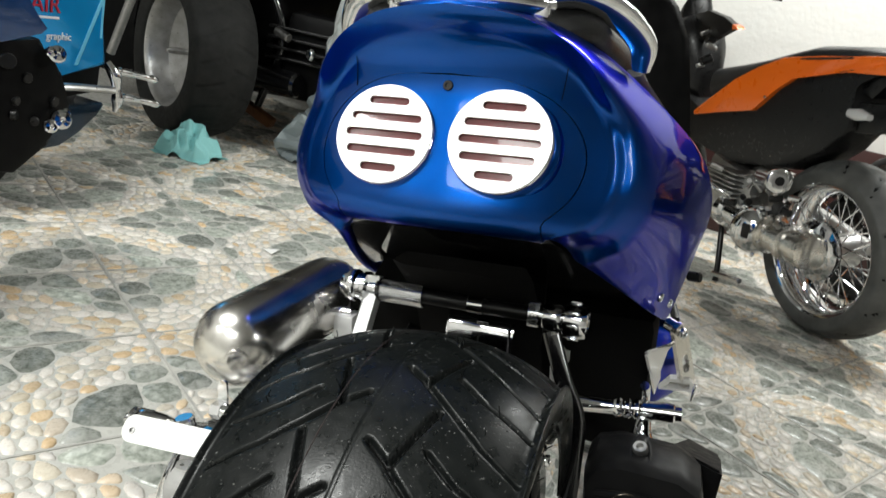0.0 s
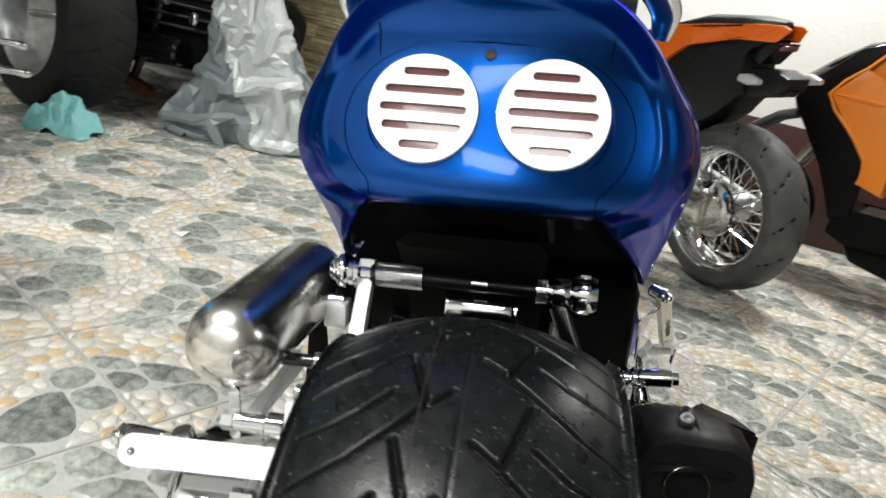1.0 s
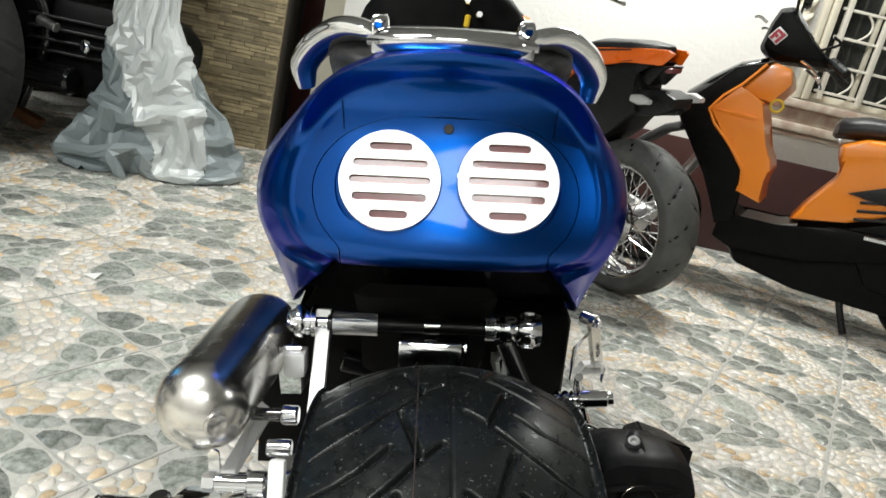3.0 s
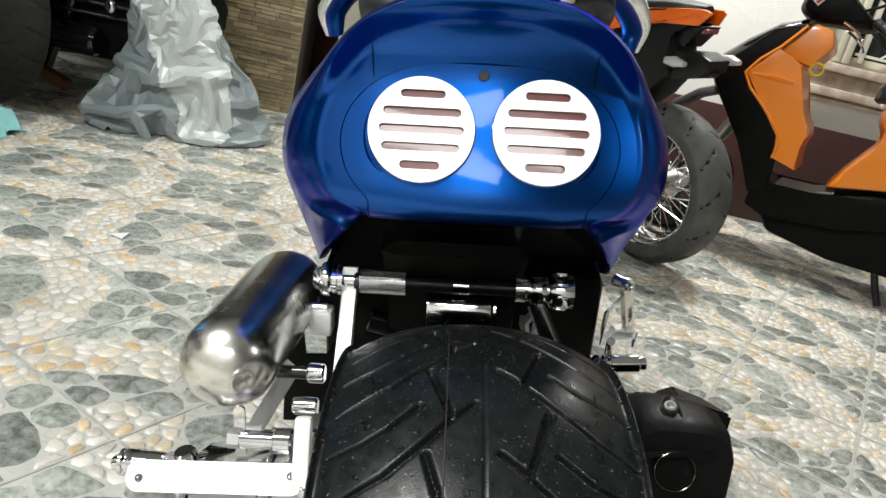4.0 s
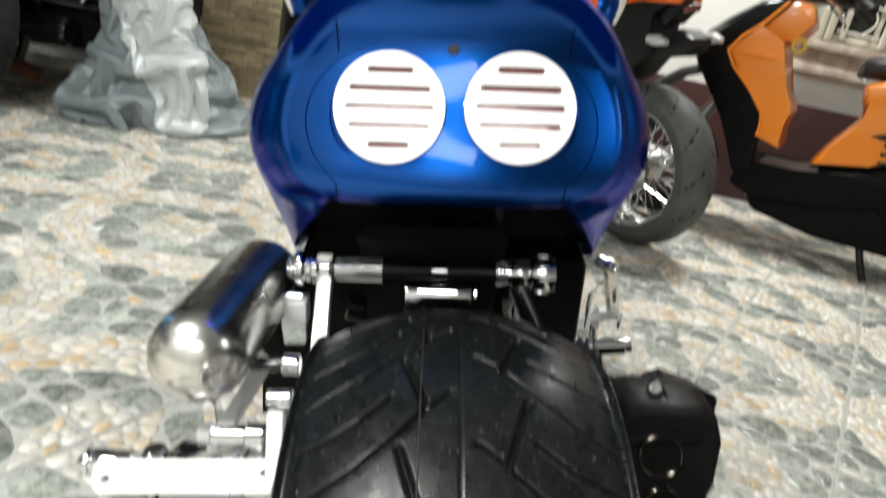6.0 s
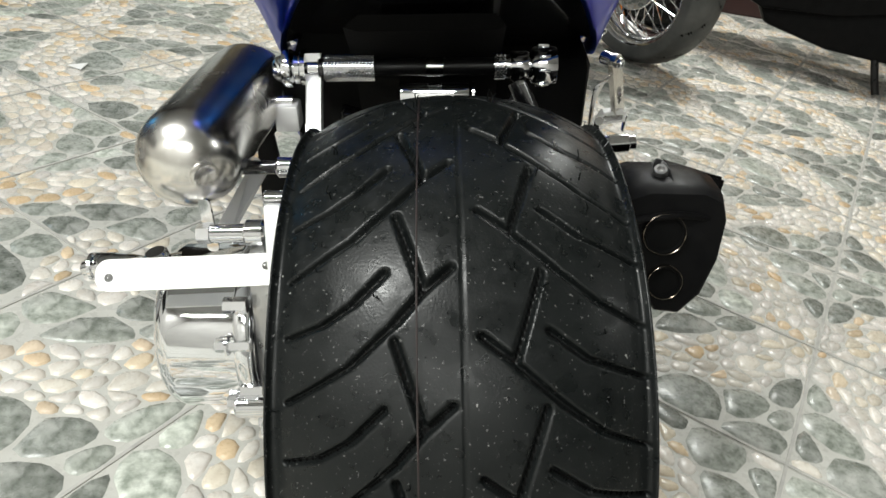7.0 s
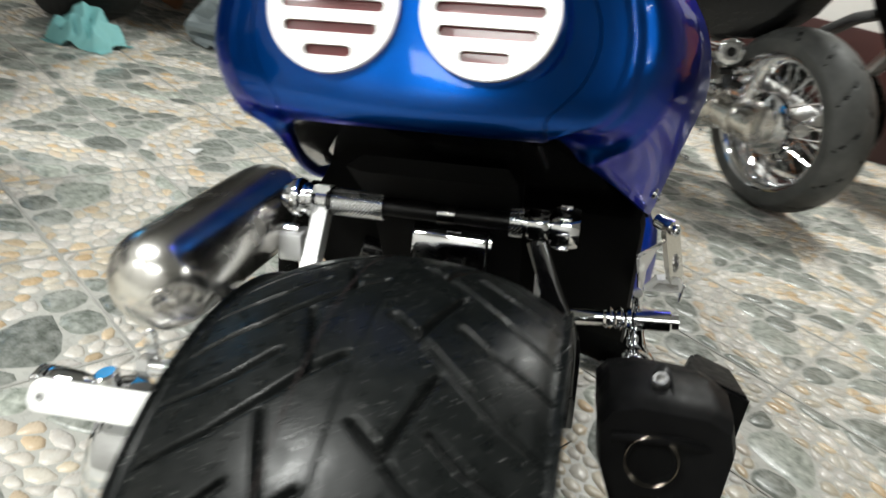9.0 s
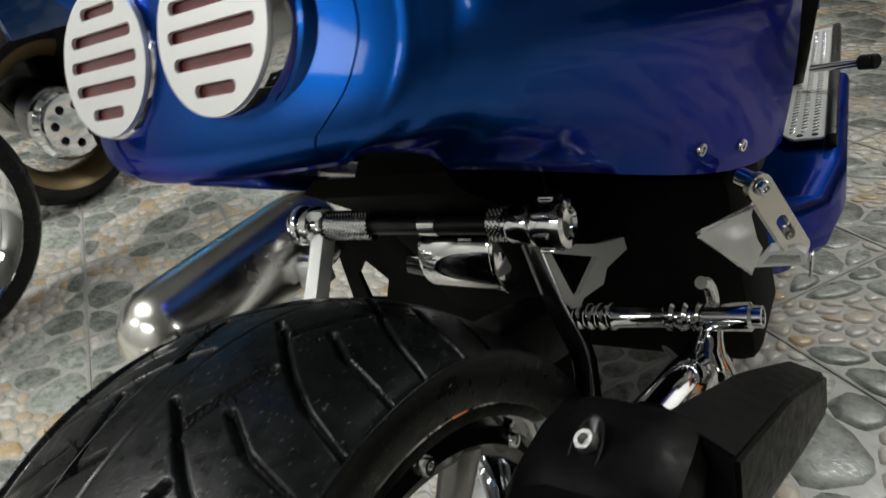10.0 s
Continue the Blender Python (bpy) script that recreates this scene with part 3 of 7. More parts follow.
ST = [  # (y, curve from the top middle round to the lower edge)
    (0.016, [(0.0, 0.766), (0.06, 0.758), (0.104, 0.737), (0.13, 0.704), (0.15, 0.66), (0.1521, 0.622), (0.1373, 0.594), (0.1144, 0.588), (0.0964, 0.586)]),
    (0.040, [(0.0, 0.769), (0.063, 0.762), (0.107, 0.74), (0.138, 0.703), (0.162, 0.656), (0.1636, 0.615), (0.1428, 0.581), (0.1204, 0.574), (0.1044, 0.57)]),
    (0.085, [(0, 0.771), (0.066, 0.764), (0.111, 0.741), (0.148, 0.702), (0.176, 0.653), (0.178, 0.608), (0.155, 0.566), (0.135, 0.554), (0.123, 0.547)]),
    (0.150, [(0, 0.768), (0.068, 0.76), (0.116, 0.738), (0.158, 0.698), (0.191, 0.648), (0.196, 0.598), (0.175, 0.552), (0.155, 0.535), (0.144, 0.522)]),
    (0.230, [(0, 0.756), (0.069, 0.748), (0.12, 0.727), (0.168, 0.69), (0.206, 0.64), (0.214, 0.584), (0.197, 0.528), (0.18, 0.498), (0.17, 0.478)]),
    (0.320, [(0.0, 0.738), (0.068, 0.731), (0.122, 0.712), (0.175, 0.678), (0.219, 0.63), (0.2316, 0.57), (0.2188, 0.512), (0.2034, 0.46), (0.1934, 0.43)]),
    (0.410, [(0.0, 0.715), (0.066, 0.708), (0.122, 0.69), (0.18, 0.66), (0.228, 0.615), (0.2445, 0.558), (0.2335, 0.5), (0.217, 0.437), (0.206, 0.4)]),
    (0.470, [(0.0, 0.695), (0.064, 0.688), (0.12, 0.672), (0.18, 0.645), (0.23, 0.602), (0.2494, 0.55), (0.2422, 0.5), (0.2266, 0.433), (0.2136, 0.386)]),
    (0.520, [(0, 0.675), (0.062, 0.668), (0.116, 0.654), (0.176, 0.63), (0.224, 0.59), (0.243, 0.545), (0.241, 0.496), (0.23, 0.43), (0.217, 0.375)]),
]


def interp_sections(stations, k=4):
    """Smooth stations between the given ones."""
    ys = [y for y, _ in stations]
    cols = np.array([half(p) for _, p in stations])
    dense = [ys[0] + (ys[-1] - ys[0]) * (q / ((len(ys) - 1) * k)) ** 1.3 for q in range((len(ys) - 1) * k + 1)]
    out = [[None] * (NP + 1) for _ in dense]
    for i in range(NP + 1):
        fx, fz = np.polyfit(np.sqrt(ys), cols[:, i, 0], 4), np.polyfit(ys, cols[:, i, 1], 3)
        for q, y in enumerate(dense):
            out[q][i] = Vector((float(np.polyval(fx, math.sqrt(y))) if i else 0.0, y, float(np.polyval(fz, y))))
    return out


REAR = spline2([(0.556, 0.075), (0.566, 0.045), (0.573, 0.028), (0.58, 0.015), (0.589, 0.0055), (0.602, 0.0035), (0.62, 0.0095), (0.645, 0.0205), (0.6655, 0.0295), (0.688, 0.038), (0.704, 0.0425), (0.718, 0.0435), (0.733, 0.04), (0.748, 0.0315), (0.764, 0.02), (0.78, 0.009)], 80)
REAR_Z, REAR_Y = [p[0] for p in REAR], [p[1] for p in REAR]


def rim_y(x, z):
    """Depth of the shell's rear rim: flush with the rear face low down, proud of it as a brow above."""
    k = min(1.0, max(0.0, (0.715 - z) / 0.05))
    k = k * k * (3 - 2 * k)
    flush = max(0.012, float(np.interp(z, REAR_Z, REAR_Y)) + 0.003)
    return 0.016 * (1 - k) + flush * k + bow(x)


def fade(j, i):
    """How far a point of section j still follows the rear face: long on the shoulder, short along the lower edge."""
    w = min(1.0, max(0.0, (i - 24) / 12))
    w = w * w * (3 - 2 * w)
    return max(0.0, 1 - j / 14) ** 1.3 * (1 - w) + max(0.0, 1 - j / 7) * w


rows = interp_sections(ST)
bm = B()
secs = []
for j, r in enumerate(rows):
    right = [Vector((CX + p.x, p.y + (rim_y(p.x, p.z) - 0.016) * fade(j, i), p.z)) for i, p in enumerate(r)]
    e = right[-1]
    lip = [e + Vector((-0.006, 0.004, 0.001)), e + Vector((-0.009, 0.006, 0.016))]
    full = right + lip
    left = [Vector((2 * CX - p.x, p.y, p.z)) for p in full[:0:-1]]
    secs.append(left + full)
# rear surround between the shell's rim and the light panel
PANEL = [(0, 0.7125), (0.05, 0.709), (0.088, 0.695), (0.113, 0.671), (0.1215, 0.645), (0.115, 0.62), (0.1, 0.603), (0.0935, 0.597), (0.0935, 0.587), (0.0935, 0.577)]


def rear_y(x, z):
    """Depth of the rear face: a reclined panel that sweeps up into an overhanging brow and curls under at the chin."""
    return float(np.interp(z, REAR_Z, REAR_Y)) + bow(x)


LIGHTS = ((-0.056, 0.6582), (0.0462, 0.6607))     # centres of the two tail lights
LIGHT_Y, LIGHT_TILT = 0.0232, math.degrees(0.39)
ph = spline2(PANEL, NP)
rim_half = [(p.x, p.z) for p in rows[0]]
rings = []
NR = 12
for k in range(NR + 1):
    f = k / NR
    ring = []
    for i in range(NP + 1):
        (x0, z0), (x1, z1) = rim_half[i], ph[i]
        x, z = x0 + (x1 - x0) * f, z0 + (z1 - z0) * f
        y0 = rim_y(x0, z0)
        y = rear_y(x, z)
        roll = math.sin(min(1, f * 2.4) * math.pi / 2)
        y = y0 * (1 - roll) + y * roll - 0.002 * math.sin(min(1, f * 2.4) * math.pi)
        ring.append(Vector((x, y, z)))
    rings.append(ring)
inner = [p + Vector((-0.001 if p.x > 0.01 else 0, 0.012, 0)) for p in rings[-1]]
rings.append(inner)
shell = []
for ring in rings[:0:-1]:
    right = [Vector((CX + p.x, p.y, p.z)) for p in ring]
    e = right[-1]
    right += [e + Vector((-0.001, 0.006, 0.002)), e + Vector((-0.002, 0.012, 0.006))]
    left = [Vector((2 * CX - p.x, p.y, p.z)) for p in right[:0:-1]]
    shell.append(left + right)
bm = loft(B(), shell + secs, closed=False, caps=(False, False))
part("tail_body", bm, BLUE, scooter, "candy blue tail body with a brow over the lights", 75)
# glossy pan closing the tail from below
bm = B()
pan = []
for j, r in enumerate(rows[1:22]):
    e = r[-1]
    x, y, z = e.x - 0.006, e.y + (rim_y(e.x, e.z) - 0.016) * fade(j + 1, NP) + 0.006, e.z + 0.008
    pan.append([Vector((CX + x * s, y, z + 0.03 * (1 - s * s))) for s in [-1 + 0.1 * k for k in range(21)]])
loft(bm, pan, closed=False, caps=(False, False))
part("tail_pan", bm, GLOSSBLACK, scooter, "dark underside of the tail", 75)
bm = B()
NC = 40
grid = []
for i in range(1, NP + 1):
    x1, z1 = ph[i]
    x1 = max(0.001, x1 - 0.0011)
    row = []
    low = max(0.0, (0.6 - z1) / 0.02)
    for c in range(NC + 1):
        s = -1 + 2 * c / NC
        x = x1 * s
        zz = z1 + (1 - s * s) * 0.006 * low - (0.0011 if i < 6 else 0)
        row.append(bm.verts.new((CX + x, rear_y(x, zz), zz)))
    grid.append(row)
for a, b in zip(grid, grid[1:]):
    for c in range(NC):
        bm.faces.new([a[c], a[c + 1], b[c + 1], b[c]])
edge = [e for e in bm.edges if len(e.link_faces) == 1]
g = bmesh.ops.extrude_edge_only(bm, edges=edge)
bmesh.ops.translate(bm, verts=[v for v in g["geom"] if isinstance(v, bmesh.types.BMVert)], vec=(0, 0.01, 0))
panel = part("light_panel", bm, BLUE, scooter, "candy blue panel holding the twin tail lights", 50)
part("seam_gap", loft(B(), [[Vector((CX + s * x * 1.01, rear_y(x, z) + 0.011, z)) for s, (x, z) in [(1, p) for p in ph] + [(-1, p) for p in ph[::-1]]], [Vector((CX + s * x * 0.9, rear_y(x, z) + 0.014, z * 0.98 + 0.013)) for s, (x, z) in [(1, p) for p in ph] + [(-1, p) for p in ph[::-1]]]], caps=(False, False)), MATBLACK, panel)
part("panel_screw", bolt(B(), (CX - 0.001, rear_y(0, 0.702) + 0.001, 0.702), (0, -1, 0.2), 0.0047, 0.003), GLOSSBLACK, panel, "dull socket screw")
# vertical brow seams
for s in (-1, 1):
    pts = []
    for k in range(9):
        f = k / 8
        x = 0.098 - 0.004 * f
        z = 0.738 - f * 0.042
        pts.append((CX + s * x, rear_y(x, z) - 0.0005 - 0.001 * (1 - f), z))
    part("brow_seam", tube(B(), pts, 0.0004, 6), MATBLACK, panel)

# tail lights
slots = [(0.0286, 0.036), (0.0143, 0.0625), (0.0, 0.068), (-0.0143, 0.062), (-0.0288, 0.032)]
for s in (-1, 1):
    lx, lz = LIGHTS[0 if s < 0 else 1]
    m = Matrix.Translation((lx, LIGHT_Y, lz)) @ Matrix.Rotation(radians(90 - LIGHT_TILT), 4, "X") @ Matrix.Scale(1.03, 4)   # z towards the rear
    tl = new("tail_light")
    tl.parent = scooter
    tagged(tl, "round chrome-rimmed tail light behind a slotted grille")
    part("collar", lathe(B(), [(0.0485, -0.034), (0.0485, -0.019), (0.0465, -0.015), (0.044, -0.014)], m, 56), BLUE, tl)
    part("bezel", lathe(B(), [(0.042, -0.03), (0.0437, -0.02), (0.0437, -0.002), (0.0427, 0), (0.0412, 0.0004), (0.04, -0.001), (0.04, -0.02)], m, 64), CHROME, tl)
    part("grille", plate(B(), ring2d(0.0424, 64), [rounded(w, 0.0068, 0.0033, 5, 0, z) for z, w in slots], 0.0026, m @ Matrix.Translation((0, 0, 0.0006))), ALU, tl, "white brushed aluminium disc with five slots", 30)
    part("lens", lathe(B(), [(0, -0.0004), (0.02, -0.0006), (0.0395, -0.001)], m, 40), REDLENS, tl, "red plastic lens")

# seat and its grey band
bm = B()
secs = []
for k in range(15):
    f = k / 14
    y = 0.075 + 0.66 * f
    zt = 0.79 - 0.012 * f if f < 0.35 else 0.7858 - 0.1 * (f - 0.35) / 0.65 - 0.01 * math.sin((f - 0.35) / 0.65 * math.pi)
    zb = 0.742 - 0.16 * f
    w = 0.112 + 0.07 * f
    if k == 0:
        w, zt = 0.085, 0.765
    secs.append([Vector((CX + w * c * (1 - 0.18 * max(0, d)), y, (zt + zb) / 2 + (zt - zb) / 2 * d)) for c, d in [(math.copysign(abs(math.cos(q)) ** 0.55, math.cos(q)), math.copysign(abs(math.sin(q)) ** 0.7, math.sin(q))) for q in [2 * math.pi * i / 40 for i in range(40)]]])
loft(bm, secs)
seat = part("seat", bm, VINYL, scooter, "black vinyl seat with a grey side band", 60)
for s in (-1, 1):
    pts = []
    for k in range(4, 14):
        f = k / 14
        w = 0.112 + 0.07 * f
        pts.append((CX + s * (w * 0.985), 0.075 + 0.66 * f, 0.757 - 0.13 * f))
    part("side_band", tube(B(), pts, 0.016, 10, 0, 0.25, (0, 0, 1)), PIPING, seat)

# chrome grab rail
rail = new("grab_rail")
rail.parent = scooter
rail.location = (0, 0, -0.009)
tagged(rail, "polished chrome grab rail with two curved horns")
part("bridge", tube(B(), [(CX - 0.066, 0.098, 0.783), (CX - 0.045, 0.082, 0.783), (CX, 0.074, 0.784), (CX + 0.045, 0.082, 0.783), (CX + 0.066, 0.098, 0.783)], 0.0185, 20, 6, 0.66, (0, 0, 1)), CHROME, rail)
for s in (-1, 1):
    part("horn", tube(B(), [(CX + s * 0.06, 0.1, 0.776), (CX + s * 0.074, 0.1, 0.788), (CX + s * 0.099, 0.112, 0.791), (CX + s * 0.126, 0.136, 0.779), (CX + s * 0.147, 0.165, 0.757), (CX + s * 0.148, 0.18, 0.733)], [0.013, 0.0185, 0.02, 0.0185, 0.015, 0.009], 16, 6, 0.55, (0, 0, 1)), CHROME, rail)
    part("clamp", bx(B(), (CX + s * 0.066, 0.094, 0.785), (0.016, 0.03, 0.036), (-12, 0, 0), 0.004), CHROME, rail)
    part("rail_bolt", bolt(B(), (CX + s * 0.067, 0.083, 0.796), (0, -0.6, 1), 0.006, 0.007, False), CHROME, rail)

# dark undertray and inner fender
bm = B()
secs = []
for y, w, zt, zb in ((0.1, 0.115, 0.6, 0.575), (0.16, 0.15, 0.59, 0.54), (0.24, 0.172, 0.58, 0.49), (0.34, 0.192, 0.57, 0.44), (0.44, 0.2, 0.56, 0.4)):
    secs.append([Vector((CX + x, y, z)) for x, z in ((-w, zb + 0.014), (-w * 0.8, zb), (0, zb - 0.004), (w * 0.8, zb), (w, zb + 0.014), (w, zt), (-w, zt))])
loft(bm, secs)
part("undertray", bm, GLOSSBLACK, scooter, "glossy black undertray below the tail", 30)
part("rear_lip", tube(B(), [(CX - 0.092, 0.05, 0.578), (CX - 0.05, 0.04, 0.583), (CX, 0.037, 0.585), (CX + 0.05, 0.04, 0.583), (CX + 0.092, 0.05, 0.578)], 0.005, 10, 6), GLOSSBLACK, scooter)
# pale strip drawn in place of a reflection under the chin
part("painted_reflection", bx(B(), (CX + 0.0, 0.048, 0.5855), (0.09, 0.006, 0.007), (30, 0, 0), 0.002), CASTALU, scooter)
bm = B()
secs = []
for k in range(9):
    a = radians(-40 + 22 * k)
    rr = 0.285
    secs.append([Vector((x, AY + 0.05 + (rr + dz) * math.sin(a) * 0.9 + 0.05, AZ + (rr + dz) * math.cos(a))) for x, dz in ((-0.1, 0), (-0.085, 0.012), (0.05, 0.012), (0.06, 0), (0.05, -0.004), (-0.085, -0.004))])
loft(bm, secs[3:])
# the fender's colour carries the shade under the tail
part("inner_fender", bm, GAP_SHADE, scooter)
# engine block and added gap plate; near-black stands in for shade behind the wheel
part("engine_block", bx(B(), (-0.004, 0.44, 0.3), (0.4, 0.12, 0.24), (8, 0, 0), 0.02), GAP_SHADE, scooter, "engine block in near-black for the shade behind the wheel")
part("gap_plate", plate(B(), [(-0.245, 0.2), (0.05, 0.2), (0.055, 0.34), (0.055, 0.47), (-0.16, 0.47), (-0.19, 0.415), (-0.235, 0.37)], [[(-0.215, 0.338), (-0.197, 0.358), (-0.171, 0.332), (-0.185, 0.304), (-0.212, 0.303)]], 0.006, Matrix(((1, 0, 0, 0), (0, 0, -1, 0.3), (0, 1, 0, 0), (0, 0, 0, 1)))), GAP_SHADE, scooter, "near-black plate added to fill the dark gap, with a diamond opening")
part("axle_mount", bx(B(), (0.06, 0.16, 0.36), (0.05, 0.16, 0.05), (-20, 0, 0), 0.008), MATBLACK, scooter)

# knurled bar across the swing arm
GY, GZ = 0.206, 0.45
bar = new("swing_arm_bar")
bar.parent = scooter
tagged(bar, "chrome and black bar with knurled sleeves above the tyre")
part("rod", cy(B(), (-0.135, GY, GZ), (0.07, GY, GZ), 0.0088, seg=20), BLACK, bar)


def knurl(x0, x1, r):
    bm = B()
    nx, na = max(4, int((x1 - x0) / 0.0009)), 84

    def h(i, j):
        return r - 0.0018 if (i + j) % 4 == 0 or (i - j) % 4 == 0 else r + 0.0008

    rr = [[bm.verts.new((x0 + (x1 - x0) * i / nx, GY + h(i, j) * math.cos(2 * math.pi * j / na), GZ + h(i, j) * math.sin(2 * math.pi * j / na))) for j in range(na)] for i in range(nx + 1)]
    for a, b in zip(rr, rr[1:]):
        for j in range(na):
            bm.faces.new([a[j], a[(j + 1) % na], b[(j + 1) % na], b[j]])
    bm.faces.new(rr[0])
    bm.faces.new(rr[-1][::-1])
    return bm


part("knurled_sleeve", knurl(-0.128, -0.075, 0.0135), CHROME, bar, "", 6)
part("sleeve_collar", cy(B(), (-0.134, GY, GZ), (-0.128, GY, GZ), 0.0145, seg=28, bev=0.001), GLOSSBLACK, bar)
part("knurled_sleeve", knurl(0.052, 0.064, 0.0135), CHROME, bar, "", 6)
part("sleeve_collar", cy(B(), (0.064, GY, GZ), (0.07, GY, GZ), 0.0125, seg=28, bev=0.001), CHROME, bar)
part("silver_band", cy(B(), (-0.02, GY, GZ), (-0.002, GY, GZ), 0.0098, seg=20), CHROME, bar)
part("end_nut", lathe(B(), [(0, -0.182), (0.01, -0.182), (0.0135, -0.179), (0.0145, -0.174), (0.0185, -0.172), (0.02, -0.168), (0.02, -0.163), (0.0185, -0.16), (0.0165, -0.159), (0.0165, -0.154), (0.019, -0.152), (0.019, -0.147), (0.0125, -0.145), (0.0125, -0.134)], Matrix.Translation((0, GY, GZ)) @ Matrix.Rotation(radians(90), 4, "Y"), 24), CHROME, bar)
bm = B()
lathe(bm, [(0.011, 0.08), (0.013, 0.085), (0.013, 0.09), (0.019, 0.093), (0.0205, 0.097), (0.0205, 0.112), (0.019, 0.118), (0.013, 0.119), (0.012, 0.116), (0, 0.116)], Matrix.Translation((0, GY, GZ)) @ Matrix.Rotation(radians(90), 4, "Y"), 32)
part("end_knob", bm, CHROME, bar, "faceted chrome cap")
for i in range(8):
    a = 2 * math.pi * i / 8
    part("cap_notch", bx(B(), (0.104, GY + 0.0203 * math.cos(a), GZ + 0.0203 * math.sin(a)), (0.012, 0.004, 0.006), (math.degrees(a) + 90, 0, 0), 0.001), CHROME, bar)
# left aluminium arm, right forked arm
part("left_arm", prism(B(), [(0.2, 0.468), (0.214, 0.464), (0.213, 0.444), (0.176, 0.398), (0.15, 0.365), (0.112, 0.31), (0.095, 0.315), (0.13, 0.37), (0.16, 0.405), (0.195, 0.447)], -0.147, -0.131, 0.003), GLARE_ALU, bar, "bright aluminium link arm")
# pale metal stands in for the floor reflected in the fork
part("right_arm", plate(B(), [(0.196, 0.455), (0.205, 0.427), (0.225, 0.365), (0.24, 0.347), (0.254, 0.34), (0.263, 0.343), (0.307, 0.33), (0.322, 0.339), (0.381, 0.328), (0.39, 0.337), (0.36, 0.35), (0.312, 0.371), (0.265, 0.398), (0.228, 0.421), (0.218, 0.455)], [[(0.226, 0.412), (0.262, 0.389), (0.306, 0.361), (0.258, 0.351), (0.246, 0.356)]], 0.005, Matrix(((0, 0, 1, 0.08), (1, 0, 0, 0), (0, 1, 0, 0), (0, 0, 0, 1)))), GLARE_ALU, bar, "forked link arm with reflected brightness in its colour")
part("arm_collar", lathe(B(), [(0.0085, 0.069), (0.0145, 0.069), (0.0158, 0.071), (0.0158, 0.086), (0.0145, 0.089), (0.0085, 0.089)], Matrix.Translation((0, GY, GZ)) @ Matrix.Rotation(radians(90), 4, "Y"), 32), CHROME, bar)
# chrome half drum under the bar
part("damper_cover", lathe(B(), [(0, -0.052), (0.025, -0.052), (0.039, -0.049), (0.04, -0.045), (0.04, 0.024), (0.039, 0.028), (0.025, 0.031), (0, 0.031)], Matrix.Translation((-0.001, 0.258, 0.398)) @ Matrix.Rotation(radians(90), 4, "Y"), 32), CHROME, scooter, "chrome drum cover under the bar")

part("cover_edge", lathe(B(), [(0.04, 0.031), (0.0425, 0.031), (0.0425, 0.034), (0.04, 0.034)], Matrix.Translation((-0.001, 0.258, 0.398)) @ Matrix.Rotation(radians(90), 4, "Y"), 32), CHROME, scooter)
part("tyre_strap", tube(B(), [(0.078, 0.209, 0.432), (0.1, 0.187, 0.387), (0.121, 0.17, 0.35), (0.124, 0.15, 0.305), (0.124, 0.14, 0.27)], 0.011, 10, 5, 0.3, (0, 1, 0.3)), GLOSSBLACK, scooter, "black curved strap beside the tyre")
for p, q, r in (((-0.09, 0.3, 0.4), (-0.03, 0.32, 0.38), 0.016), ((-0.13, 0.3, 0.36), (-0.06, 0.31, 0.34), 0.02)):
    part("engine_fitting", cy(B(), p, q, r, seg=18, bev=0.002), GLOSSBLACK, scooter)

# left silencer: a round-ended canister
can = new("silencer")
can.parent = scooter
tagged(can, "polished steel silencer with a domed end and brown heat tint")
m, _ = frame_to((-0.239, 0.068, 0.413), (-0.222, 0.3, 0.418))
R0 = 0.048
prof2 = [(R0 * math.sin(radians(a)), -R0 * 0.92 * math.cos(radians(a))) for a in range(0, 91, 6)] + [(R0, 0.02), (R0, 0.17), (R0 * 0.975, 0.188), (R0 * 0.88, 0.203), (R0 * 0.68, 0.213), (R0 * 0.35, 0.218), (0, 0.219)]
part("canister", lathe(B(), prof2, m, 64), STEEL, can)
od = Vector((-0.58, -0.02, -0.8)).normalized()
mo_ = m @ Matrix.Translation(od * (R0 * 0.945)) @ od.to_track_quat("Z", "Y").to_matrix().to_4x4()
part("outlet", lathe(B(), [(0, 0.0006), (0.008, 0.0007), (0.0088, 0.0013), (0.0102, 0.0013), (0.0122, 0.0002), (0.013, -0.004)], mo_, 32), STEEL, can, "heat-browned welded disc")
part("clamp_block", bx(B(), (-0.172, 0.2, 0.4), (0.026, 0.028, 0.03), (0, 0, 0), 0.003), ALU, can)
part("pipe_stub", cy(B(), (-0.215, 0.21, 0.405), (-0.182, 0.205, 0.405), 0.011, seg=20, bev=0.002), CHROME, can)
part("clamp_stud", cy(B(), (-0.2, 0.2, 0.415), (-0.165, 0.2, 0.415), 0.007, seg=16), CHROME, can)
part("hanger", plate(B(), rounded(0.01, 0.052, 0.004, 4), [], 0.003, Matrix.Translation((-0.209, -0.001, 0.379)) @ Matrix.Rotation(radians(90), 4, "X")), CHROME, can)

# left side: plate bar, drum, rods
lft = new("left_engine_side")
lft.parent = scooter
tagged(lft, "chromed gearbox side with plate, rods and bolts")
mp = Matrix.Translation((-0.221, -0.036, 0.352)) @ Matrix.Rotation(radians(52), 4, "X") @ Matrix.Rotation(radians(1.5), 4, "Z")
part("plate_bar", plate(B(), rounded(0.155, 0.027, 0.0115, 6), [ring2d(0.0035, 12, -0.066, -0.002), ring2d(0.0035, 12, 0.066, 0.003)], 0.006, mp), GLARE_ALU, lft, "bright flat aluminium bar with two screws")
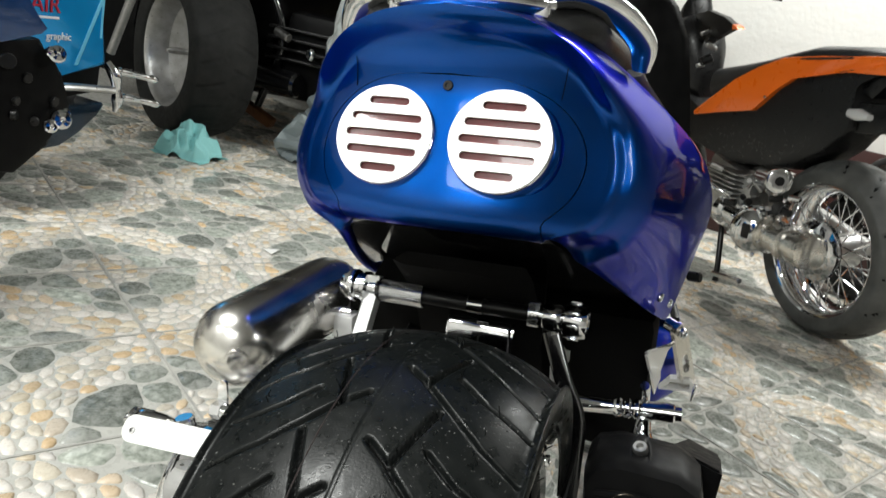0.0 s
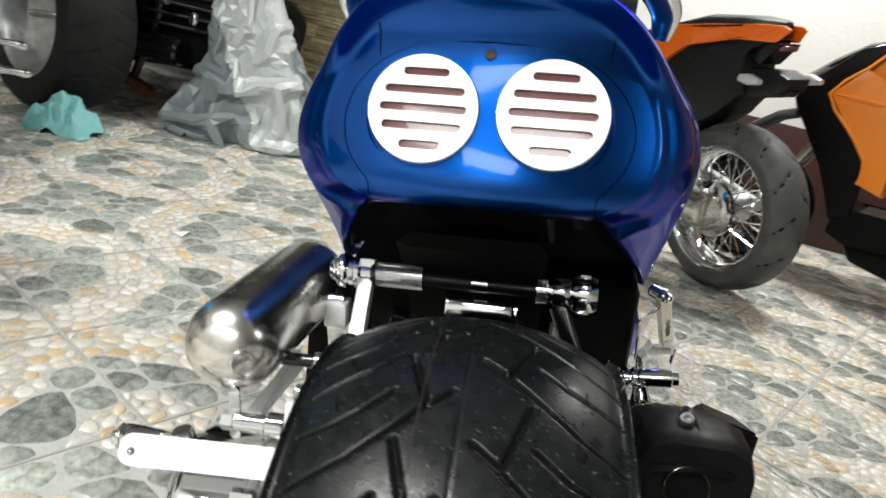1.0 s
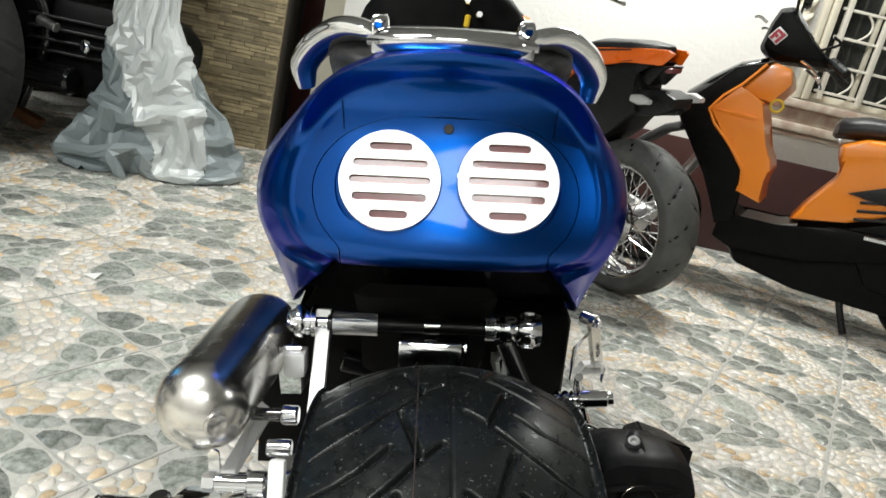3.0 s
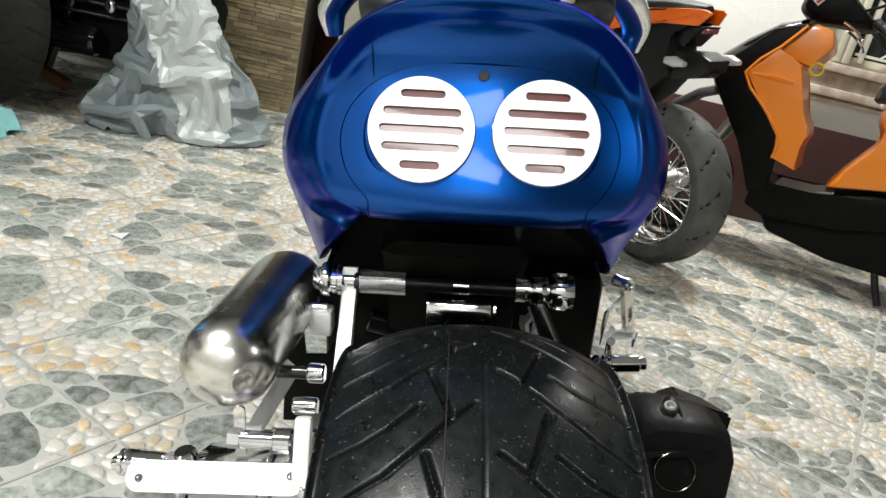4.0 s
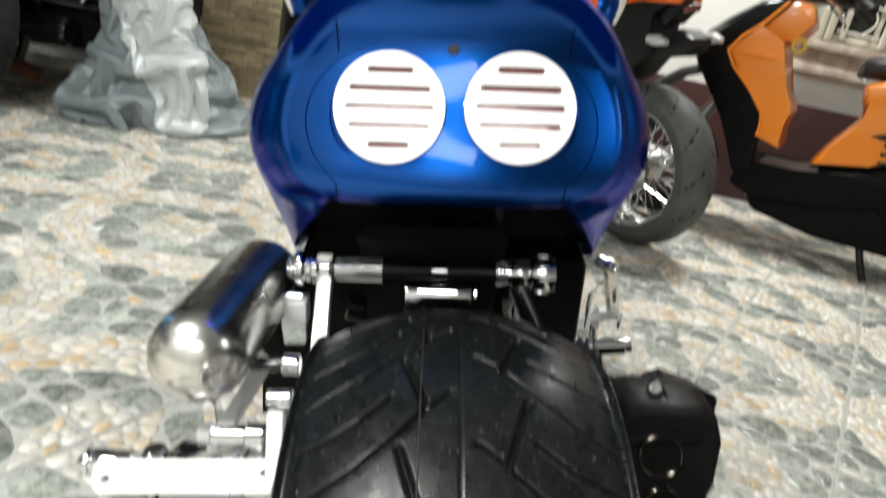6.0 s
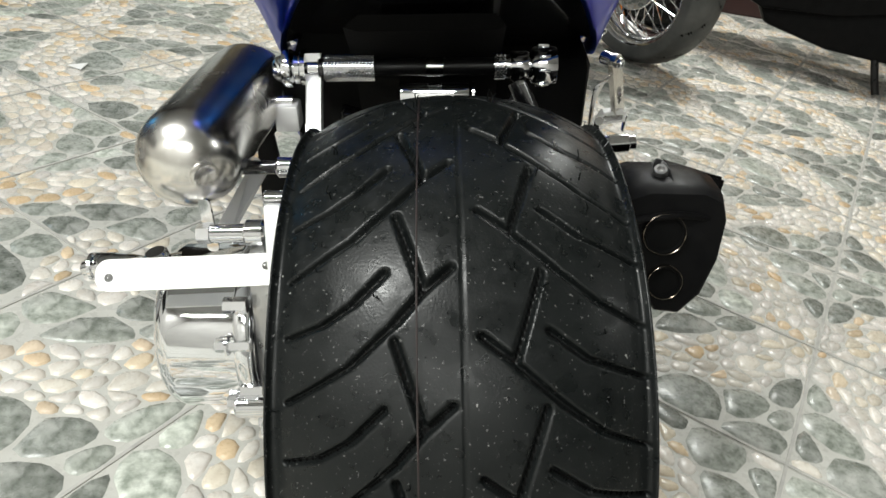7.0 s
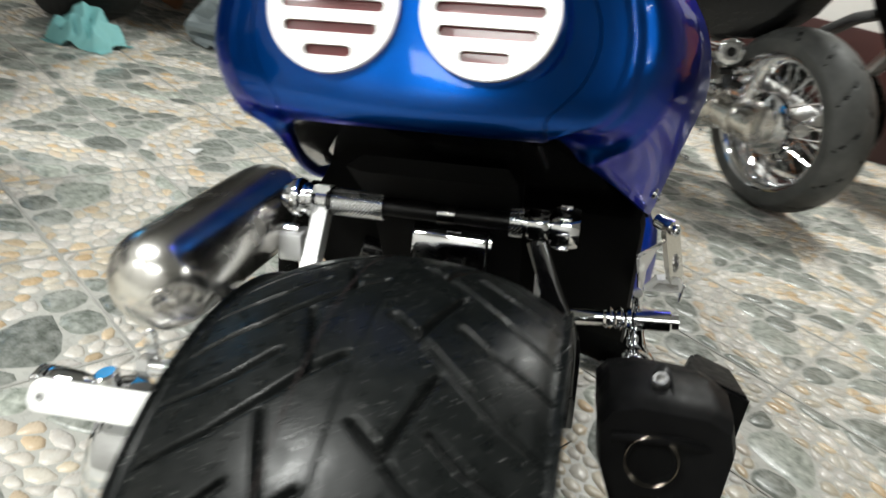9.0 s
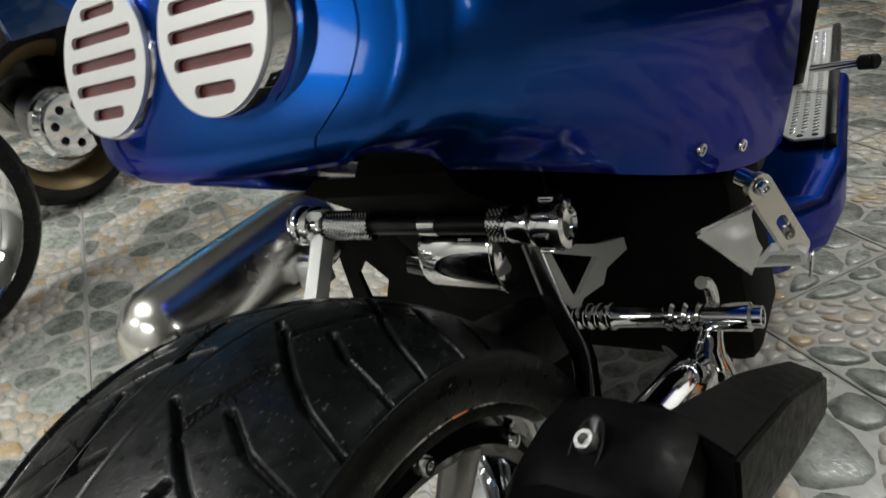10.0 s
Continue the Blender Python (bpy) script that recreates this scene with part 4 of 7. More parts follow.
for x in (-0.066, 0.066):
    part("bar_screw", bolt(B(), mp @ Vector((x, -0.002 if x < 0 else 0.003, 0.004)), mp.to_3x3() @ Vector((0, 0, 1)), 0.0042, 0.003), CHROME, lft)
part("upright_bar", bx(B(), (-0.147, -0.028, 0.378), (0.015, 0.012, 0.062), (-20, 0, 0), 0.003), GLARE_ALU, lft)
part("rail_bar", bx(B(), (-0.134, 0.02, 0.33), (0.012, 0.22, 0.018), (-22, 0, 0), 0.003), CHROME, lft)
drum = Matrix.Translation((0.004, 0.028, 0.25)) @ Matrix.Rotation(radians(90), 4, "Y")
part("drum", lathe(B(), [(0, -0.275), (0.05, -0.275), (0.072, -0.272), (0.079, -0.266), (0.082, -0.256), (0.082, -0.185), (0.078, -0.18), (0.06, -0.176), (0, -0.176)], drum, 56), CHROME, lft, "chromed drum cover")
part("gear_case", bx(B(), (-0.158, 0.02, 0.26), (0.04, 0.14, 0.19), (-12, 0, 0), 0.014), CASTALU, lft)
part("case_rod", cy(B(), (-0.208, -0.005, 0.372), (-0.165, -0.005, 0.372), 0.0085, seg=20, bev=0.001), CHROME, lft)
part("rod_collar", cy(B(), (-0.178, -0.005, 0.372), (-0.16, -0.005, 0.372), 0.012, seg=20, bev=0.002), CHROME, lft)
part("rod_nut", cy(B(), (-0.219, -0.005, 0.372), (-0.208, -0.005, 0.372), 0.009, seg=6), CHROME, lft)
part("lower_rod", cy(B(), (-0.2, -0.055, 0.215), (-0.145, -0.055, 0.215), 0.011, seg=20, bev=0.002), CHROME, lft)
for p in ((-0.197, -0.04, 0.32), (-0.19, -0.06, 0.24), (-0.19, -0.03, 0.17), (-0.18, -0.055, 0.185), (-0.165, 0.03, 0.355)):
    part("case_bolt", cy(B(), p, (p[0] + 0.02, p[1], p[2]), 0.0075, seg=6), CHROME, lft)
gq = [(-0.219, 0.035, 0.352), (-0.204, 0.035, 0.35), (-0.186, 0.135, 0.37), (-0.198, 0.135, 0.381)]
part("guard_plate", loft(B(), [[Vector(p) for p in gq], [Vector(p) + Vector((0.001, 0.002, -0.004)) for p in gq]]), ALU, lft, "grey slanted guard plate", 20)
part("drum_flange", lathe(B(), [(0.06, -0.196), (0.088, -0.196), (0.09, -0.193), (0.09, -0.184), (0.088, -0.181), (0.06, -0.181)], drum, 48), CHROME, lft)
for a in (1.9, 2.7, 3.5, 4.3, 5.1):
    q = drum @ Vector((0.087 * math.cos(a), 0.087 * math.sin(a), -0.2))
    part("drum_bolt", cy(B(), q - Vector((0.012, 0, 0)), q + Vector((0.02, 0, 0)), 0.0065, seg=6, bev=0.001), CHROME, lft)
    part("bolt_washer", cy(B(), q - Vector((0.002, 0, 0)), q + Vector((0.0, 0, 0)), 0.0095, seg=16), CHROME, lft)
part("edge_rail", tube(B(), [(-0.14, 0.0, 0.379), (-0.143, -0.045, 0.33), (-0.146, -0.08, 0.29), (-0.15, -0.1, 0.24), (-0.15, -0.1, 0.19)], 0.008, 10, 4, 0.35, (1, 0, 0)), CHROME, lft)
part("upper_rod", cy(B(), (-0.205, 0.1, 0.385), (-0.15, 0.1, 0.385), 0.007, seg=16), GLOSSBLACK, lft)
part("upper_nut", cy(B(), (-0.168, 0.1, 0.385), (-0.15, 0.1, 0.385), 0.0105, seg=18, bev=0.002), CHROME, lft)
part("link_nut", cy(B(), (-0.175, 0.06, 0.37), (-0.15, 0.06, 0.37), 0.009, seg=18, bev=0.002), CHROME, lft)
# folding foot peg in front of the drum, and the side stand
part("foot_peg", tube(B(), [(-0.328, 0.0, 0.335), (-0.31, -0.002, 0.34), (-0.285, 0.0, 0.338), (-0.268, 0.01, 0.33)], [0.009, 0.0125, 0.0115, 0.007], 14, 4, 0.8), CHROME, lft, "chrome folding foot peg")
for k in range(4):
    part("peg_rib", cy(B(), (-0.322 + 0.006 * k, -0.001, 0.337), (-0.319 + 0.006 * k, -0.001, 0.337), 0.0128, seg=16), CHROME, lft)
part("peg_joint", cy(B(), (-0.268, 0.01, 0.345), (-0.263, 0.012, 0.315), 0.011, seg=16, bev=0.002), CHROME, lft)
part("peg_arm", tube(B(), [(-0.264, 0.012, 0.33), (-0.23, 0.06, 0.31), (-0.19, 0.1, 0.3)], 0.009, 12, 4), CHROME, lft)
part("side_stand", tube(B(), [(-0.13, 0.5, 0.2), (-0.2, 0.53, 0.1), (-0.265, 0.55, 0.043)], 0.012, 12, 4), BLACK, scooter, "black side stand on the floor")

# right: foot peg rod, chrome bracket, black silencer
peg = [(0, -0.13), (0.008, -0.13), (0.01, -0.12), (0.01, -0.06)]
for k in range(5):
    peg += [(0.0102, -0.058 + 0.0112 * k), (0.0122, -0.0555 + 0.0112 * k), (0.0126, -0.0535 + 0.0112 * k), (0.0122, -0.0515 + 0.0112 * k), (0.0102, -0.049 + 0.0112 * k)]
for k in range(3):
    peg += [(0.0095, 0.038 + 0.011 * k), (0.0122, 0.041 + 0.011 * k), (0.0122, 0.045 + 0.011 * k), (0.0095, 0.048 + 0.011 * k)]
peg += [(0.0095, 0.071), (0.0118, 0.072), (0.0118, 0.107), (0.009, 0.109), (0.009, 0.116), (0.006, 0.116), (0.006, 0.112), (0, 0.112)]
part("peg_rod", lathe(B(), peg, Matrix.Translation((0.118, 0.264, 0.325)) @ Vector((1, 0, 0.08)).to_track_quat("Z", "Y").to_matrix().to_4x4(), 24), CHROME, scooter, "ribbed chrome foot peg rod")
part("peg_bracket", tube(B(), [(0.188, 0.27, 0.36), (0.19, 0.28, 0.352), (0.191, 0.284, 0.335), (0.191, 0.276, 0.312)], 0.0055, 12, 5), CHROME, scooter, "chrome hook over the peg rod")
part("bracket_flare", lathe(B(), [(0, 0), (0.009, 0), (0.01, 0.01), (0.014, 0.024), (0.023, 0.036), (0.026, 0.042), (0, 0.042)], Matrix.Translation((0.192, 0.268, 0.318)) @ Vector((0, -0.8, -0.6)).to_track_quat("Z", "Y").to_matrix().to_4x4(), 24), CHROME, scooter, "flared chrome bracket")
stand = new("heel_bracket")
stand.parent = scooter
tagged(stand, "chrome forked heel bracket")
up_ = (Vector((0.2175, 0.355, 0.405)) - Vector((0.237, 0.385, 0.33))).normalized()
out_ = Vector((0.75, -0.66, 0))
out_ = (out_ - up_ * up_.dot(out_)).normalized()
mh = Matrix.Translation((0.2275, 0.37, 0.3675)) @ Matrix((up_.cross(out_), up_, out_)).transposed().to_4x4()
part("strap", plate(B(), rounded(0.024, 0.108, 0.0115, 6), [rounded(0.011, 0.03, 0.0054, 5, 0, -0.012)], 0.007, mh), STEEL, stand)
part("strap_bolt", bolt(B(), mh @ Vector((0, 0.043, 0.008)), out_, 0.007, 0.006), CHROME, stand)
part("slot_bolt", bolt(B(), mh @ Vector((0, -0.022, -0.002)), out_, 0.0058, 0.005), CASTALU, stand)
part("pivot", cy(B(), (0.203, 0.362, 0.412), (0.219, 0.352, 0.408), 0.0085, seg=20, bev=0.003), CHROME, stand)
FACE = Matrix(((1, 0, 0, 0), (0, 0, -1, 0.388), (0, 1, 0, 0), (0, 0, 0, 1)))
# foot channel and stay: reflected brightness painted in by the pale metal
part("base", plate(B(), [(0.206, 0.313), (0.249, 0.317), (0.249, 0.328), (0.243, 0.334), (0.219, 0.33)], [[(0.213, 0.3165), (0.245, 0.32), (0.2445, 0.327), (0.22, 0.3265)]], 0.016, FACE), GLARE_ALU, stand, "open foot channel, its chrome glare put into the colour")
part("base_web", plate(B(), [(0.211, 0.3145), (0.247, 0.318), (0.246, 0.329), (0.218, 0.328)], [], 0.002, FACE @ Matrix.Translation((0, 0, -0.004))), STEEL, stand)
part("base_clip", bx(B(), (0.2515, 0.384, 0.311), (0.003, 0.01, 0.024), (0, 6, 0), 0.001), CHROME, stand)
tri_ = [Vector(p) for p in ((0.183, 0.293, 0.389), (0.186, 0.297, 0.395), (0.212, 0.352, 0.385), (0.201, 0.378, 0.355), (0.205, 0.403, 0.316), (0.2, 0.374, 0.306))]
part("stay", loft(B(), [tri_, [p + Vector((0.003, -0.001, 0.0)) for p in tri_]]), GLARE_ALU, stand, "three-cornered stay with floor reflection in its colour", 20)
part("stay_edge", tube(B(), [(0.201, 0.374, 0.305), (0.1845, 0.293, 0.393), (0.2135, 0.352, 0.387)], 0.0022, 8), CHROME, stand)

mf = new("right_silencer")
mf.parent = scooter
tagged(mf, "satin black cast silencer with twin outlets")
bm = B()
outline = [(0.146, 0.386), (0.154, 0.398), (0.175, 0.404), (0.225, 0.402), (0.242, 0.394), (0.246, 0.378), (0.24, 0.342), (0.226, 0.31), (0.206, 0.292), (0.183, 0.295), (0.164, 0.32), (0.149, 0.356)]
oc = (0.196, 0.345)


def mf_ring(y, k, dx=0.0, dz=0.0, lean=0.0):
    return [Vector((oc[0] + (x - oc[0]) * k + dx, y + lean * (z - 0.34), oc[1] + (z - oc[1]) * k + dz)) for x, z in outline]


loft(bm, [mf_ring(-0.016, 0.84, 0, -0.002, 0.3), mf_ring(-0.014, 0.93, 0, 0, 0.3), mf_ring(-0.004, 0.985, 0, 0, 0.3), mf_ring(0.01, 1.0, 0, 0, 0.2), mf_ring(0.05, 1.0), mf_ring(0.085, 0.95, -0.003, -0.008), mf_ring(0.11, 0.8, -0.006, -0.03), mf_ring(0.16, 0.6, -0.01, -0.06), mf_ring(0.2, 0.4, -0.014, -0.08)])
bmesh.ops.subdivide_edges(bm, edges=bm.edges[:], cuts=1, use_grid_fill=True, smooth=0.3)
part("shell", bm, MATBLACK, mf, "", 40)
bm = B()
loft(bm, [[Vector(p) for p in sec] for sec in (
    ((0.214, 0.082, 0.391), (0.262, 0.058, 0.387), (0.259, 0.06, 0.345), (0.24, 0.066, 0.28), (0.2, 0.075, 0.27)),
    ((0.236, 0.17, 0.356), (0.271, 0.16, 0.348), (0.269, 0.165, 0.29), (0.245, 0.175, 0.23), (0.21, 0.18, 0.22)),
    ((0.25, 0.25, 0.306), (0.276, 0.262, 0.286), (0.274, 0.267, 0.245), (0.252, 0.27, 0.19), (0.225, 0.27, 0.18)))])
bmesh.ops.bevel(bm, geom=bm.edges[:], offset=0.003, segments=2, affect="EDGES")
part("heat_shield", bm, MATBLACK, mf, "angular black heat shield", 25)
part("shell_ridge", tube(B(), [(0.158, -0.004, 0.378), (0.195, -0.006, 0.384), (0.232, 0.002, 0.376)], 0.0035, 8, 4), MATBLACK, mf)
for (x, z, r, y) in ((0.187, 0.368, 0.0185, -0.0075), (0.19, 0.326, 0.0155, -0.0205)):
    mo = Matrix.Translation((x, y - 0.003, z)) @ Matrix.Rotation(radians(76), 4, "X")
    part("outlet_rim", lathe(B(), [(r + 0.0002, -0.006), (r + 0.0003, 0.0022), (r, 0.0025), (r - 0.0003, 0.0022), (r - 0.001, -0.004)], mo, 40), TINTED, mf, "thin bright outlet rim")
    # dark disc painted in place of the outlet's shaded depth
    part("outlet_bore", lathe(B(), [(r - 0.0006, 0.002), (r - 0.002, 0.0018), (r - 0.003, -0.001), (0, -0.002)], mo, 32), RECESS_SHADE, mf)
part("recess", lathe(B(), [(0.011, 0.0018), (0.0095, 0.002), (0.007, -0.001), (0, -0.001)], Matrix.Translation((0.191, 0.03, 0.4035)) @ Matrix.Rotation(radians(18), 4, "X") @ Matrix.Diagonal((0.85, 2.0, 1, 1)), 28), BLACK, mf)
part("shell_bolt", bolt(B(), (0.191, 0.036, 0.402), (-0.2, -0.45, 1), 0.0068, 0.009), CASTALU, mf)
part("exhaust_pipe", tube(B(), [(0.185, 0.13, 0.325), (0.188, 0.2, 0.305), (0.17, 0.3, 0.255), (0.1, 0.42, 0.2)], 0.024, 20, 6), CHROME, mf, "chromed header pipe")

# floorboard with studded chrome plates, lower cowl, leg shield and handlebar
COWL = ((0.47, [(0.16, 0.36), (0.185, 0.36), (0.192, 0.32), (0.185, 0.27), (0.16, 0.26)]),
        (0.53, [(0.16, 0.3), (0.215, 0.298), (0.222, 0.26), (0.212, 0.215), (0.16, 0.2)]),
        (0.6, [(0.16, 0.274), (0.238, 0.272), (0.246, 0.245), (0.234, 0.2), (0.16, 0.18)]),
        (0.7, [(0.16, 0.274), (0.246, 0.272), (0.253, 0.24), (0.24, 0.19), (0.16, 0.17)]),
        (1.05, [(0.16, 0.274), (0.22, 0.272), (0.225, 0.24), (0.21, 0.19), (0.16, 0.17)]))
for s in (-1, 1):
    part("lower_cowl", loft(B(), [[Vector((CX + s * x, y, z)) for x, z in spline2(pts, 16)] for y, pts in COWL]), BLUE, scooter, "candy blue lower side cowl", 60)
part("floorboard", bx(B(), (CX, 0.85, 0.262), (0.4, 0.55, 0.02), (0, 0, 0), 0.006), BLACK, scooter, "black floorboard")
STUD = finish(bx(B(), (0, 0, 0), (0.009, 0.0035, 0.003), (0, 0, 0), 0.001, 1), "stud", CHROME)
for s in (-1, 1):
    fp = new("foot_plate")
    fp.parent = scooter
    tagged(fp, "studded polished foot plate")
    mfp = Matrix.Translation((CX + s * 0.172, 1.008, 0.285)) @ Matrix.Rotation(radians(s * 5), 4, "Z")
    edge_ = [(s * x, y) for x, y in ((-0.031, 0.27), (-0.031, -0.215), (-0.026, -0.235), (-0.01, -0.264), (-0.004, -0.27), (0.028, -0.27), (0.031, -0.266), (0.031, 0.27))]
    part("sheet", plate(B(), edge_, [], 0.003, mfp), GLARE_ALU, fp)
    part("rubber_edge", bx(B(), mfp @ Vector((s * 0.039, 0.002, -0.003)), (0.014, 0.55, 0.024), (0, 0, s * 5), 0.005), BLACK, fp)
    for i in range(4):
        for j in range(4 if i == 0 else 0, 42):
            ob = new("stud", STUD)
            ob.parent = fp
            ob.matrix_basis = mfp @ pose(s * (-0.021 + 0.0138 * i), -0.245 + 0.012 * j, 0.003, 0, 0, s * 35)
    for x in (0.002, 0.02):
        part("plate_screw", bolt(B(), mfp @ Vector((s * x, -0.259, 0.001)), (0, 0, 1), 0.0042, 0.003), BLACK, fp)
part("pillion_peg", cy(B(), (0.18, 0.95, 0.315), (0.25, 0.93, 0.322), 0.006, seg=16, bev=0.001), CHROME, scooter)
part("peg_grip", cy(B(), (0.246, 0.931, 0.322), (0.27, 0.92, 0.324), 0.011, seg=16, bev=0.002), RUBBER, scooter)
for spot in (Vector((0.2, 0.3, 0.452)), Vector((0.2, 0.383, 0.432))):
    p = min((r[i] for r in rows for i in range(NP // 2, NP - 1)), key=lambda v: (v - spot).length)
    part("cowl_rivet", bolt(B(), (CX + p.x - 0.001, p.y, p.z), (1, -0.3, -0.25), 0.006, 0.004), CHROME, scooter)
# red graphic on the flank
for s in (-1, 1):
    bm = B()
    for q in range(20, 29):
        for i in range(13, 24):
            if (i + 2 * q) % 9 < 3 - abs(i - 18) // 3 or (3 * i - q) % 13 == 0:
                bm.faces.new([bm.verts.new((CX + s * (rows[a][b].x + 0.0006), rows[a][b].y, rows[a][b].z + 0.0003)) for a, b in ((q, i), (q + 1, i), (q + 1, i + 1), (q, i + 1))])
    part("flank_graphic", bm, REDMARK, scooter, "red graphic decal on the flank")
sh = B()
secs = []
for k in range(12):
    f = k / 11
    z = 0.28 + 0.62 * f
    w = 0.17 + 0.065 * min(1, f / 0.4) - 0.07 * f ** 2 - (0.05 if k == 11 else 0.015 if k == 10 else 0)
    secs.append([Vector((CX + w * math.sin(q), 0.98 - 0.03 * f - 0.05 * math.cos(q), z)) for q in [radians(-85 + 17 * i) for i in range(11)]] + [Vector((CX + w * 0.96 * math.sin(q), 1.0 - 0.03 * f - 0.05 * math.cos(q), z)) for q in [radians(85 - 17 * i) for i in range(11)]])
loft(sh, secs)
legs = part("leg_shield", sh, MATBLACK, scooter, "black inner leg shield with key and clips", 60)
for x, z in ((-0.115, 0.82), (0.07, 0.835), (-0.1, 0.79), (0.045, 0.86)):
    part("clip", bolt(B(), (CX + x, 0.905, z), (0, -1, 0.1), 0.009, 0.02, False), CHROME, legs)
part("key_tag", cy(B(), (CX + 0.045, 0.9, 0.812), (CX + 0.048, 0.896, 0.835), 0.006, seg=12, bev=0.002), YELLOW, legs, "yellow key tag")
hb = new("handlebar")
hb.parent = scooter
tagged(hb, "chrome handlebar with clamp, grips and levers")
part("clamp", bx(B(), (CX - 0.02, 0.93, 0.885), (0.13, 0.05, 0.04), (-20, 0, 0), 0.01), CHROME, hb, "ribbed chrome clamp")
for k in range(5):
    part("clamp_rib", bx(B(), (CX - 0.065 + 0.022 * k, 0.903, 0.887), (0.012, 0.01, 0.034), (-20, 0, 0), 0.003), CHROME, hb)
part("bar", tube(B(), [(CX - 0.3, 0.84, 0.93), (CX - 0.2, 0.9, 0.94), (CX - 0.06, 0.945, 0.9), (CX + 0.06, 0.945, 0.9), (CX + 0.2, 0.9, 0.94), (CX + 0.3, 0.84, 0.93)], 0.011, 14, 5), CHROME, hb)
for s in (-1, 1):
    part("grip", cy(B(), (CX + s * 0.22, 0.9, 0.937), (CX + s * 0.33, 0.82, 0.93), 0.016, seg=18, bev=0.003), RUBBER, hb)
    part("lever", tube(B(), [(CX + s * 0.2, 0.94, 0.925), (CX + s * 0.26, 0.93, 0.905), (CX + s * 0.32, 0.88, 0.88), (CX + s * 0.345, 0.85, 0.868)], [0.008, 0.006, 0.005, 0.006], 10, 5, 0.7), CHROME, hb)
front = new("front_wheel")
front.parent = scooter
mfw = pose(0, 1.32, 0.235, 0, 90, 0)
fp_ = tyre_profile(0.06, 0.235, 0.15, 28)
part("front_tyre", lathe(B(), [(r, x) for x, r in fp_], mfw, 64), RUBBER, front)
part("front_rim", lathe(B(), [(0.152, -0.05), (0.14, -0.045), (0.135, 0), (0.14, 0.045), (0.152, 0.05), (0.13, 0.04), (0.0, 0.03), (0, -0.03), (0.13, -0.04), (0.152, -0.05)], mfw, 48), CHROME, front)
part("front_cowl", loft(B(), [[Vector((CX + w * math.sin(q), 1.05 + d * math.cos(q), z)) for q in [2 * math.pi * i / 24 for i in range(24)]] for z, w, d in ((0.38, 0.19, 0.09), (0.55, 0.2, 0.13), (0.75, 0.17, 0.11), (0.88, 0.12, 0.07))]), BLUE, scooter, "candy blue front cowl", 60)
part("fork", tube(B(), [(CX, 1.0, 0.86), (CX, 1.2, 0.5), (CX + 0.075, 1.3, 0.3), (CX + 0.075, 1.32, 0.235)], 0.018, 12, 5), CASTALU, scooter)
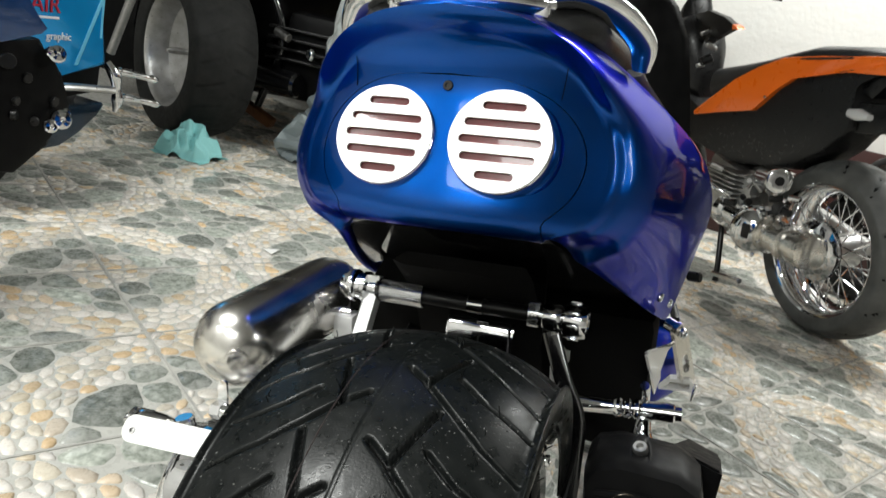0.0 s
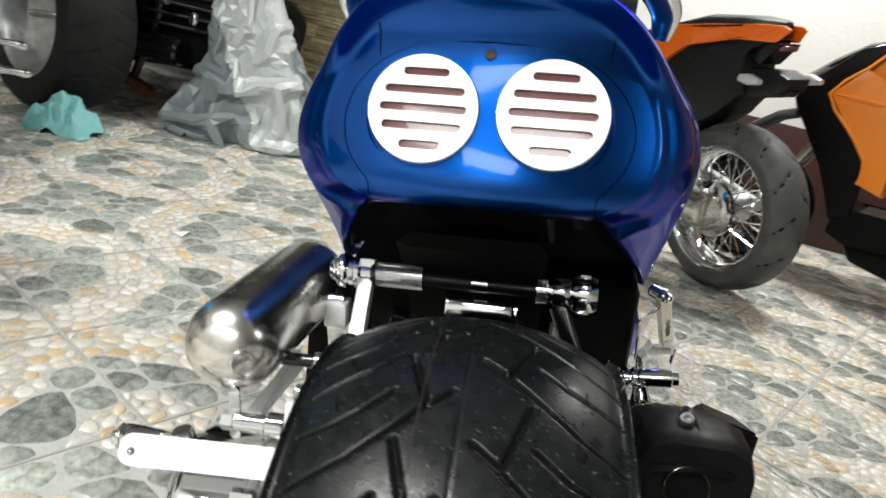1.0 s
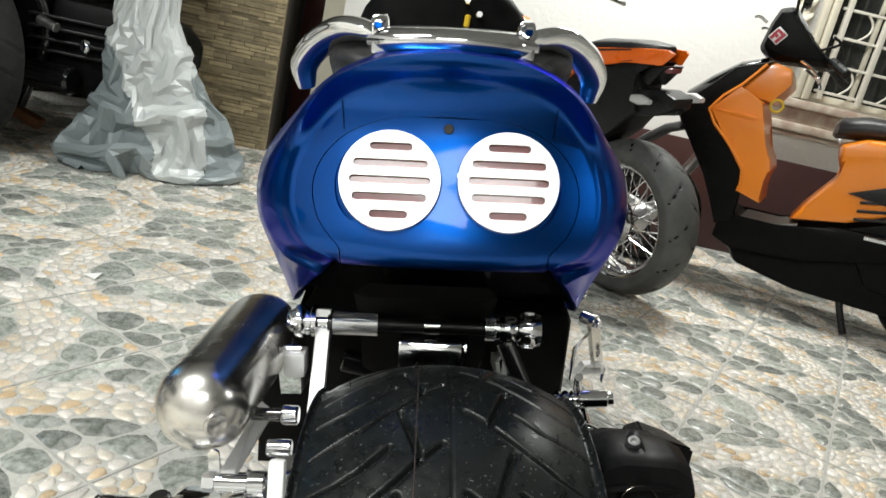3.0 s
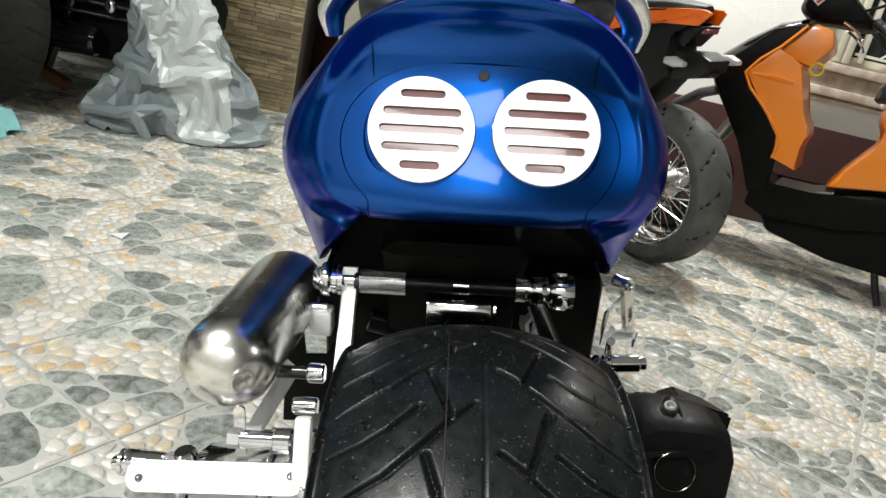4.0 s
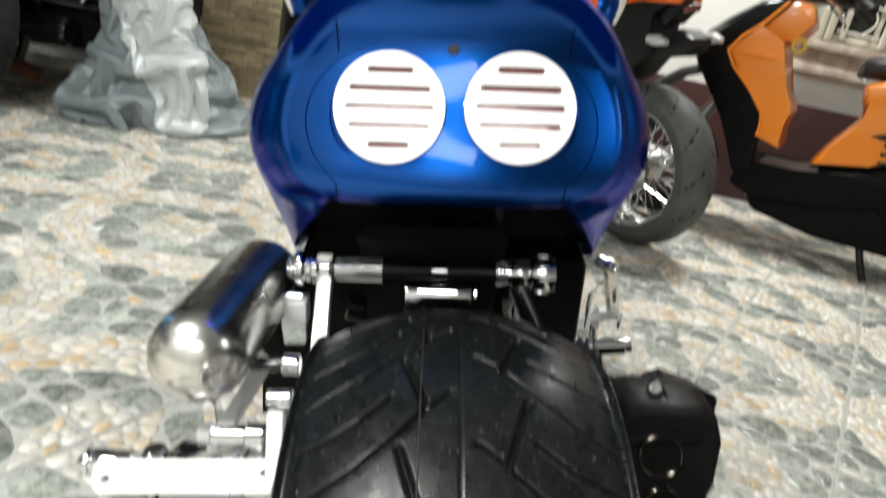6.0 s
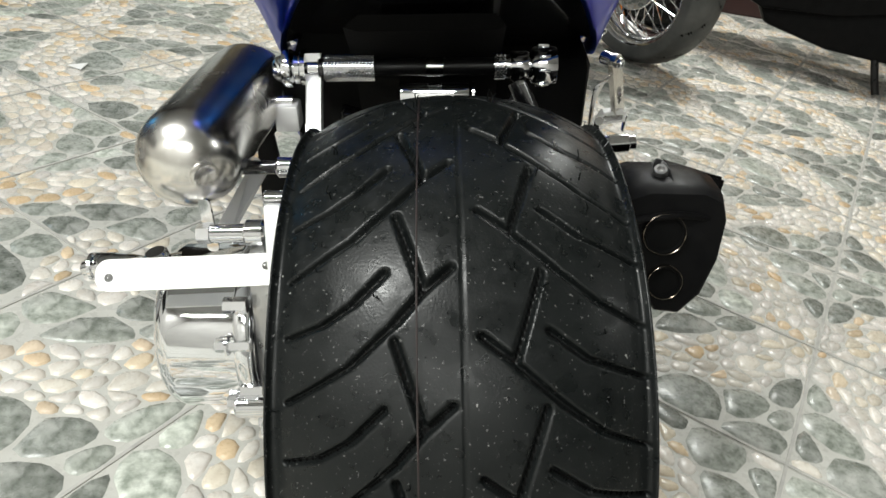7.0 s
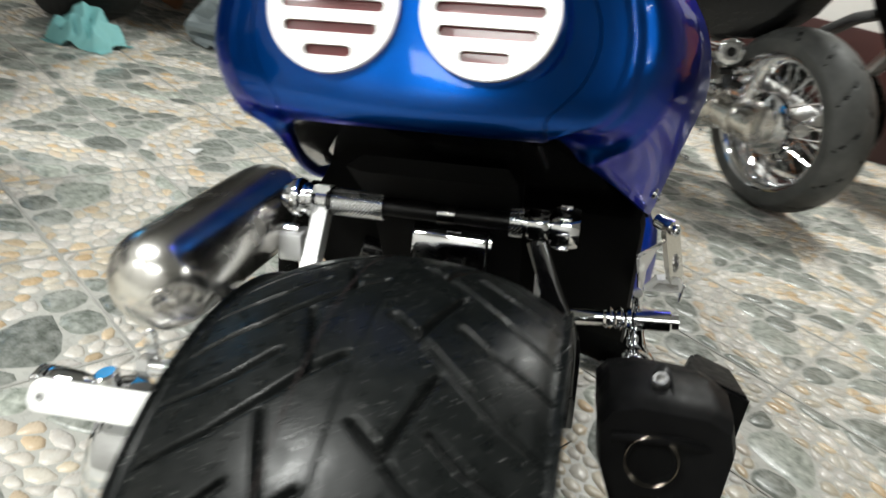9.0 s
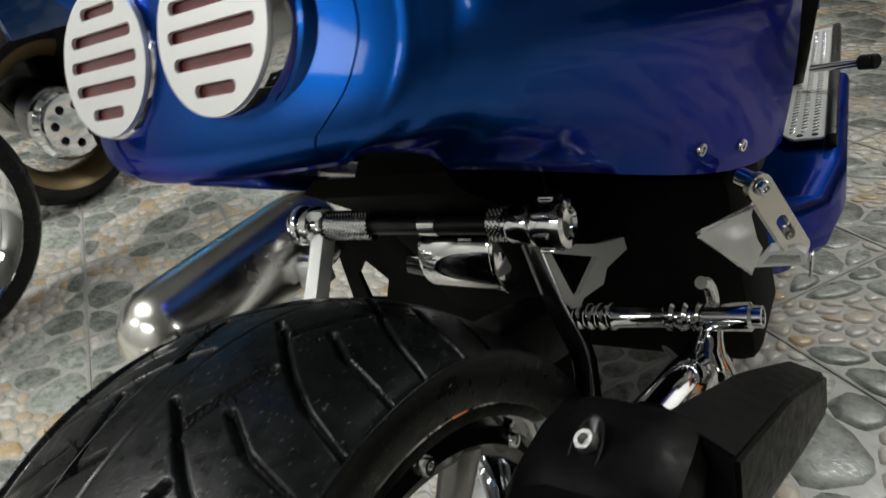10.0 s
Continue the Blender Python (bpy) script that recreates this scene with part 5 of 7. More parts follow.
# ---------- motorcycle wheels ----------
def road_wheel(parent, at, axis, R, half_w, rim_r, rubber, rim_mat, spokes=0, hub_r=0.06, grooves=14, name="wheel"):
    """A wheel under parent: tyre, rim, hub and wire or cast spokes; axis points to the side that shows."""
    w = new(name)
    w.parent = parent
    m = Matrix.Translation(at) @ Vector(axis).to_track_quat("Z", "Y").to_matrix().to_4x4()
    nt, nx = 300, 48
    pr = tyre_profile(half_w, R, rim_r, nx)
    verts, faces, slots_ = [], [], []
    for i in range(nt):
        a = 2 * math.pi * i / nt
        for x, r in pr:
            u = (a * grooves / (2 * math.pi) + (abs(x) / half_w) * 0.55 + (0.5 if x > 0 else 0)) % 1
            g = 0.006 if grooves and u < 0.06 and 0.12 < abs(x) / half_w < 0.86 else 0
            slots_.append(g > 0)
            verts.append(m @ Vector(((r - g) * math.cos(a), (r - g) * math.sin(a), x)))
    n1 = nx + 1
    for i in range(nt):
        j = (i + 1) % nt
        for k in range(nx):
            faces.append((i * n1 + k, i * n1 + k + 1, j * n1 + k + 1, j * n1 + k))
    me = bpy.data.meshes.new("tyre")
    me.from_pydata([tuple(v) for v in verts], [], faces)
    me.polygons.foreach_set("use_smooth", np.ones(len(me.polygons), bool))
    me.materials.append(rubber)
    me.materials.append(RECESS_SHADE)
    # groove faces are coloured darker to paint in the shade
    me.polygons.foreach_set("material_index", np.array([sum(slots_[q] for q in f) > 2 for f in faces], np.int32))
    t = new("tyre", me)
    t.parent = w
    hw = half_w * 0.86
    part("rim", lathe(B(), [(rim_r + 0.008, -hw), (rim_r + 0.006, -hw - 0.006), (rim_r - 0.006, -hw), (rim_r - 0.018, -hw * 0.8), (rim_r - 0.035, -hw * 0.3), (rim_r - 0.035, hw * 0.3), (rim_r - 0.018, hw * 0.8), (rim_r - 0.006, hw), (rim_r + 0.006, hw + 0.006), (rim_r + 0.008, hw)], m, 72), rim_mat, w)
    part("hub", lathe(B(), [(0, -hw), (hub_r * 0.5, -hw), (hub_r, -hw * 0.7), (hub_r * 0.8, 0), (hub_r, hw * 0.7), (hub_r * 0.9, hw * 0.85), (hub_r * 0.4, hw), (0, hw)], m, 36), CASTALU, w)
    if spokes >= 20:
        for i in range(spokes):
            a = 2 * math.pi * i / spokes
            b = a + (0.5 if i % 2 else -0.5)
            z = hw * 0.6 * (1 if i % 4 < 2 else -1)
            part("spoke", cy(B(), m @ Vector((hub_r * math.cos(b), hub_r * math.sin(b), z)), m @ Vector(((rim_r - 0.03) * math.cos(a), (rim_r - 0.03) * math.sin(a), z * 0.3)), 0.0022, seg=5), CHROME, w)
    else:
        for i in range(spokes):
            a = 2 * math.pi * i / spokes
            part("spoke", tube(B(), [m @ Vector((hub_r * 0.7 * math.cos(a), hub_r * 0.7 * math.sin(a), hw * 0.5)), m @ Vector(((rim_r - 0.02) * math.cos(a), (rim_r - 0.02) * math.sin(a), hw * 0.35))], [0.024, 0.016], 8), rim_mat, w)
    return w


def body_loft(rows, n=28, p=0.7):
    """Rows of (y, half width, z low, z high): a rounded body along y."""
    bm = B()
    secs = []
    for y, w, z0, z1 in rows:
        secs.append([Vector((w * math.copysign(abs(math.cos(q)) ** p, math.cos(q)), y, (z0 + z1) / 2 + (z1 - z0) / 2 * math.copysign(abs(math.sin(q)) ** p, math.sin(q)))) for q in [2 * math.pi * i / n for i in range(n)]])
    return loft(bm, secs)


def taper_tail(bm):
    for v in bm.verts:
        k = min(1.0, max(0.0, (0.22 - v.co.y) / 0.42))
        v.co.x *= 1 - 0.68 * k * k
        if v.co.y < 0.1:
            v.co.y = 0.1 + (v.co.y - 0.1) * 0.72
    return bm


# ---------- black and orange motorcycle with a fat spoked wheel ----------
moto = thing("motorcycle", "black and orange motorcycle with a fat dusty tyre and wire wheel", "motorcycle", pose(0.7495, 2.0616, 0.012, 0, 0, 31) @ pose(0, 0, 0, 0, -10, 0))
road_wheel(moto, (0, 0, 0.297), (-1, 0, 0), 0.299, 0.084, 0.222, DUSTY, CHROME, 48, 0.06, 13, "rear_wheel")
part("hub_cover", lathe(B(), [(0, 0.0), (0.085, 0.0), (0.1, 0.008), (0.1, 0.026), (0.085, 0.034), (0.06, 0.04), (0, 0.042)], Matrix.Translation((-0.062, 0, 0.297)) @ Matrix.Rotation(radians(-90), 4, "Y"), 48), CHROME, moto, "chromed wheel hub cover")
dc = part("drive_case", lathe(B(), [(0, -0.04), (0.045, -0.04), (0.058, -0.034), (0.06, -0.02), (0.06, 0.015), (0.052, 0.02), (0.052, 0.055), (0.066, 0.06), (0.066, 0.075), (0.058, 0.08), (0.058, 0.15), (0.07, 0.155), (0.07, 0.17), (0.05, 0.18), (0, 0.18)], Matrix.Translation((-0.135, 0, 0.3)) @ Matrix.Rotation(radians(-90), 4, "X"), 40), STEEL, moto, "turned alloy drive case beside the wheel")
for k in range(6):
    a = 2 * math.pi * k / 6 + 0.4
    part("case_bolt", bolt(B(), (-0.135 + 0.063 * math.cos(a), 0.152, 0.3 + 0.063 * math.sin(a)), (0, -1, 0), 0.006, 0.008, False), CHROME, dc)
part("engine_cover", lathe(B(), [(0, 0.075), (0.03, 0.073), (0.062, 0.056), (0.082, 0.024), (0.088, 0), (0.088, -0.05), (0, -0.05)], Matrix.Translation((-0.15, 0.235, 0.292)) @ Vector((-0.85, -0.5, 0.1)).to_track_quat("Z", "Y").to_matrix().to_4x4(), 44), CHROME, moto, "domed chrome engine cover")
part("cover_slot", bx(B(), (-0.212, 0.2, 0.3), (0.01, 0.03, 0.055), (0, 0, 28), 0.004), BLACK, moto)
for k in range(9):
    a = 2 * math.pi * k / 9
    part("cover_bolt", bolt(B(), Vector((-0.163, 0.225, 0.292)) + Vector((0.5 * math.cos(a), -0.85 * math.cos(a), math.sin(a))) * 0.09, (-0.85, -0.5, 0.1), 0.008, 0.008, False), CHROME, moto)
part("engine", bx(B(), (0.0, 0.52, 0.34), (0.22, 0.3, 0.26), (10, 0, 0), 0.03), CASTALU, moto, "cast alloy engine")
part("engine_neck", lathe(B(), [(0.05, 0), (0.06, 0.01), (0.06, 0.05), (0.05, 0.06), (0.05, 0.12), (0.064, 0.13), (0.064, 0.16), (0.05, 0.17)], Matrix.Translation((-0.12, 0.3, 0.3)) @ Matrix.Rotation(radians(-90), 4, "X"), 32), CHROME, moto)
for k in range(6):
    part("engine_fin", bx(B(), (-0.02, 0.5, 0.36 + 0.018 * k), (0.26, 0.2, 0.006), (0, 0, 0), 0.002), CASTALU, moto)
ms = Matrix.Translation((-0.165, 0.145, 0.497)) @ Vector((-0.32, -0.92, 0.12)).to_track_quat("Z", "Y").to_matrix().to_4x4()
can2 = part("chrome_silencer", lathe(B(), [(0, 0.0), (0.014, 0.0), (0.016, 0.01), (0.036, 0.012), (0.043, 0.008), (0.046, -0.002), (0.044, -0.01), (0.041, -0.012), (0.041, -0.13), (0.03, -0.14), (0.028, -0.2), (0.02, -0.28), (0, -0.28)], ms, 40), CHROME, moto, "short chrome silencer with a black bore")
part("bore", lathe(B(), [(0.014, 0.0125), (0, 0.012)], ms, 20), BLACK, can2)
for k in range(4):
    a = 2 * math.pi * k / 4 + 0.7
    part("rim_screw", bolt(B(), ms @ Vector((0.028 * math.cos(a), 0.028 * math.sin(a), 0.0115)), ms.to_3x3() @ Vector((0, 0, 1)), 0.004, 0.003), CHROME, can2)
for k in range(22):
    rg = random.Random(40 + k)
    p = Vector((-0.13 + rg.uniform(-0.05, 0.05), 0.1 + rg.uniform(0, 0.4), 0.41 + rg.uniform(-0.05, 0.05)))
    part("engine_fitting", cy(B(), p, p + Vector((rg.uniform(-0.04, 0.0), rg.uniform(-0.04, 0.04), rg.uniform(-0.02, 0.03))), rg.uniform(0.006, 0.014), seg=12, bev=0.002), (CHROME, CASTALU, BLACK)[k % 3], moto)
part("foot_peg", cy(B(), (-0.16, 0.242, 0.085), (-0.155, 0.42, 0.045), 0.011, seg=14, bev=0.003), CHROME, moto, "ribbed chrome foot peg")
part("stand", tube(B(), [(-0.1, 0.5, 0.25), (-0.14, 0.42, 0.1), (-0.15, 0.4, 0.02)], 0.011, 10, 3), BLACK, moto)
part("rear_fairing", taper_tail(prism(B(), [(-0.14, 0.885), (0.02, 0.885), (0.26, 0.835), (0.45, 0.7), (0.83, 0.62), (1.0, 0.7), (1.0, 0.5), (0.55, 0.46), (0.2, 0.52), (0.06, 0.62), (-0.05, 0.7), (-0.03, 0.78), (-0.02, 0.84)], -0.092, 0.092, 0.012, 0.97)), BLACK, moto, "black plastic rear fairing")
for s in (-1, 1):
    part("orange_side_panel", taper_tail(prism(B(), [(-0.2, 0.918), (-0.17, 0.928), (-0.09, 0.927), (0.16, 0.908), (0.32, 0.888), (0.45, 0.842), (0.58, 0.78), (0.72, 0.69), (0.83, 0.618), (0.82, 0.604), (0.64, 0.645), (0.44, 0.685), (0.34, 0.77), (0.255, 0.827), (0.02, 0.872), (-0.15, 0.876)], s * 0.1 - 0.012, s * 0.1 + 0.012, 0.005, 0.985)), ORANGE, moto, "glossy orange tail panel")
    part("panel_bolt", bolt(B(), (s * 0.114, 0.375, 0.745), (s, 0, 0), 0.005, 0.004), CHROME, moto)
part("tail_seat", taper_tail(body_loft([(-0.135, 0.04, 0.915, 0.938), (-0.1, 0.075, 0.91, 0.943), (0.03, 0.1, 0.9, 0.948), (0.2, 0.105, 0.88, 0.938), (0.32, 0.105, 0.86, 0.905), (0.45, 0.105, 0.81, 0.87), (0.62, 0.09, 0.74, 0.835), (0.8, 0.07, 0.68, 0.8)])), VINYL, moto, "black tail seat", 60)
part("lamp_housing", prism(B(), [(-0.1, 0.875), (-0.02, 0.868), (0.03, 0.82), (-0.03, 0.8), (-0.07, 0.845)], -0.045, 0.045, 0.006), BLACK, moto)
part("tail_lamp", bx(B(), (0, -0.085, 0.862), (0.07, 0.03, 0.02), (15, 0, 0), 0.006), REDLENS, moto)
part("number_bracket", prism(B(), [(0.06, 0.78), (-0.1, 0.795), (-0.16, 0.775), (-0.15, 0.735), (-0.07, 0.7), (0.08, 0.68)], -0.05, 0.05, 0.008), BLACK, moto)
part("bracket_fin", prism(B(), [(-0.1, 0.75), (-0.16, 0.735), (-0.14, 0.715), (-0.05, 0.7)], -0.02, 0.02, 0.004), BLACK, moto)
for x0, x1, x2 in ((-0.05, -0.085, -0.1), (0.05, 0.13, 0.17)):
    part("signal_stalk", tube(B(), [(x0, -0.05, 0.755), (x1, -0.055, 0.757)], 0.009, 8), BLACK, moto)
    part("turn_signal", body_loft([(-0.1, 0.012, 0.747, 0.764), (-0.06, 0.022, 0.738, 0.776), (-0.02, 0.016, 0.744, 0.77)], 16), CLEAR, moto).location = (x2, 0.0, 0)
part("swing_arm", tube(B(), [(0.12, -0.02, 0.3), (0.13, 0.25, 0.33), (0.1, 0.5, 0.36)], [0.022, 0.028, 0.03], 12, 4), CASTALU, moto)
part("fuel_tank", body_loft([(0.92, 0.05, 0.66, 0.8), (0.97, 0.09, 0.66, 0.93), (1.04, 0.12, 0.68, 1.0), (1.1, 0.11, 0.72, 1.0), (1.18, 0.06, 0.75, 0.93)]), BLACK, moto, "black fuel tank", 60)
part("tank_shroud", prism(B(), [(0.71, 0.966), (0.8, 1.0), (0.92, 1.02), (1.02, 1.0), (0.98, 0.9), (0.88, 0.895)], -0.06, -0.03, 0.006), BLACK, moto, "black tank shroud with an orange tip")
part("shroud_tip", prism(B(), [(0.69, 0.957), (0.705, 0.97), (0.735, 0.976), (0.73, 0.955)], -0.062, -0.028, 0.003), ORANGE, moto)
for k in range(5):
    rg = random.Random(70 + k)
    p = Vector((-0.05, 0.86 + rg.uniform(-0.03, 0.05), 0.8 + 0.035 * k))
    part("frame_fitting", cy(B(), p, p + Vector((-0.04, rg.uniform(-0.03, 0.03), rg.uniform(-0.02, 0.02))), rg.uniform(0.008, 0.02), seg=12, bev=0.002), BLACK if k % 2 else CASTALU, moto)
part("steering_head", body_loft([(1.02, 0.06, 0.6, 0.95), (1.1, 0.08, 0.6, 1.1), (1.18, 0.05, 0.7, 1.05)]), BLACK, moto, "", 60)
part("handlebar", tube(B(), [(-0.32, 0.98, 1.08), (-0.18, 1.06, 1.1), (0, 1.08, 1.08), (0.18, 1.06, 1.1), (0.32, 0.98, 1.08)], 0.012, 10, 5), BLACK, moto)
for s in (-1, 1):
    part("fork_leg", cy(B(), (s * 0.09, 1.05, 0.85), (s * 0.09, 1.15, 0.29), 0.022, seg=14), CASTALU, moto)
road_wheel(moto, (0, 1.15, 0.285), (-1, 0, 0), 0.285, 0.055, 0.21, DUSTY, BLACK, 6, 0.05, 14, "front_wheel")

# ---------- orange and black scooter ----------
osc = thing("scooter_orange", "orange and black scooter parked along the white wall", "scooter", pose(1.174, 2.6, 0, 0, 0, 60))
osc.name = "orange_scooter"
part("front_cowl", body_loft([(-0.16, 0.08, 0.4, 1.0), (-0.1, 0.14, 0.42, 1.01), (0.0, 0.165, 0.5, 0.97), (0.09, 0.155, 0.6, 0.89), (0.16, 0.1, 0.68, 0.83), (0.2, 0.03, 0.74, 0.79)]), BLACK, osc, "black front cowl", 60)
part("side_wing", prism(B(), [(-0.16, 1.006), (-0.02, 0.955), (0.07, 0.85), (0.13, 0.79), (0.148, 0.72), (0.045, 0.582), (-0.03, 0.5), (-0.13, 0.305), (-0.2, 0.33), (-0.19, 0.462), (-0.186, 0.55), (0.026, 0.764), (-0.07, 0.885), (-0.13, 0.98)], -0.222, -0.15, 0.007, 0.985), MATBLACK, osc, "satin black cowl wing")
part("inner_shield", prism(B(), [(0.034, 0.766), (-0.17, 0.556), (-0.175, 0.464), (-0.278, 0.438), (-0.256, 0.53), (-0.276, 0.578), (-0.259, 0.627), (-0.22, 0.669), (-0.166, 0.841), (-0.1, 0.862), (-0.062, 0.889)], -0.226, 0.2, 0.007, 0.99), AMBER, osc, "orange inner leg shield")
part("shield_pocket", prism(B(), [(-0.062, 0.885), (-0.14, 1.002), (-0.226, 0.986), (-0.245, 0.93), (-0.19, 0.84), (-0.1, 0.855)], -0.205, 0.2, 0.008, 0.99), AMBER, osc)
part("shield_rim", tube(B(), [(-0.222, -0.132, 0.985), (-0.224, -0.064, 0.889), (-0.228, 0.032, 0.767), (-0.228, -0.07, 0.66), (-0.228, -0.172, 0.556), (-0.226, -0.178, 0.466)], 0.006, 10, 2), AMBER, osc)
part("shield_ridge", prism(B(), [(0.02, 0.77), (-0.08, 0.778), (-0.16, 0.772), (-0.15, 0.76), (-0.06, 0.762)], -0.233, -0.22, 0.003), AMBER, osc)
part("nose_gloss", body_loft([(-0.12, 0.1, 0.96, 1.03), (-0.02, 0.13, 0.88, 0.995), (0.08, 0.12, 0.8, 0.915), (0.17, 0.06, 0.74, 0.83)]), GLOSSBLACK, osc, "", 60)
part("front_signal", body_loft([(0.08, 0.02, 0.765, 0.8), (0.13, 0.03, 0.755, 0.815), (0.17, 0.012, 0.77, 0.79)], 14), CLEAR, osc).location = (-0.15, 0.0, 0)
part("headset", prism(B(), [(-0.08, 1.035), (-0.066, 1.058), (-0.08, 1.158), (-0.1, 1.22), (-0.15, 1.235), (-0.2, 1.17), (-0.28, 1.105), (-0.36, 1.045), (-0.34, 1.02), (-0.218, 1.02), (-0.15, 1.015)], -0.16, 0.16, 0.03, 0.82, 3), MATBLACK, osc, "dark grey handlebar cover")
part("dash_gloss", prism(B(), [(-0.13, 1.225), (-0.19, 1.175), (-0.26, 1.125), (-0.22, 1.17), (-0.16, 1.235)], -0.1, 0.1, 0.006), CLEAR, osc)
dec = part("decal", bx(B(), (-0.1605, -0.128, 1.105), (0.003, 0.05, 0.056), (35, 0, 0), 0.001), WHITEMARK, osc, "white-edged red lettering decal")
for dy, dz, sy, sz in ((-0.014, 0.0, 0.013, 0.048), (0.002, 0.016, 0.02, 0.013), (0.004, -0.003, 0.016, 0.013), (0.016, 0.006, 0.011, 0.03), (0.012, -0.017, 0.013, 0.018)):
    part("decal_bar", bx(B(), Vector((-0.1625, -0.128, 1.105)) + Matrix.Rotation(radians(35), 3, "X") @ Vector((0, dy, dz)), (0.003, sy, sz), (35, 0, 0), 0), REDMARK, dec)
part("grip", cy(B(), (-0.17, -0.35, 1.045), (-0.26, -0.42, 1.0), 0.018, seg=16, bev=0.003), RUBBER, osc)
part("grip", cy(B(), (0.17, -0.35, 1.045), (0.3, -0.42, 1.0), 0.018, seg=16, bev=0.003), RUBBER, osc)
for s in (-1, 1):
    part("lever", tube(B(), [(s * 0.18, -0.25, 1.025), (s * 0.21, -0.29, 1.005), (s * 0.225, -0.325, 0.975), (s * 0.22, -0.335, 0.955)], [0.009, 0.008, 0.007, 0.008], 8, 4, 0.7), CHROME, osc)
    part("front_lever", tube(B(), [(s * 0.15, -0.07, 1.15), (s * 0.17, -0.04, 1.165), (s * 0.175, -0.02, 1.16)], 0.006, 8, 3), CHROME, osc)
    part("mirror_stem", tube(B(), [(s * 0.13, -0.17, 1.18), (s * 0.15, -0.16, 1.25), (s * 0.16, -0.16, 1.29)], 0.006, 8, 4), BLACK, osc)
    part("mirror", body_loft([(-0.19, 0.03, 1.28, 1.36), (-0.175, 0.04, 1.265, 1.38), (-0.155, 0.032, 1.275, 1.37)], 20), GLOSSBLACK, osc).location = (s * 0.17, 0, 0)
part("cable", tube(B(), [(-0.16, -0.3, 1.08), (-0.2, -0.36, 1.11), (-0.22, -0.33, 1.13)], 0.006, 8, 5), BLACK, osc)
part("floorboard", prism(B(), [(-0.14, 0.39), (-0.2, 0.352), (-0.36, 0.36), (-0.58, 0.43), (-0.8, 0.45), (-0.85, 0.36), (-0.5, 0.26), (-0.22, 0.22), (-0.13, 0.25)], -0.215, 0.2, 0.015, 0.98), MATBLACK, osc, "black floorboard")
part("underbody", prism(B(), [(-0.16, 0.27), (-0.24, 0.16), (-0.5, 0.12), (-0.85, 0.13), (-1.2, 0.2), (-1.2, 0.34), (-0.8, 0.4), (-0.4, 0.3)], -0.17, 0.16, 0.02, 0.96), MATBLACK, osc, "black belly under the floorboard")
part("foot_mat", prism(B(), [(-0.22, 0.356), (-0.36, 0.362), (-0.44, 0.39), (-0.44, 0.398), (-0.36, 0.37), (-0.22, 0.364)], -0.2, 0.15, 0.001), PIPING, osc)
part("rear_body", prism(B(), [(-0.395, 0.4), (-0.432, 0.477), (-0.5, 0.589), (-0.527, 0.63), (-0.496, 0.689), (-0.483, 0.745), (-0.57, 0.79), (-1.2, 0.86), (-1.4, 0.88), (-1.3, 0.74), (-0.95, 0.66), (-0.8, 0.55), (-0.6, 0.445)], -0.2, 0.17, 0.015, 0.95), AMBER, osc, "orange rear body")
part("side_spear", prism(B(), [(-0.57, 0.57), (-0.72, 0.64), (-1.3, 0.74), (-1.1, 0.6), (-0.8, 0.55)], -0.215, -0.185, 0.006), BLACK, osc, "black side spear")
for k in range(3):
    part("vent_slot", bx(B(), (-0.206, -0.68, 0.49 + 0.035 * k), (0.012, 0.12, 0.012), (-12, 0, 0), 0.003), BLACK, osc)
part("engine_side", prism(B(), [(-0.6, 0.43), (-0.75, 0.22), (-1.2, 0.2), (-1.3, 0.36), (-1.1, 0.55), (-0.85, 0.54)], -0.19, 0.1, 0.02), MATBLACK, osc, "black engine side cover")
part("kick_start", tube(B(), [(-0.21, -0.68, 0.42), (-0.22, -0.78, 0.425), (-0.22, -0.84, 0.42)], 0.011, 10, 3), CHROME, osc)
part("side_bolt", bolt(B(), (-0.2, -0.61, 0.42), (-1, 0, 0), 0.008, 0.008), RUST, osc)
part("centre_stand", tube(B(), [(-0.12, -0.62, 0.3), (-0.16, -0.7, 0.1), (-0.17, -0.74, 0.015)], 0.014, 10, 3), BLACK, osc)
part("seat", body_loft([(-0.445, 0.08, 0.775, 0.82), (-0.46, 0.14, 0.765, 0.85), (-0.55, 0.16, 0.775, 0.875), (-0.85, 0.16, 0.81, 0.89), (-1.1, 0.14, 0.84, 0.94), (-1.3, 0.1, 0.87, 0.94), (-1.38, 0.03, 0.88, 0.91)]), VINYL, osc, "black seat", 60)
part("seat_hinge", bx(B(), (-0.14, -0.478, 0.757), (0.03, 0.015, 0.02), (0, 0, 0), 0.003), CASTALU, osc)
part("front_mudguard", loft(B(), [[Vector((x, y + d * ny, z + d * nz)) for x, d in ((-0.085, -0.03), (-0.07, 0.0), (0, 0.012), (0.07, 0.0), (0.085, -0.03), (0, 0.0))] for y, z, ny, nz in ((0.42, 0.4, 0.9, 0.4), (0.37, 0.5, 0.8, 0.6), (0.31, 0.575, 0.7, 0.7), (0.225, 0.648, 0.5, 0.85), (0.134, 0.688, 0.2, 0.98), (0.05, 0.69, -0.1, 1), (-0.03, 0.64, -0.5, 0.85))]), BLACK, osc, "black front mudguard", 60)
road_wheel(osc, (0, 0.2, 0.25), (-1, 0, 0), 0.25, 0.055, 0.16, RUBBER, BLACK, 5, 0.05, 16, "front_wheel")
road_wheel(osc, (0, -1.05, 0.25), (-1, 0, 0), 0.25, 0.06, 0.16, RUBBER, BLACK, 5, 0.05, 16, "rear_wheel")
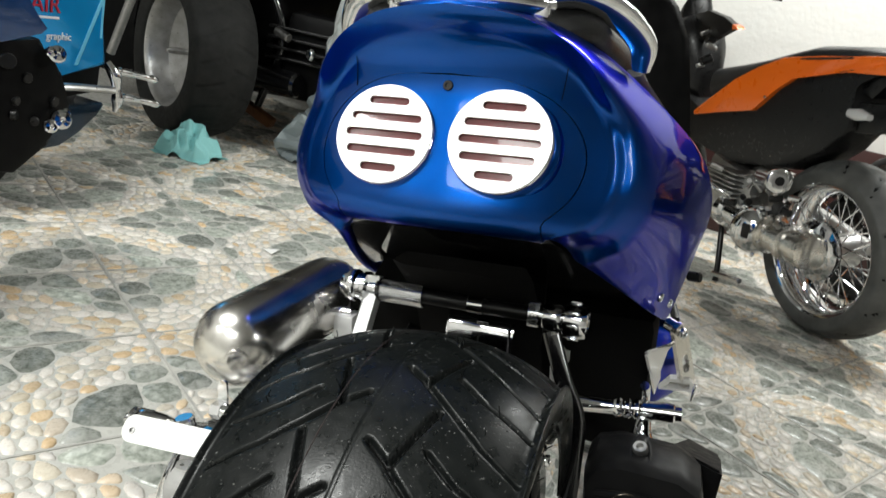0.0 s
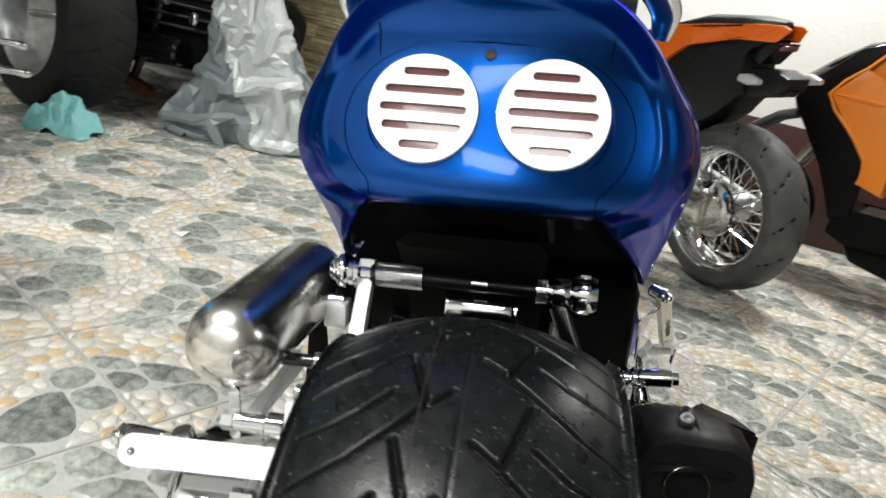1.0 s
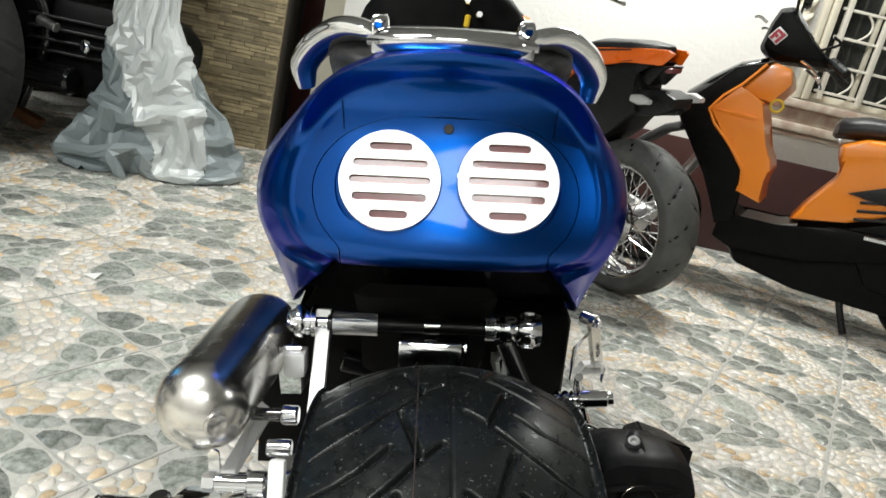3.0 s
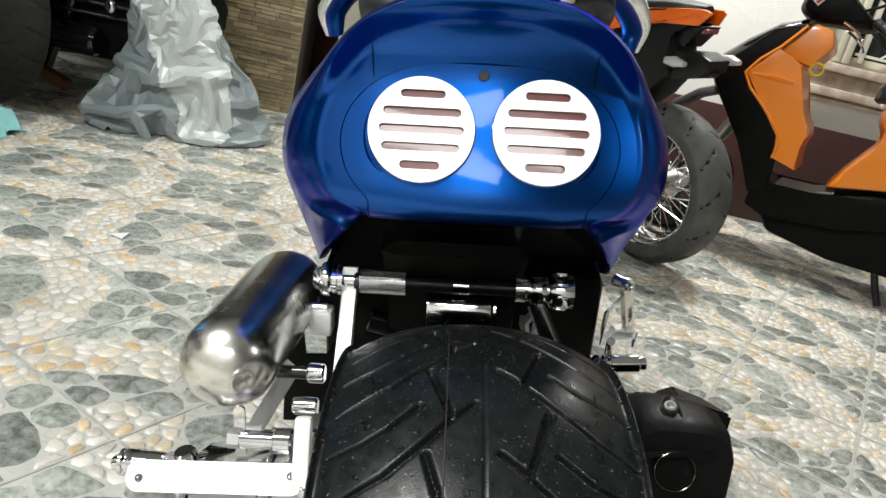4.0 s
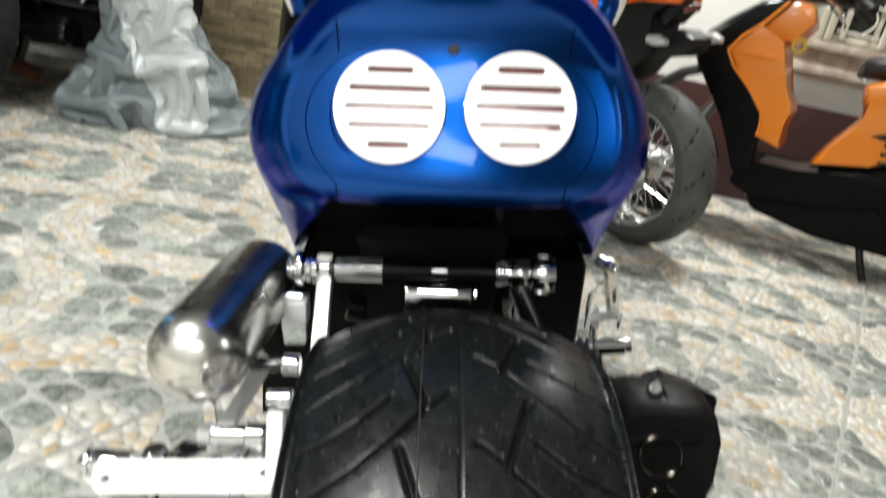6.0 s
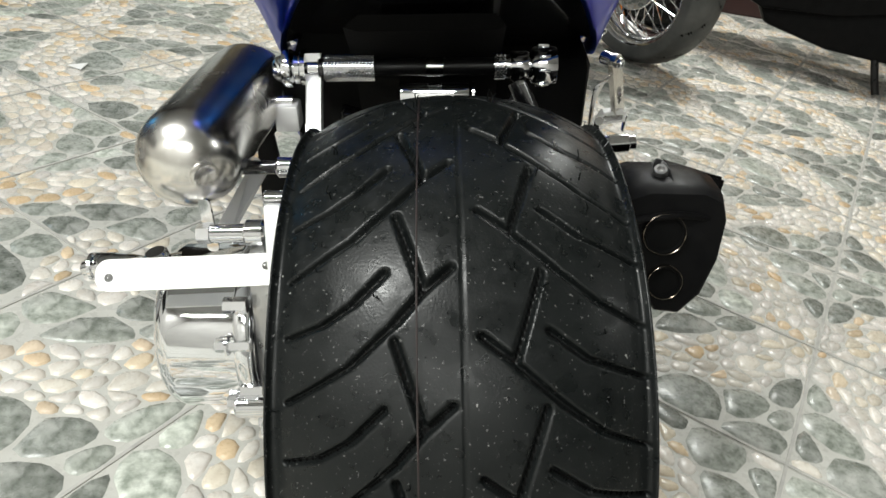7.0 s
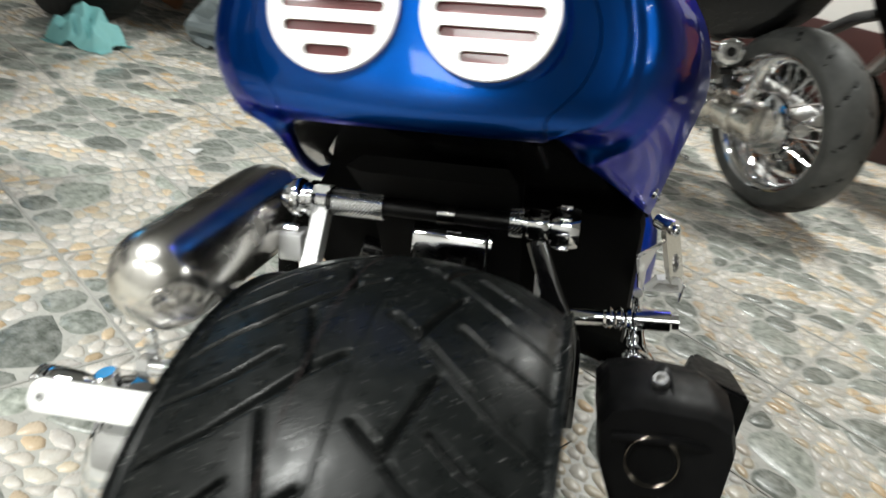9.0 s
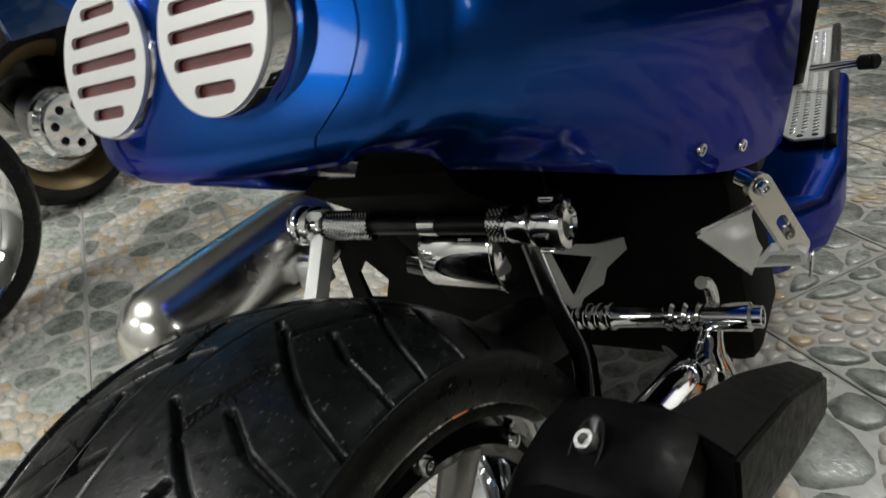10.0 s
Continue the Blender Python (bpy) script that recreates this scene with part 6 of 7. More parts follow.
for s in (-1, 1):
    part("fork_leg", cy(B(), (s * 0.075, 0.18, 0.26), (s * 0.075, 0.02, 0.6), 0.02, seg=12), CASTALU, osc)
keys = part("key_ring", tube(B(), [(-0.2, -0.215 + 0.024 * math.cos(q), 0.835 + 0.024 * math.sin(q)) for q in [2 * math.pi * i / 20 for i in range(21)]], 0.005, 8), YELLOW, osc, "yellow ring hanging from the ignition")

# ---------- cyan machine beside the blue one ----------
cy3 = thing("cyan_scooter", "cyan scooter with red lettering, chrome pegs and gold wheel", "scooter", pose(-1.62, 0.72, 0))
road_wheel(cy3, (0, 0, 0.24), (1, 0, 0), 0.24, 0.06, 0.185, OLDRUBBER, GOLD, 0, 0.075, 14, "rear_wheel")
part("hub_disc", plate(B(), ring2d(0.078, 40), [ring2d(0.012, 10, 0.05 * math.cos(a), 0.05 * math.sin(a)) for a in [2 * math.pi * i / 7 for i in range(7)]], 0.012, Matrix.Translation((0.075, 0, 0.22)) @ Matrix.Rotation(radians(90), 4, "Y")), CHROME, cy3, "pierced chrome cover disc", 30)
part("hub_drum", lathe(B(), [(0.06, -0.04), (0.09, -0.03), (0.095, 0.0), (0.085, 0.012), (0.06, 0.014)], Matrix.Translation((0.065, 0, 0.22)) @ Matrix.Rotation(radians(90), 4, "Y"), 36), CHROME, cy3)
cyb = new("body")
cyb.parent = cy3
cyb.location = (-0.16, -0.14, 0.03)
part("black_side", prism(B(), [(0.05, 0.3), (0.0, 0.5), (0.5, 0.42), (0.7, 0.34), (0.6, 0.12), (0.25, 0.1), (0.1, 0.16)], -0.12, 0.1, 0.02), GLOSSBLACK, cyb, "black engine and frame mass")
part("cyan_panel", prism(B(), [(0.3, 0.36), (0.33, 0.75), (0.1, 0.95), (0.64, 0.95), (0.686, 0.536), (0.715, 0.338), (0.545, 0.306), (0.5, 0.3)], -0.16, 0.14, 0.012), CYAN, cyb, "cyan side panel with lettering", 40)
part("lower_mass", prism(B(), [(0.42, 0.22), (0.44, 0.34), (0.71, 0.36), (0.7, 0.25)], -0.1, 0.128, 0.01), MATBLACK, cyb, "black frame under the cyan panel")
for y0, z0, y1, z1, w in ((0.588, 0.337, 0.676, 0.534, 0.013), (0.682, 0.42, 0.684, 0.536, 0.008)):
    part("panel_stripe", prism(B(), [(y0, z0), (y1, z1), (y1 + w, z1), (y0 + w, z0)], 0.1395, 0.1415, 0.0003), PALECYAN, cyb, "pale cyan stripe")
part("blue_tail", prism(B(), [(-0.3, 0.46), (-0.32, 0.62), (0.1, 0.75), (0.3, 0.72), (0.28, 0.5), (0.1, 0.44)], -0.14, 0.13, 0.025), mat("deep_blue_paint", (0.01, 0.1, 0.3), 0.25, 0.3, 0.6, 0.04, 10, 0.3), cyb, "deep blue tail fairing", 40)
part("belly_fairing", prism(B(), [(0.45, 0.09), (0.44, 0.2), (0.585, 0.212), (0.7, 0.222), (0.708, 0.212), (0.677, 0.181), (0.613, 0.131), (0.539, 0.095)], -0.1, 0.15, 0.012), mat("dark_blue_paint", (0.002, 0.02, 0.045), 0.25, 0.2, 0.3, 0.04, 10, 0.3), cyb, "dark blue belly fairing")
for w, size, z, y, mt in (("AIR", 0.066, 0.504, 0.478, REDMARK), ("graphic", 0.03, 0.418, 0.527, WHITEMARK)):
    me = text_mesh(w, size, 0.0015)
    me.materials.append(mt)
    ob = new("lettering", me)
    ob.parent = cyb
    ob.matrix_basis = pose(0.142, y, z, 90, 0, 90)
part("text_bar", bx(B(), (0.142, 0.479, 0.47), (0.003, 0.09, 0.006), (0, 0, 0), 0), WHITEMARK, cyb)
for y, z in ((0.682, 0.338), (0.702, 0.256)):
    part("chrome_peg", lathe(B(), [(0, -0.012), (0.009, -0.012), (0.009, 0), (0.013, 0.004), (0.013, 0.05), (0.0105, 0.056), (0.01, 0.135), (0.013, 0.14), (0.012, 0.155), (0.004, 0.172), (0, 0.172)], Matrix.Translation((0.22, y, z)) @ Vector((0.05, 1, -0.17)).to_track_quat("Z", "Y").to_matrix().to_4x4(), 16), CHROME, cyb, "turned chrome foot peg")
part("peg_clamp", tube(B(), [(0.2, 0.652, 0.36), (0.22, 0.666, 0.325), (0.22, 0.676, 0.29), (0.22, 0.684, 0.25), (0.215, 0.684, 0.21)], [0.014, 0.02, 0.014, 0.019, 0.008], 12, 4), CHROME, cyb)
part("peg_bar", tube(B(), [(0.2, 0.4, 0.29), (0.215, 0.51, 0.291), (0.22, 0.66, 0.279)], 0.016, 12, 4, 0.7), CASTALU, cyb)
for p, r in (((0.315, 0.349, 0.404), 0.022), ((0.318, 0.33, 0.41), 0.014), ((0.318, 0.368, 0.232), 0.026), ((0.315, 0.34, 0.215), 0.018), ((0.31, 0.392, 0.245), 0.014)):
    part("chrome_knob", lathe(B(), [(0, 0), (r * 0.6, 0), (r, r * 0.3), (r, r * 0.9), (r * 0.75, r * 1.2), (r * 0.3, r * 1.25), (0, r)], Matrix.Translation(p) @ Vector((1, -0.5, 0.2)).to_track_quat("Z", "Y").to_matrix().to_4x4(), 16), CHROME, cyb)
part("engine_mass", prism(B(), [(0.2, 0.43), (0.318, 0.44), (0.35, 0.38), (0.39, 0.353), (0.425, 0.26), (0.38, 0.2), (0.354, 0.155), (0.251, 0.089), (0.2, 0.1)], 0.16, 0.3, 0.012), MATBLACK, cyb, "black engine side beside the wheel")
for k in range(6):
    rg = random.Random(300 + k)
    p = Vector((0.296, rg.uniform(0.22, 0.37), rg.uniform(0.14, 0.39)))
    part("engine_fitting", cy(B(), p, p + Vector((0.012, rg.uniform(-0.01, 0.01), 0)), rg.uniform(0.008, 0.02), seg=14, bev=0.002), BLACK, cyb)
part("side_fairing", prism(B(), [(0.05, 0.43), (0.03, 0.62), (0.24, 0.62), (0.272, 0.53), (0.295, 0.498), (0.328, 0.466), (0.31, 0.452), (0.2, 0.428)], 0.29, 0.31, 0.006), mat("navy_paint", (0.008, 0.05, 0.18), 0.22, 0.3, 0.7, 0.04, 10, 0.3), cyb, "navy blue side fairing", 40)

# wheel with a polished rim standing nearer
sw = thing("silver_wheel_scooter", "dark scooter tail with a polished silver wheel", "scooter", pose(-1.23, 0.16, 0))
road_wheel(sw, (0, 0, 0.26), (1, 0, 0), 0.26, 0.065, 0.195, RUBBER, CHROME, 0, 0.05, 14, "wheel")
part("wheel_dish", lathe(B(), [(0.05, 0.0), (0.1, 0.006), (0.15, 0.02), (0.178, 0.035)], Matrix.Translation((0.005, 0, 0.26)) @ Matrix.Rotation(radians(90), 4, "Y"), 48), ALU, sw)
part("dark_tail", prism(B(), [(-0.5, 0.5), (-0.5, 0.75), (0.2, 0.8), (0.3, 0.55), (0.0, 0.53)], -0.12, 0.1, 0.03), GLOSSBLACK, sw, "glossy black tail")
part("swing_arm", bx(B(), (-0.1, -0.2, 0.27), (0.05, 0.5, 0.06), (0, 0, 0), 0.012), MATBLACK, sw)

# fat bare wheel machine and the covered dark motorcycle
fat = thing("custom_motorcycle", "dark custom motorcycle with a very fat rear wheel", "motorcycle", pose(-1.93, 2.1, 0))
road_wheel(fat, (0, 0, 0.36), (-0.48, -0.88, 0), 0.36, 0.135, 0.235, OLDRUBBER, CASTALU, 0, 0.015, 22, "rear_wheel")
part("wheel_dish", lathe(B(), [(0.0, -0.02), (0.06, -0.015), (0.15, 0.0), (0.215, 0.03), (0.226, 0.09)], Matrix.Translation((0, 0, 0.36)) @ Vector((-0.48, -0.88, 0)).to_track_quat("Z", "Y").to_matrix().to_4x4(), 56), CASTALU, fat, "dull deep-dish wheel")
part("frame_side", prism(B(), [(0.2, 0.14), (0.15, 0.4), (0.2, 0.75), (0.6, 0.8), (0.7, 0.3), (0.5, 0.1)], -0.75, -0.45, 0.02), MATBLACK, fat, "black frame and engine side")
part("strut", tube(B(), [(-0.35, -0.35, 0.25), (-0.18, -0.3, 0.6), (-0.05, -0.2, 0.95)], 0.012, 10, 3), BLACK, fat)
part("strut", tube(B(), [(-0.25, -0.2, 0.3), (-0.1, -0.2, 0.7), (0.0, -0.1, 1.0)], 0.018, 10, 3), CASTALU, fat)
part("mudguard", body_loft([(-0.3, 0.15, 0.76, 0.82), (0.0, 0.18, 0.78, 0.86), (0.4, 0.18, 0.72, 0.86), (0.7, 0.14, 0.6, 0.8)]), GLOSSBLACK, fat, "black mudguard", 60)
part("frame_mass", body_loft([(0.35, 0.2, 0.2, 0.7), (0.8, 0.25, 0.15, 0.8), (1.2, 0.2, 0.2, 0.75)]), MATBLACK, fat, "dark frame and engine", 60)

dk = thing("covered_motorcycle", "dark motorcycle engine under a grey cover", "motorcycle", pose(-1.5, 2.7, 0))
part("engine", bx(B(), (-0.05, 0.0, 0.42), (0.42, 0.45, 0.4), (0, 0, 15), 0.04), MATBLACK, dk, "black engine mass")
part("silencer", cy(B(), (-0.38, -0.28, 0.3), (-0.06, -0.32, 0.3), 0.06, seg=28, bev=0.012), GLOSSBLACK, dk, "black cylinder silencer")
for k in range(4):
    part("engine_fin", bx(B(), (-0.1, -0.2, 0.4 + 0.045 * k), (0.36, 0.16, 0.012), (0, 0, 15), 0.003), BLACK, dk)
part("frame_tube", tube(B(), [(-0.4, -0.3, 0.85), (-0.2, -0.28, 0.5), (-0.3, -0.25, 0.15)], 0.02, 12, 5), GLOSSBLACK, dk)
part("fitting", ball(B(), (-0.02, -0.33, 0.45), 0.022, 16, (1, 0.6, 1.3)), CHROME, dk)
part("fitting", cy(B(), (-0.2, -0.34, 0.52), (-0.12, -0.36, 0.5), 0.02, seg=12, bev=0.003), CASTALU, dk)
part("stand_shoe", bx(B(), (-0.32, -0.2, 0.1), (0.18, 0.06, 0.05), (0, 20, 0), 0.01), RUST, dk, "rusty brown bracket")
part("tank", body_loft([(-0.2, 0.14, 0.75, 0.95), (0.1, 0.2, 0.75, 1.08), (0.4, 0.16, 0.75, 1.0)]), GLOSSBLACK, dk, "black tank", 60)
road_wheel(dk, (0.0, 0.5, 0.3), (0.9, -0.3, 0), 0.3, 0.08, 0.2, RUBBER, BLACK, 5, 0.05, 14, "wheel")

# grey cover bundled over it: a sheet with slack in it, let sag round the hull of what lies below
HULL_Z = [0.0, 0.07, 0.2, 0.3, 0.4, 0.65, 0.85, 1.0]
HULL_L = [-0.33, -0.34, -0.32, -0.27, -0.23, -0.23, -0.19, -0.14]
HULL_R = [0.27, 0.29, 0.28, 0.21, 0.14, 0.01, 0.0, -0.02]
HULL_F = [0.15, 0.15, 0.14, 0.13, 0.12, 0.1, 0.08, 0.06]


def hull(z):
    lo, hi = np.interp(z, HULL_Z, HULL_L), np.interp(z, HULL_Z, HULL_R)
    return (lo + hi) / 2, (hi - lo) / 2, np.interp(z, HULL_Z, HULL_F)


def drape(nu, nv, slack_u, slack_v, steps, seed, sides=(-2.3, 2.3), shear=0.0, ends=(0.96, 0.01), out=0.9, bend=0.16, span=3, ripple=0.0):
    """A sheet round the hull, in its own (across, front, up) metres, with more cloth than the hull needs."""
    rg = np.random.RandomState(seed)
    z = np.linspace(ends[0], ends[1], nv)[:, None] + np.zeros((1, nu))
    th = np.linspace(sides[0], sides[1], nu)[None, :] + shear * np.linspace(0, 1, nv)[:, None]
    mid, hw, dep = hull(z)
    hw, dep = hw * out / 0.9, dep * out / 0.9
    lean = 0.1 * np.clip(-np.sin(th), 0, 1) * np.clip(1 - z / 0.35, 0, 1)
    H = np.stack([mid + hw * np.sin(th), dep * np.cos(th) + lean, z], -1)
    along = np.cumsum(np.hypot(*np.moveaxis(np.diff(H[..., :2], axis=1, prepend=H[:, :1, :2]), -1, 0)), 1) * 0.9 + z * 0.35
    fold = np.abs((along / 0.1 + 0.5 * np.sin(along * 13 + seed)) % 2 - 1) - 0.5
    twist = (fold * ripple)[..., None] * np.stack([np.sin(th), np.cos(th), 0 * th], -1)
    coarse = rg.normal(0, 1, (nv // 6 + 3, nu // 6 + 3, 3))
    jj, ii = np.arange(nv) / 6.0, np.arange(nu) / 6.0
    j0, i0 = jj.astype(int), ii.astype(int)
    fj, fi = (jj - j0)[:, None, None], (ii - i0)[None, :, None]
    bumps = (coarse[j0][:, i0] * (1 - fj) + coarse[j0 + 1][:, i0] * fj) * (1 - fi) + (coarse[j0][:, i0 + 1] * (1 - fj) + coarse[j0 + 1][:, i0 + 1] * fj) * fi
    P = H + twist + bumps * 0.017 + rg.normal(0, 0.003, H.shape)
    Q, top = P.copy(), P[0].copy()
    links = []
    for di, dj, k in ((1, 0, 1.0), (0, 1, 1.0), (1, 1, 0.6), (1, -1, 0.6), (span, 0, bend), (0, span, bend), (span, span, bend), (span, -span, bend)):
        axis, hop = (1, di) if di else (0, dj)
        for phase in range(2):
            idx = np.arange(P.shape[axis] - hop)
            idx = idx[(idx // hop) % 2 == phase]
            if axis == 1:
                ja = np.arange(max(0, -dj), nv - max(0, dj))
                A, C = np.ix_(ja, idx), np.ix_(ja + dj, idx + di)
            else:
                A, C = np.ix_(idx, np.arange(nu)), np.ix_(idx + dj, np.arange(nu))
            d = H[C] - H[A]
            flat = np.sqrt((d[..., 0] ** 2 + d[..., 1] ** 2))
            links.append((A, C, np.sqrt((flat * slack_u) ** 2 + (d[..., 2] * slack_v) ** 2)[..., None] + 1e-6, k, hop > 1))
    for step in range(steps):
        v = (P - Q) * 0.93
        Q = P.copy()
        P = P + v
        P[..., 2] -= 9.8 * 0.006 ** 2
        P += (H - P) * 0.004
        for it in range(6):
            for A, C, rest, k, far in links:
                d = P[C] - P[A]
                ln = np.sqrt((d * d).sum(-1, keepdims=True)) + 1e-9
                gap = ln - rest
                if far:
                    gap = np.minimum(gap + 0.1 * rest, 0)
                c = d / ln * gap * (0.5 * k)
                P[A] += c
                P[C] -= c
            P[0] = top
        mid, hw, dep = hull(P[..., 2])
        q = np.sqrt(((P[..., 0] - mid) / hw) ** 2 + (P[..., 1] / dep) ** 2) + 1e-6
        grow = np.where(q < out, out / q, 1.0)
        P[..., 0], P[..., 1] = mid + (P[..., 0] - mid) * grow, P[..., 1] * grow
        low = P[..., 2] < 0.004
        P[..., 2] = np.maximum(P[..., 2], 0.004)
        Q[low] = P[low]
    return P


def finer(P):
    """Doubles a grid of points along a smooth curve."""
    for _ in range(2):
        E = np.concatenate([2 * P[:1] - P[1:2], P, 2 * P[-1:] - P[-2:-1]])
        mid = (9 * (E[1:-2] + E[2:-1]) - E[:-3] - E[3:]) / 16
        out = np.zeros((len(P) * 2 - 1,) + P.shape[1:])
        out[0::2], out[1::2] = P, mid
        P = out.transpose(1, 0, 2)
    return P


cover = thing("motorcycle_cover", "crumpled silver grey tarpaulin bundled in folds down to the floor", "cover")
sheet = drape(120, 92, 1.4, 1.22, 85, 4, bend=0.24)
# the stiff sheet keeps its large folds
sheet[1:-1, 1:-1] = 0.5 * sheet[1:-1, 1:-1] + 0.125 * (sheet[:-2, 1:-1] + sheet[2:, 1:-1] + sheet[1:-1, :-2] + sheet[1:-1, 2:])
sheet = finer(sheet)
sheet = np.stack([-1.2 + sheet[..., 0] * 0.94 + sheet[..., 1] * 0.33, 2.43 + sheet[..., 0] * 0.33 - sheet[..., 1] * 0.94, sheet[..., 2]], -1)
nv_, nu_ = sheet.shape[:2]
k = np.arange(nv_ * nu_).reshape(nv_, nu_)
quads = np.stack([k[:-1, :-1], k[:-1, 1:], k[1:, 1:], k[1:, :-1]], -1)
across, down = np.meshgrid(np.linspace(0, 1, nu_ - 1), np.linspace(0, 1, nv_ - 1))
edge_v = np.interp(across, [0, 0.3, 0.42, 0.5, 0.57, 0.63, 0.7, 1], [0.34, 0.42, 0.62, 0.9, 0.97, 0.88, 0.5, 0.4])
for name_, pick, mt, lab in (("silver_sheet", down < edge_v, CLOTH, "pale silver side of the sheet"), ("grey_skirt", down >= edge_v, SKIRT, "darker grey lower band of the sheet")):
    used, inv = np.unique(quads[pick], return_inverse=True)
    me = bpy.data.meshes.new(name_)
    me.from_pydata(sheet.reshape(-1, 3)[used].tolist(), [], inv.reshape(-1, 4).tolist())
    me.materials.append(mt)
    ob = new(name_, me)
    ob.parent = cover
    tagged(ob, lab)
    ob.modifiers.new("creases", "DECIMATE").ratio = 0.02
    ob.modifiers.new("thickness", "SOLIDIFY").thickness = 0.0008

# turquoise rag on the floor
RAGX, RAGY = -1.69, 1.83
bm = B()
n = 60
grid = []
for i in range(n):
    row = []
    for j in range(n):
        u, v = i / (n - 1) * 2 - 1, j / (n - 1) * 2 - 1
        d = max(0.0, 1 - (u * u * 0.9 + v * v * 0.9))
        h = 0.15 * d ** 0.8 * (0.55 + 0.7 * (0.5 - abs(noise.noise(Vector((u * 2.2 + 1, v * 2.2, 0.3)))))) + 0.022 * abs(noise.noise(Vector((u * 3.2, v * 3.2, 2)))) * min(1, d * 4) + 0.004 * noise.noise(Vector((u * 9, v * 9, 5))) * min(1, d * 5)
        x = u * 0.125 * (1 + 0.3 * noise.noise(Vector((u, v, 1)))) + 0.03 * noise.noise(Vector((v * 3, u, 4)))
        y = v * 0.1 * (1 + 0.3 * noise.noise(Vector((u, v, 8)))) + 0.03 * noise.noise(Vector((v, u * 3, 6)))
        row.append(bm.verts.new((RAGX + x * 0.95, RAGY + y * 1.0, max(0.003, h + 0.003))))
    grid.append(row)
for p, q in zip(grid, grid[1:]):
    for j in range(n - 1):
        bm.faces.new([p[j], p[j + 1], q[j + 1], q[j]])
solid("rag", bm, RAG, "crumpled turquoise cleaning rag on the tile floor", "rag", sharp=80)
solid("paper_scrap", plate(B(), [(0, 0), (0.045, 0.012), (0.03, -0.03)], [], 0.002, pose(-0.92, 1.165, 0.0035, 2, -3, 20)), PAPER, "small torn white paper scrap on the floor", "paper scrap")
# ---------- pebble relief of the floor ----------
def clip(poly, nx, ny, d):
    """Keeps the part of a polygon where nx x + ny y <= d."""
    out = []
    for i, a in enumerate(poly):
        b = poly[(i + 1) % len(poly)]
        da, db = nx * a[0] + ny * a[1] - d, nx * b[0] + ny * b[1] - d
        if da <= 0:
            out.append(a)
        if (da < 0 < db) or (db < 0 < da):
            t = da / (da - db)
            out.append((a[0] + (b[0] - a[0]) * t, a[1] + (b[1] - a[1]) * t))
    return out


def tile_design(seed):
    """Pebbles of one tile: an arc of large flat grey stones between bands of small cream ones; outlines in metres about the tile's middle."""
    rg = random.Random(seed)
    h = TILE / 2 - 0.004
    sites = []
    tries = 0
    cxy = (-h - 0.03 + rg.uniform(-0.02, 0.02), -h - 0.02)
    while tries < 9000:
        tries += 1
        x, y = rg.uniform(-h, h), rg.uniform(-h, h)
        r = math.hypot(x - cxy[0], y - cxy[1])
        band = (r - 0.05) % 0.235
        big = 0.075 < band < 0.19
        w = rg.uniform(0.024, 0.05) if big else rg.uniform(0.0085, 0.0155)
        ang = math.atan2(y - cxy[1], x - cxy[0]) + math.pi / 2 + rg.uniform(-0.5, 0.5)
        ok = True
        for sx, sy, sw, sa, sb in sites:
            dx, dy = x - sx, y - sy
            u, v = dx * math.cos(ang) + dy * math.sin(ang), -dx * math.sin(ang) + dy * math.cos(ang)
            if math.hypot(u / 1.45, v) < (w + sw) * 0.93:
                ok = False
                break
        if ok:
            sites.append((x, y, w, ang, big))
    out = []
    for i, (x, y, w, ang, big) in enumerate(sites):
        poly = [(-h, -h), (h, -h), (h, h), (-h, h)]
        for j, (sx, sy, sw, sa, sb) in enumerate(sites):
            dx, dy = sx - x, sy - y
            d = math.hypot(dx, dy)
            if i == j or d > 0.19:
                continue
            # the nearer face leans towards the long side of the stone
            ca, sa_ = math.cos(ang), math.sin(ang)
            u, v = dx * ca + dy * sa_, -dx * sa_ + dy * ca
            k = 1.35 if big or True else 1.0
            nu, nv = u / (k * k), v
            nx, ny = nu * ca - nv * sa_, nu * sa_ + nv * ca
            ln = math.hypot(nx, ny)
            nx, ny = nx / ln, ny / ln
            f = w / (w + sw)
            mx, my = x + dx * f, y + dy * f
            poly = clip(poly, nx, ny, nx * mx + ny * my - (0.0022 if big else 0.0014))
            if len(poly) < 3:
                break
        if len(poly) < 3:
            continue
        for _ in range(2):
            poly = [p for a, b in zip(poly, poly[1:] + poly[:1]) for p in ((a[0] * 0.75 + b[0] * 0.25, a[1] * 0.75 + b[1] * 0.25), (a[0] * 0.25 + b[0] * 0.75, a[1] * 0.25 + b[1] * 0.75))]
        ar = abs(sum(a[0] * b[1] - a[1] * b[0] for a, b in zip(poly, poly[1:] + poly[:1]))) / 2
        if ar < 0.00006:
            continue
        cx, cy_ = sum(p[0] for p in poly) / len(poly), sum(p[1] for p in poly) / len(poly)
        n = 12 if big else 8
        step = len(poly) / n
        loop = [poly[int(q * step)] for q in range(n)]
        out.append((big, cx, cy_, [(px - cx, py - cy_) for px, py in loop], rg.uniform(0.0014, 0.0026) if big else rg.uniform(0.0012, 0.0022)))
    return out


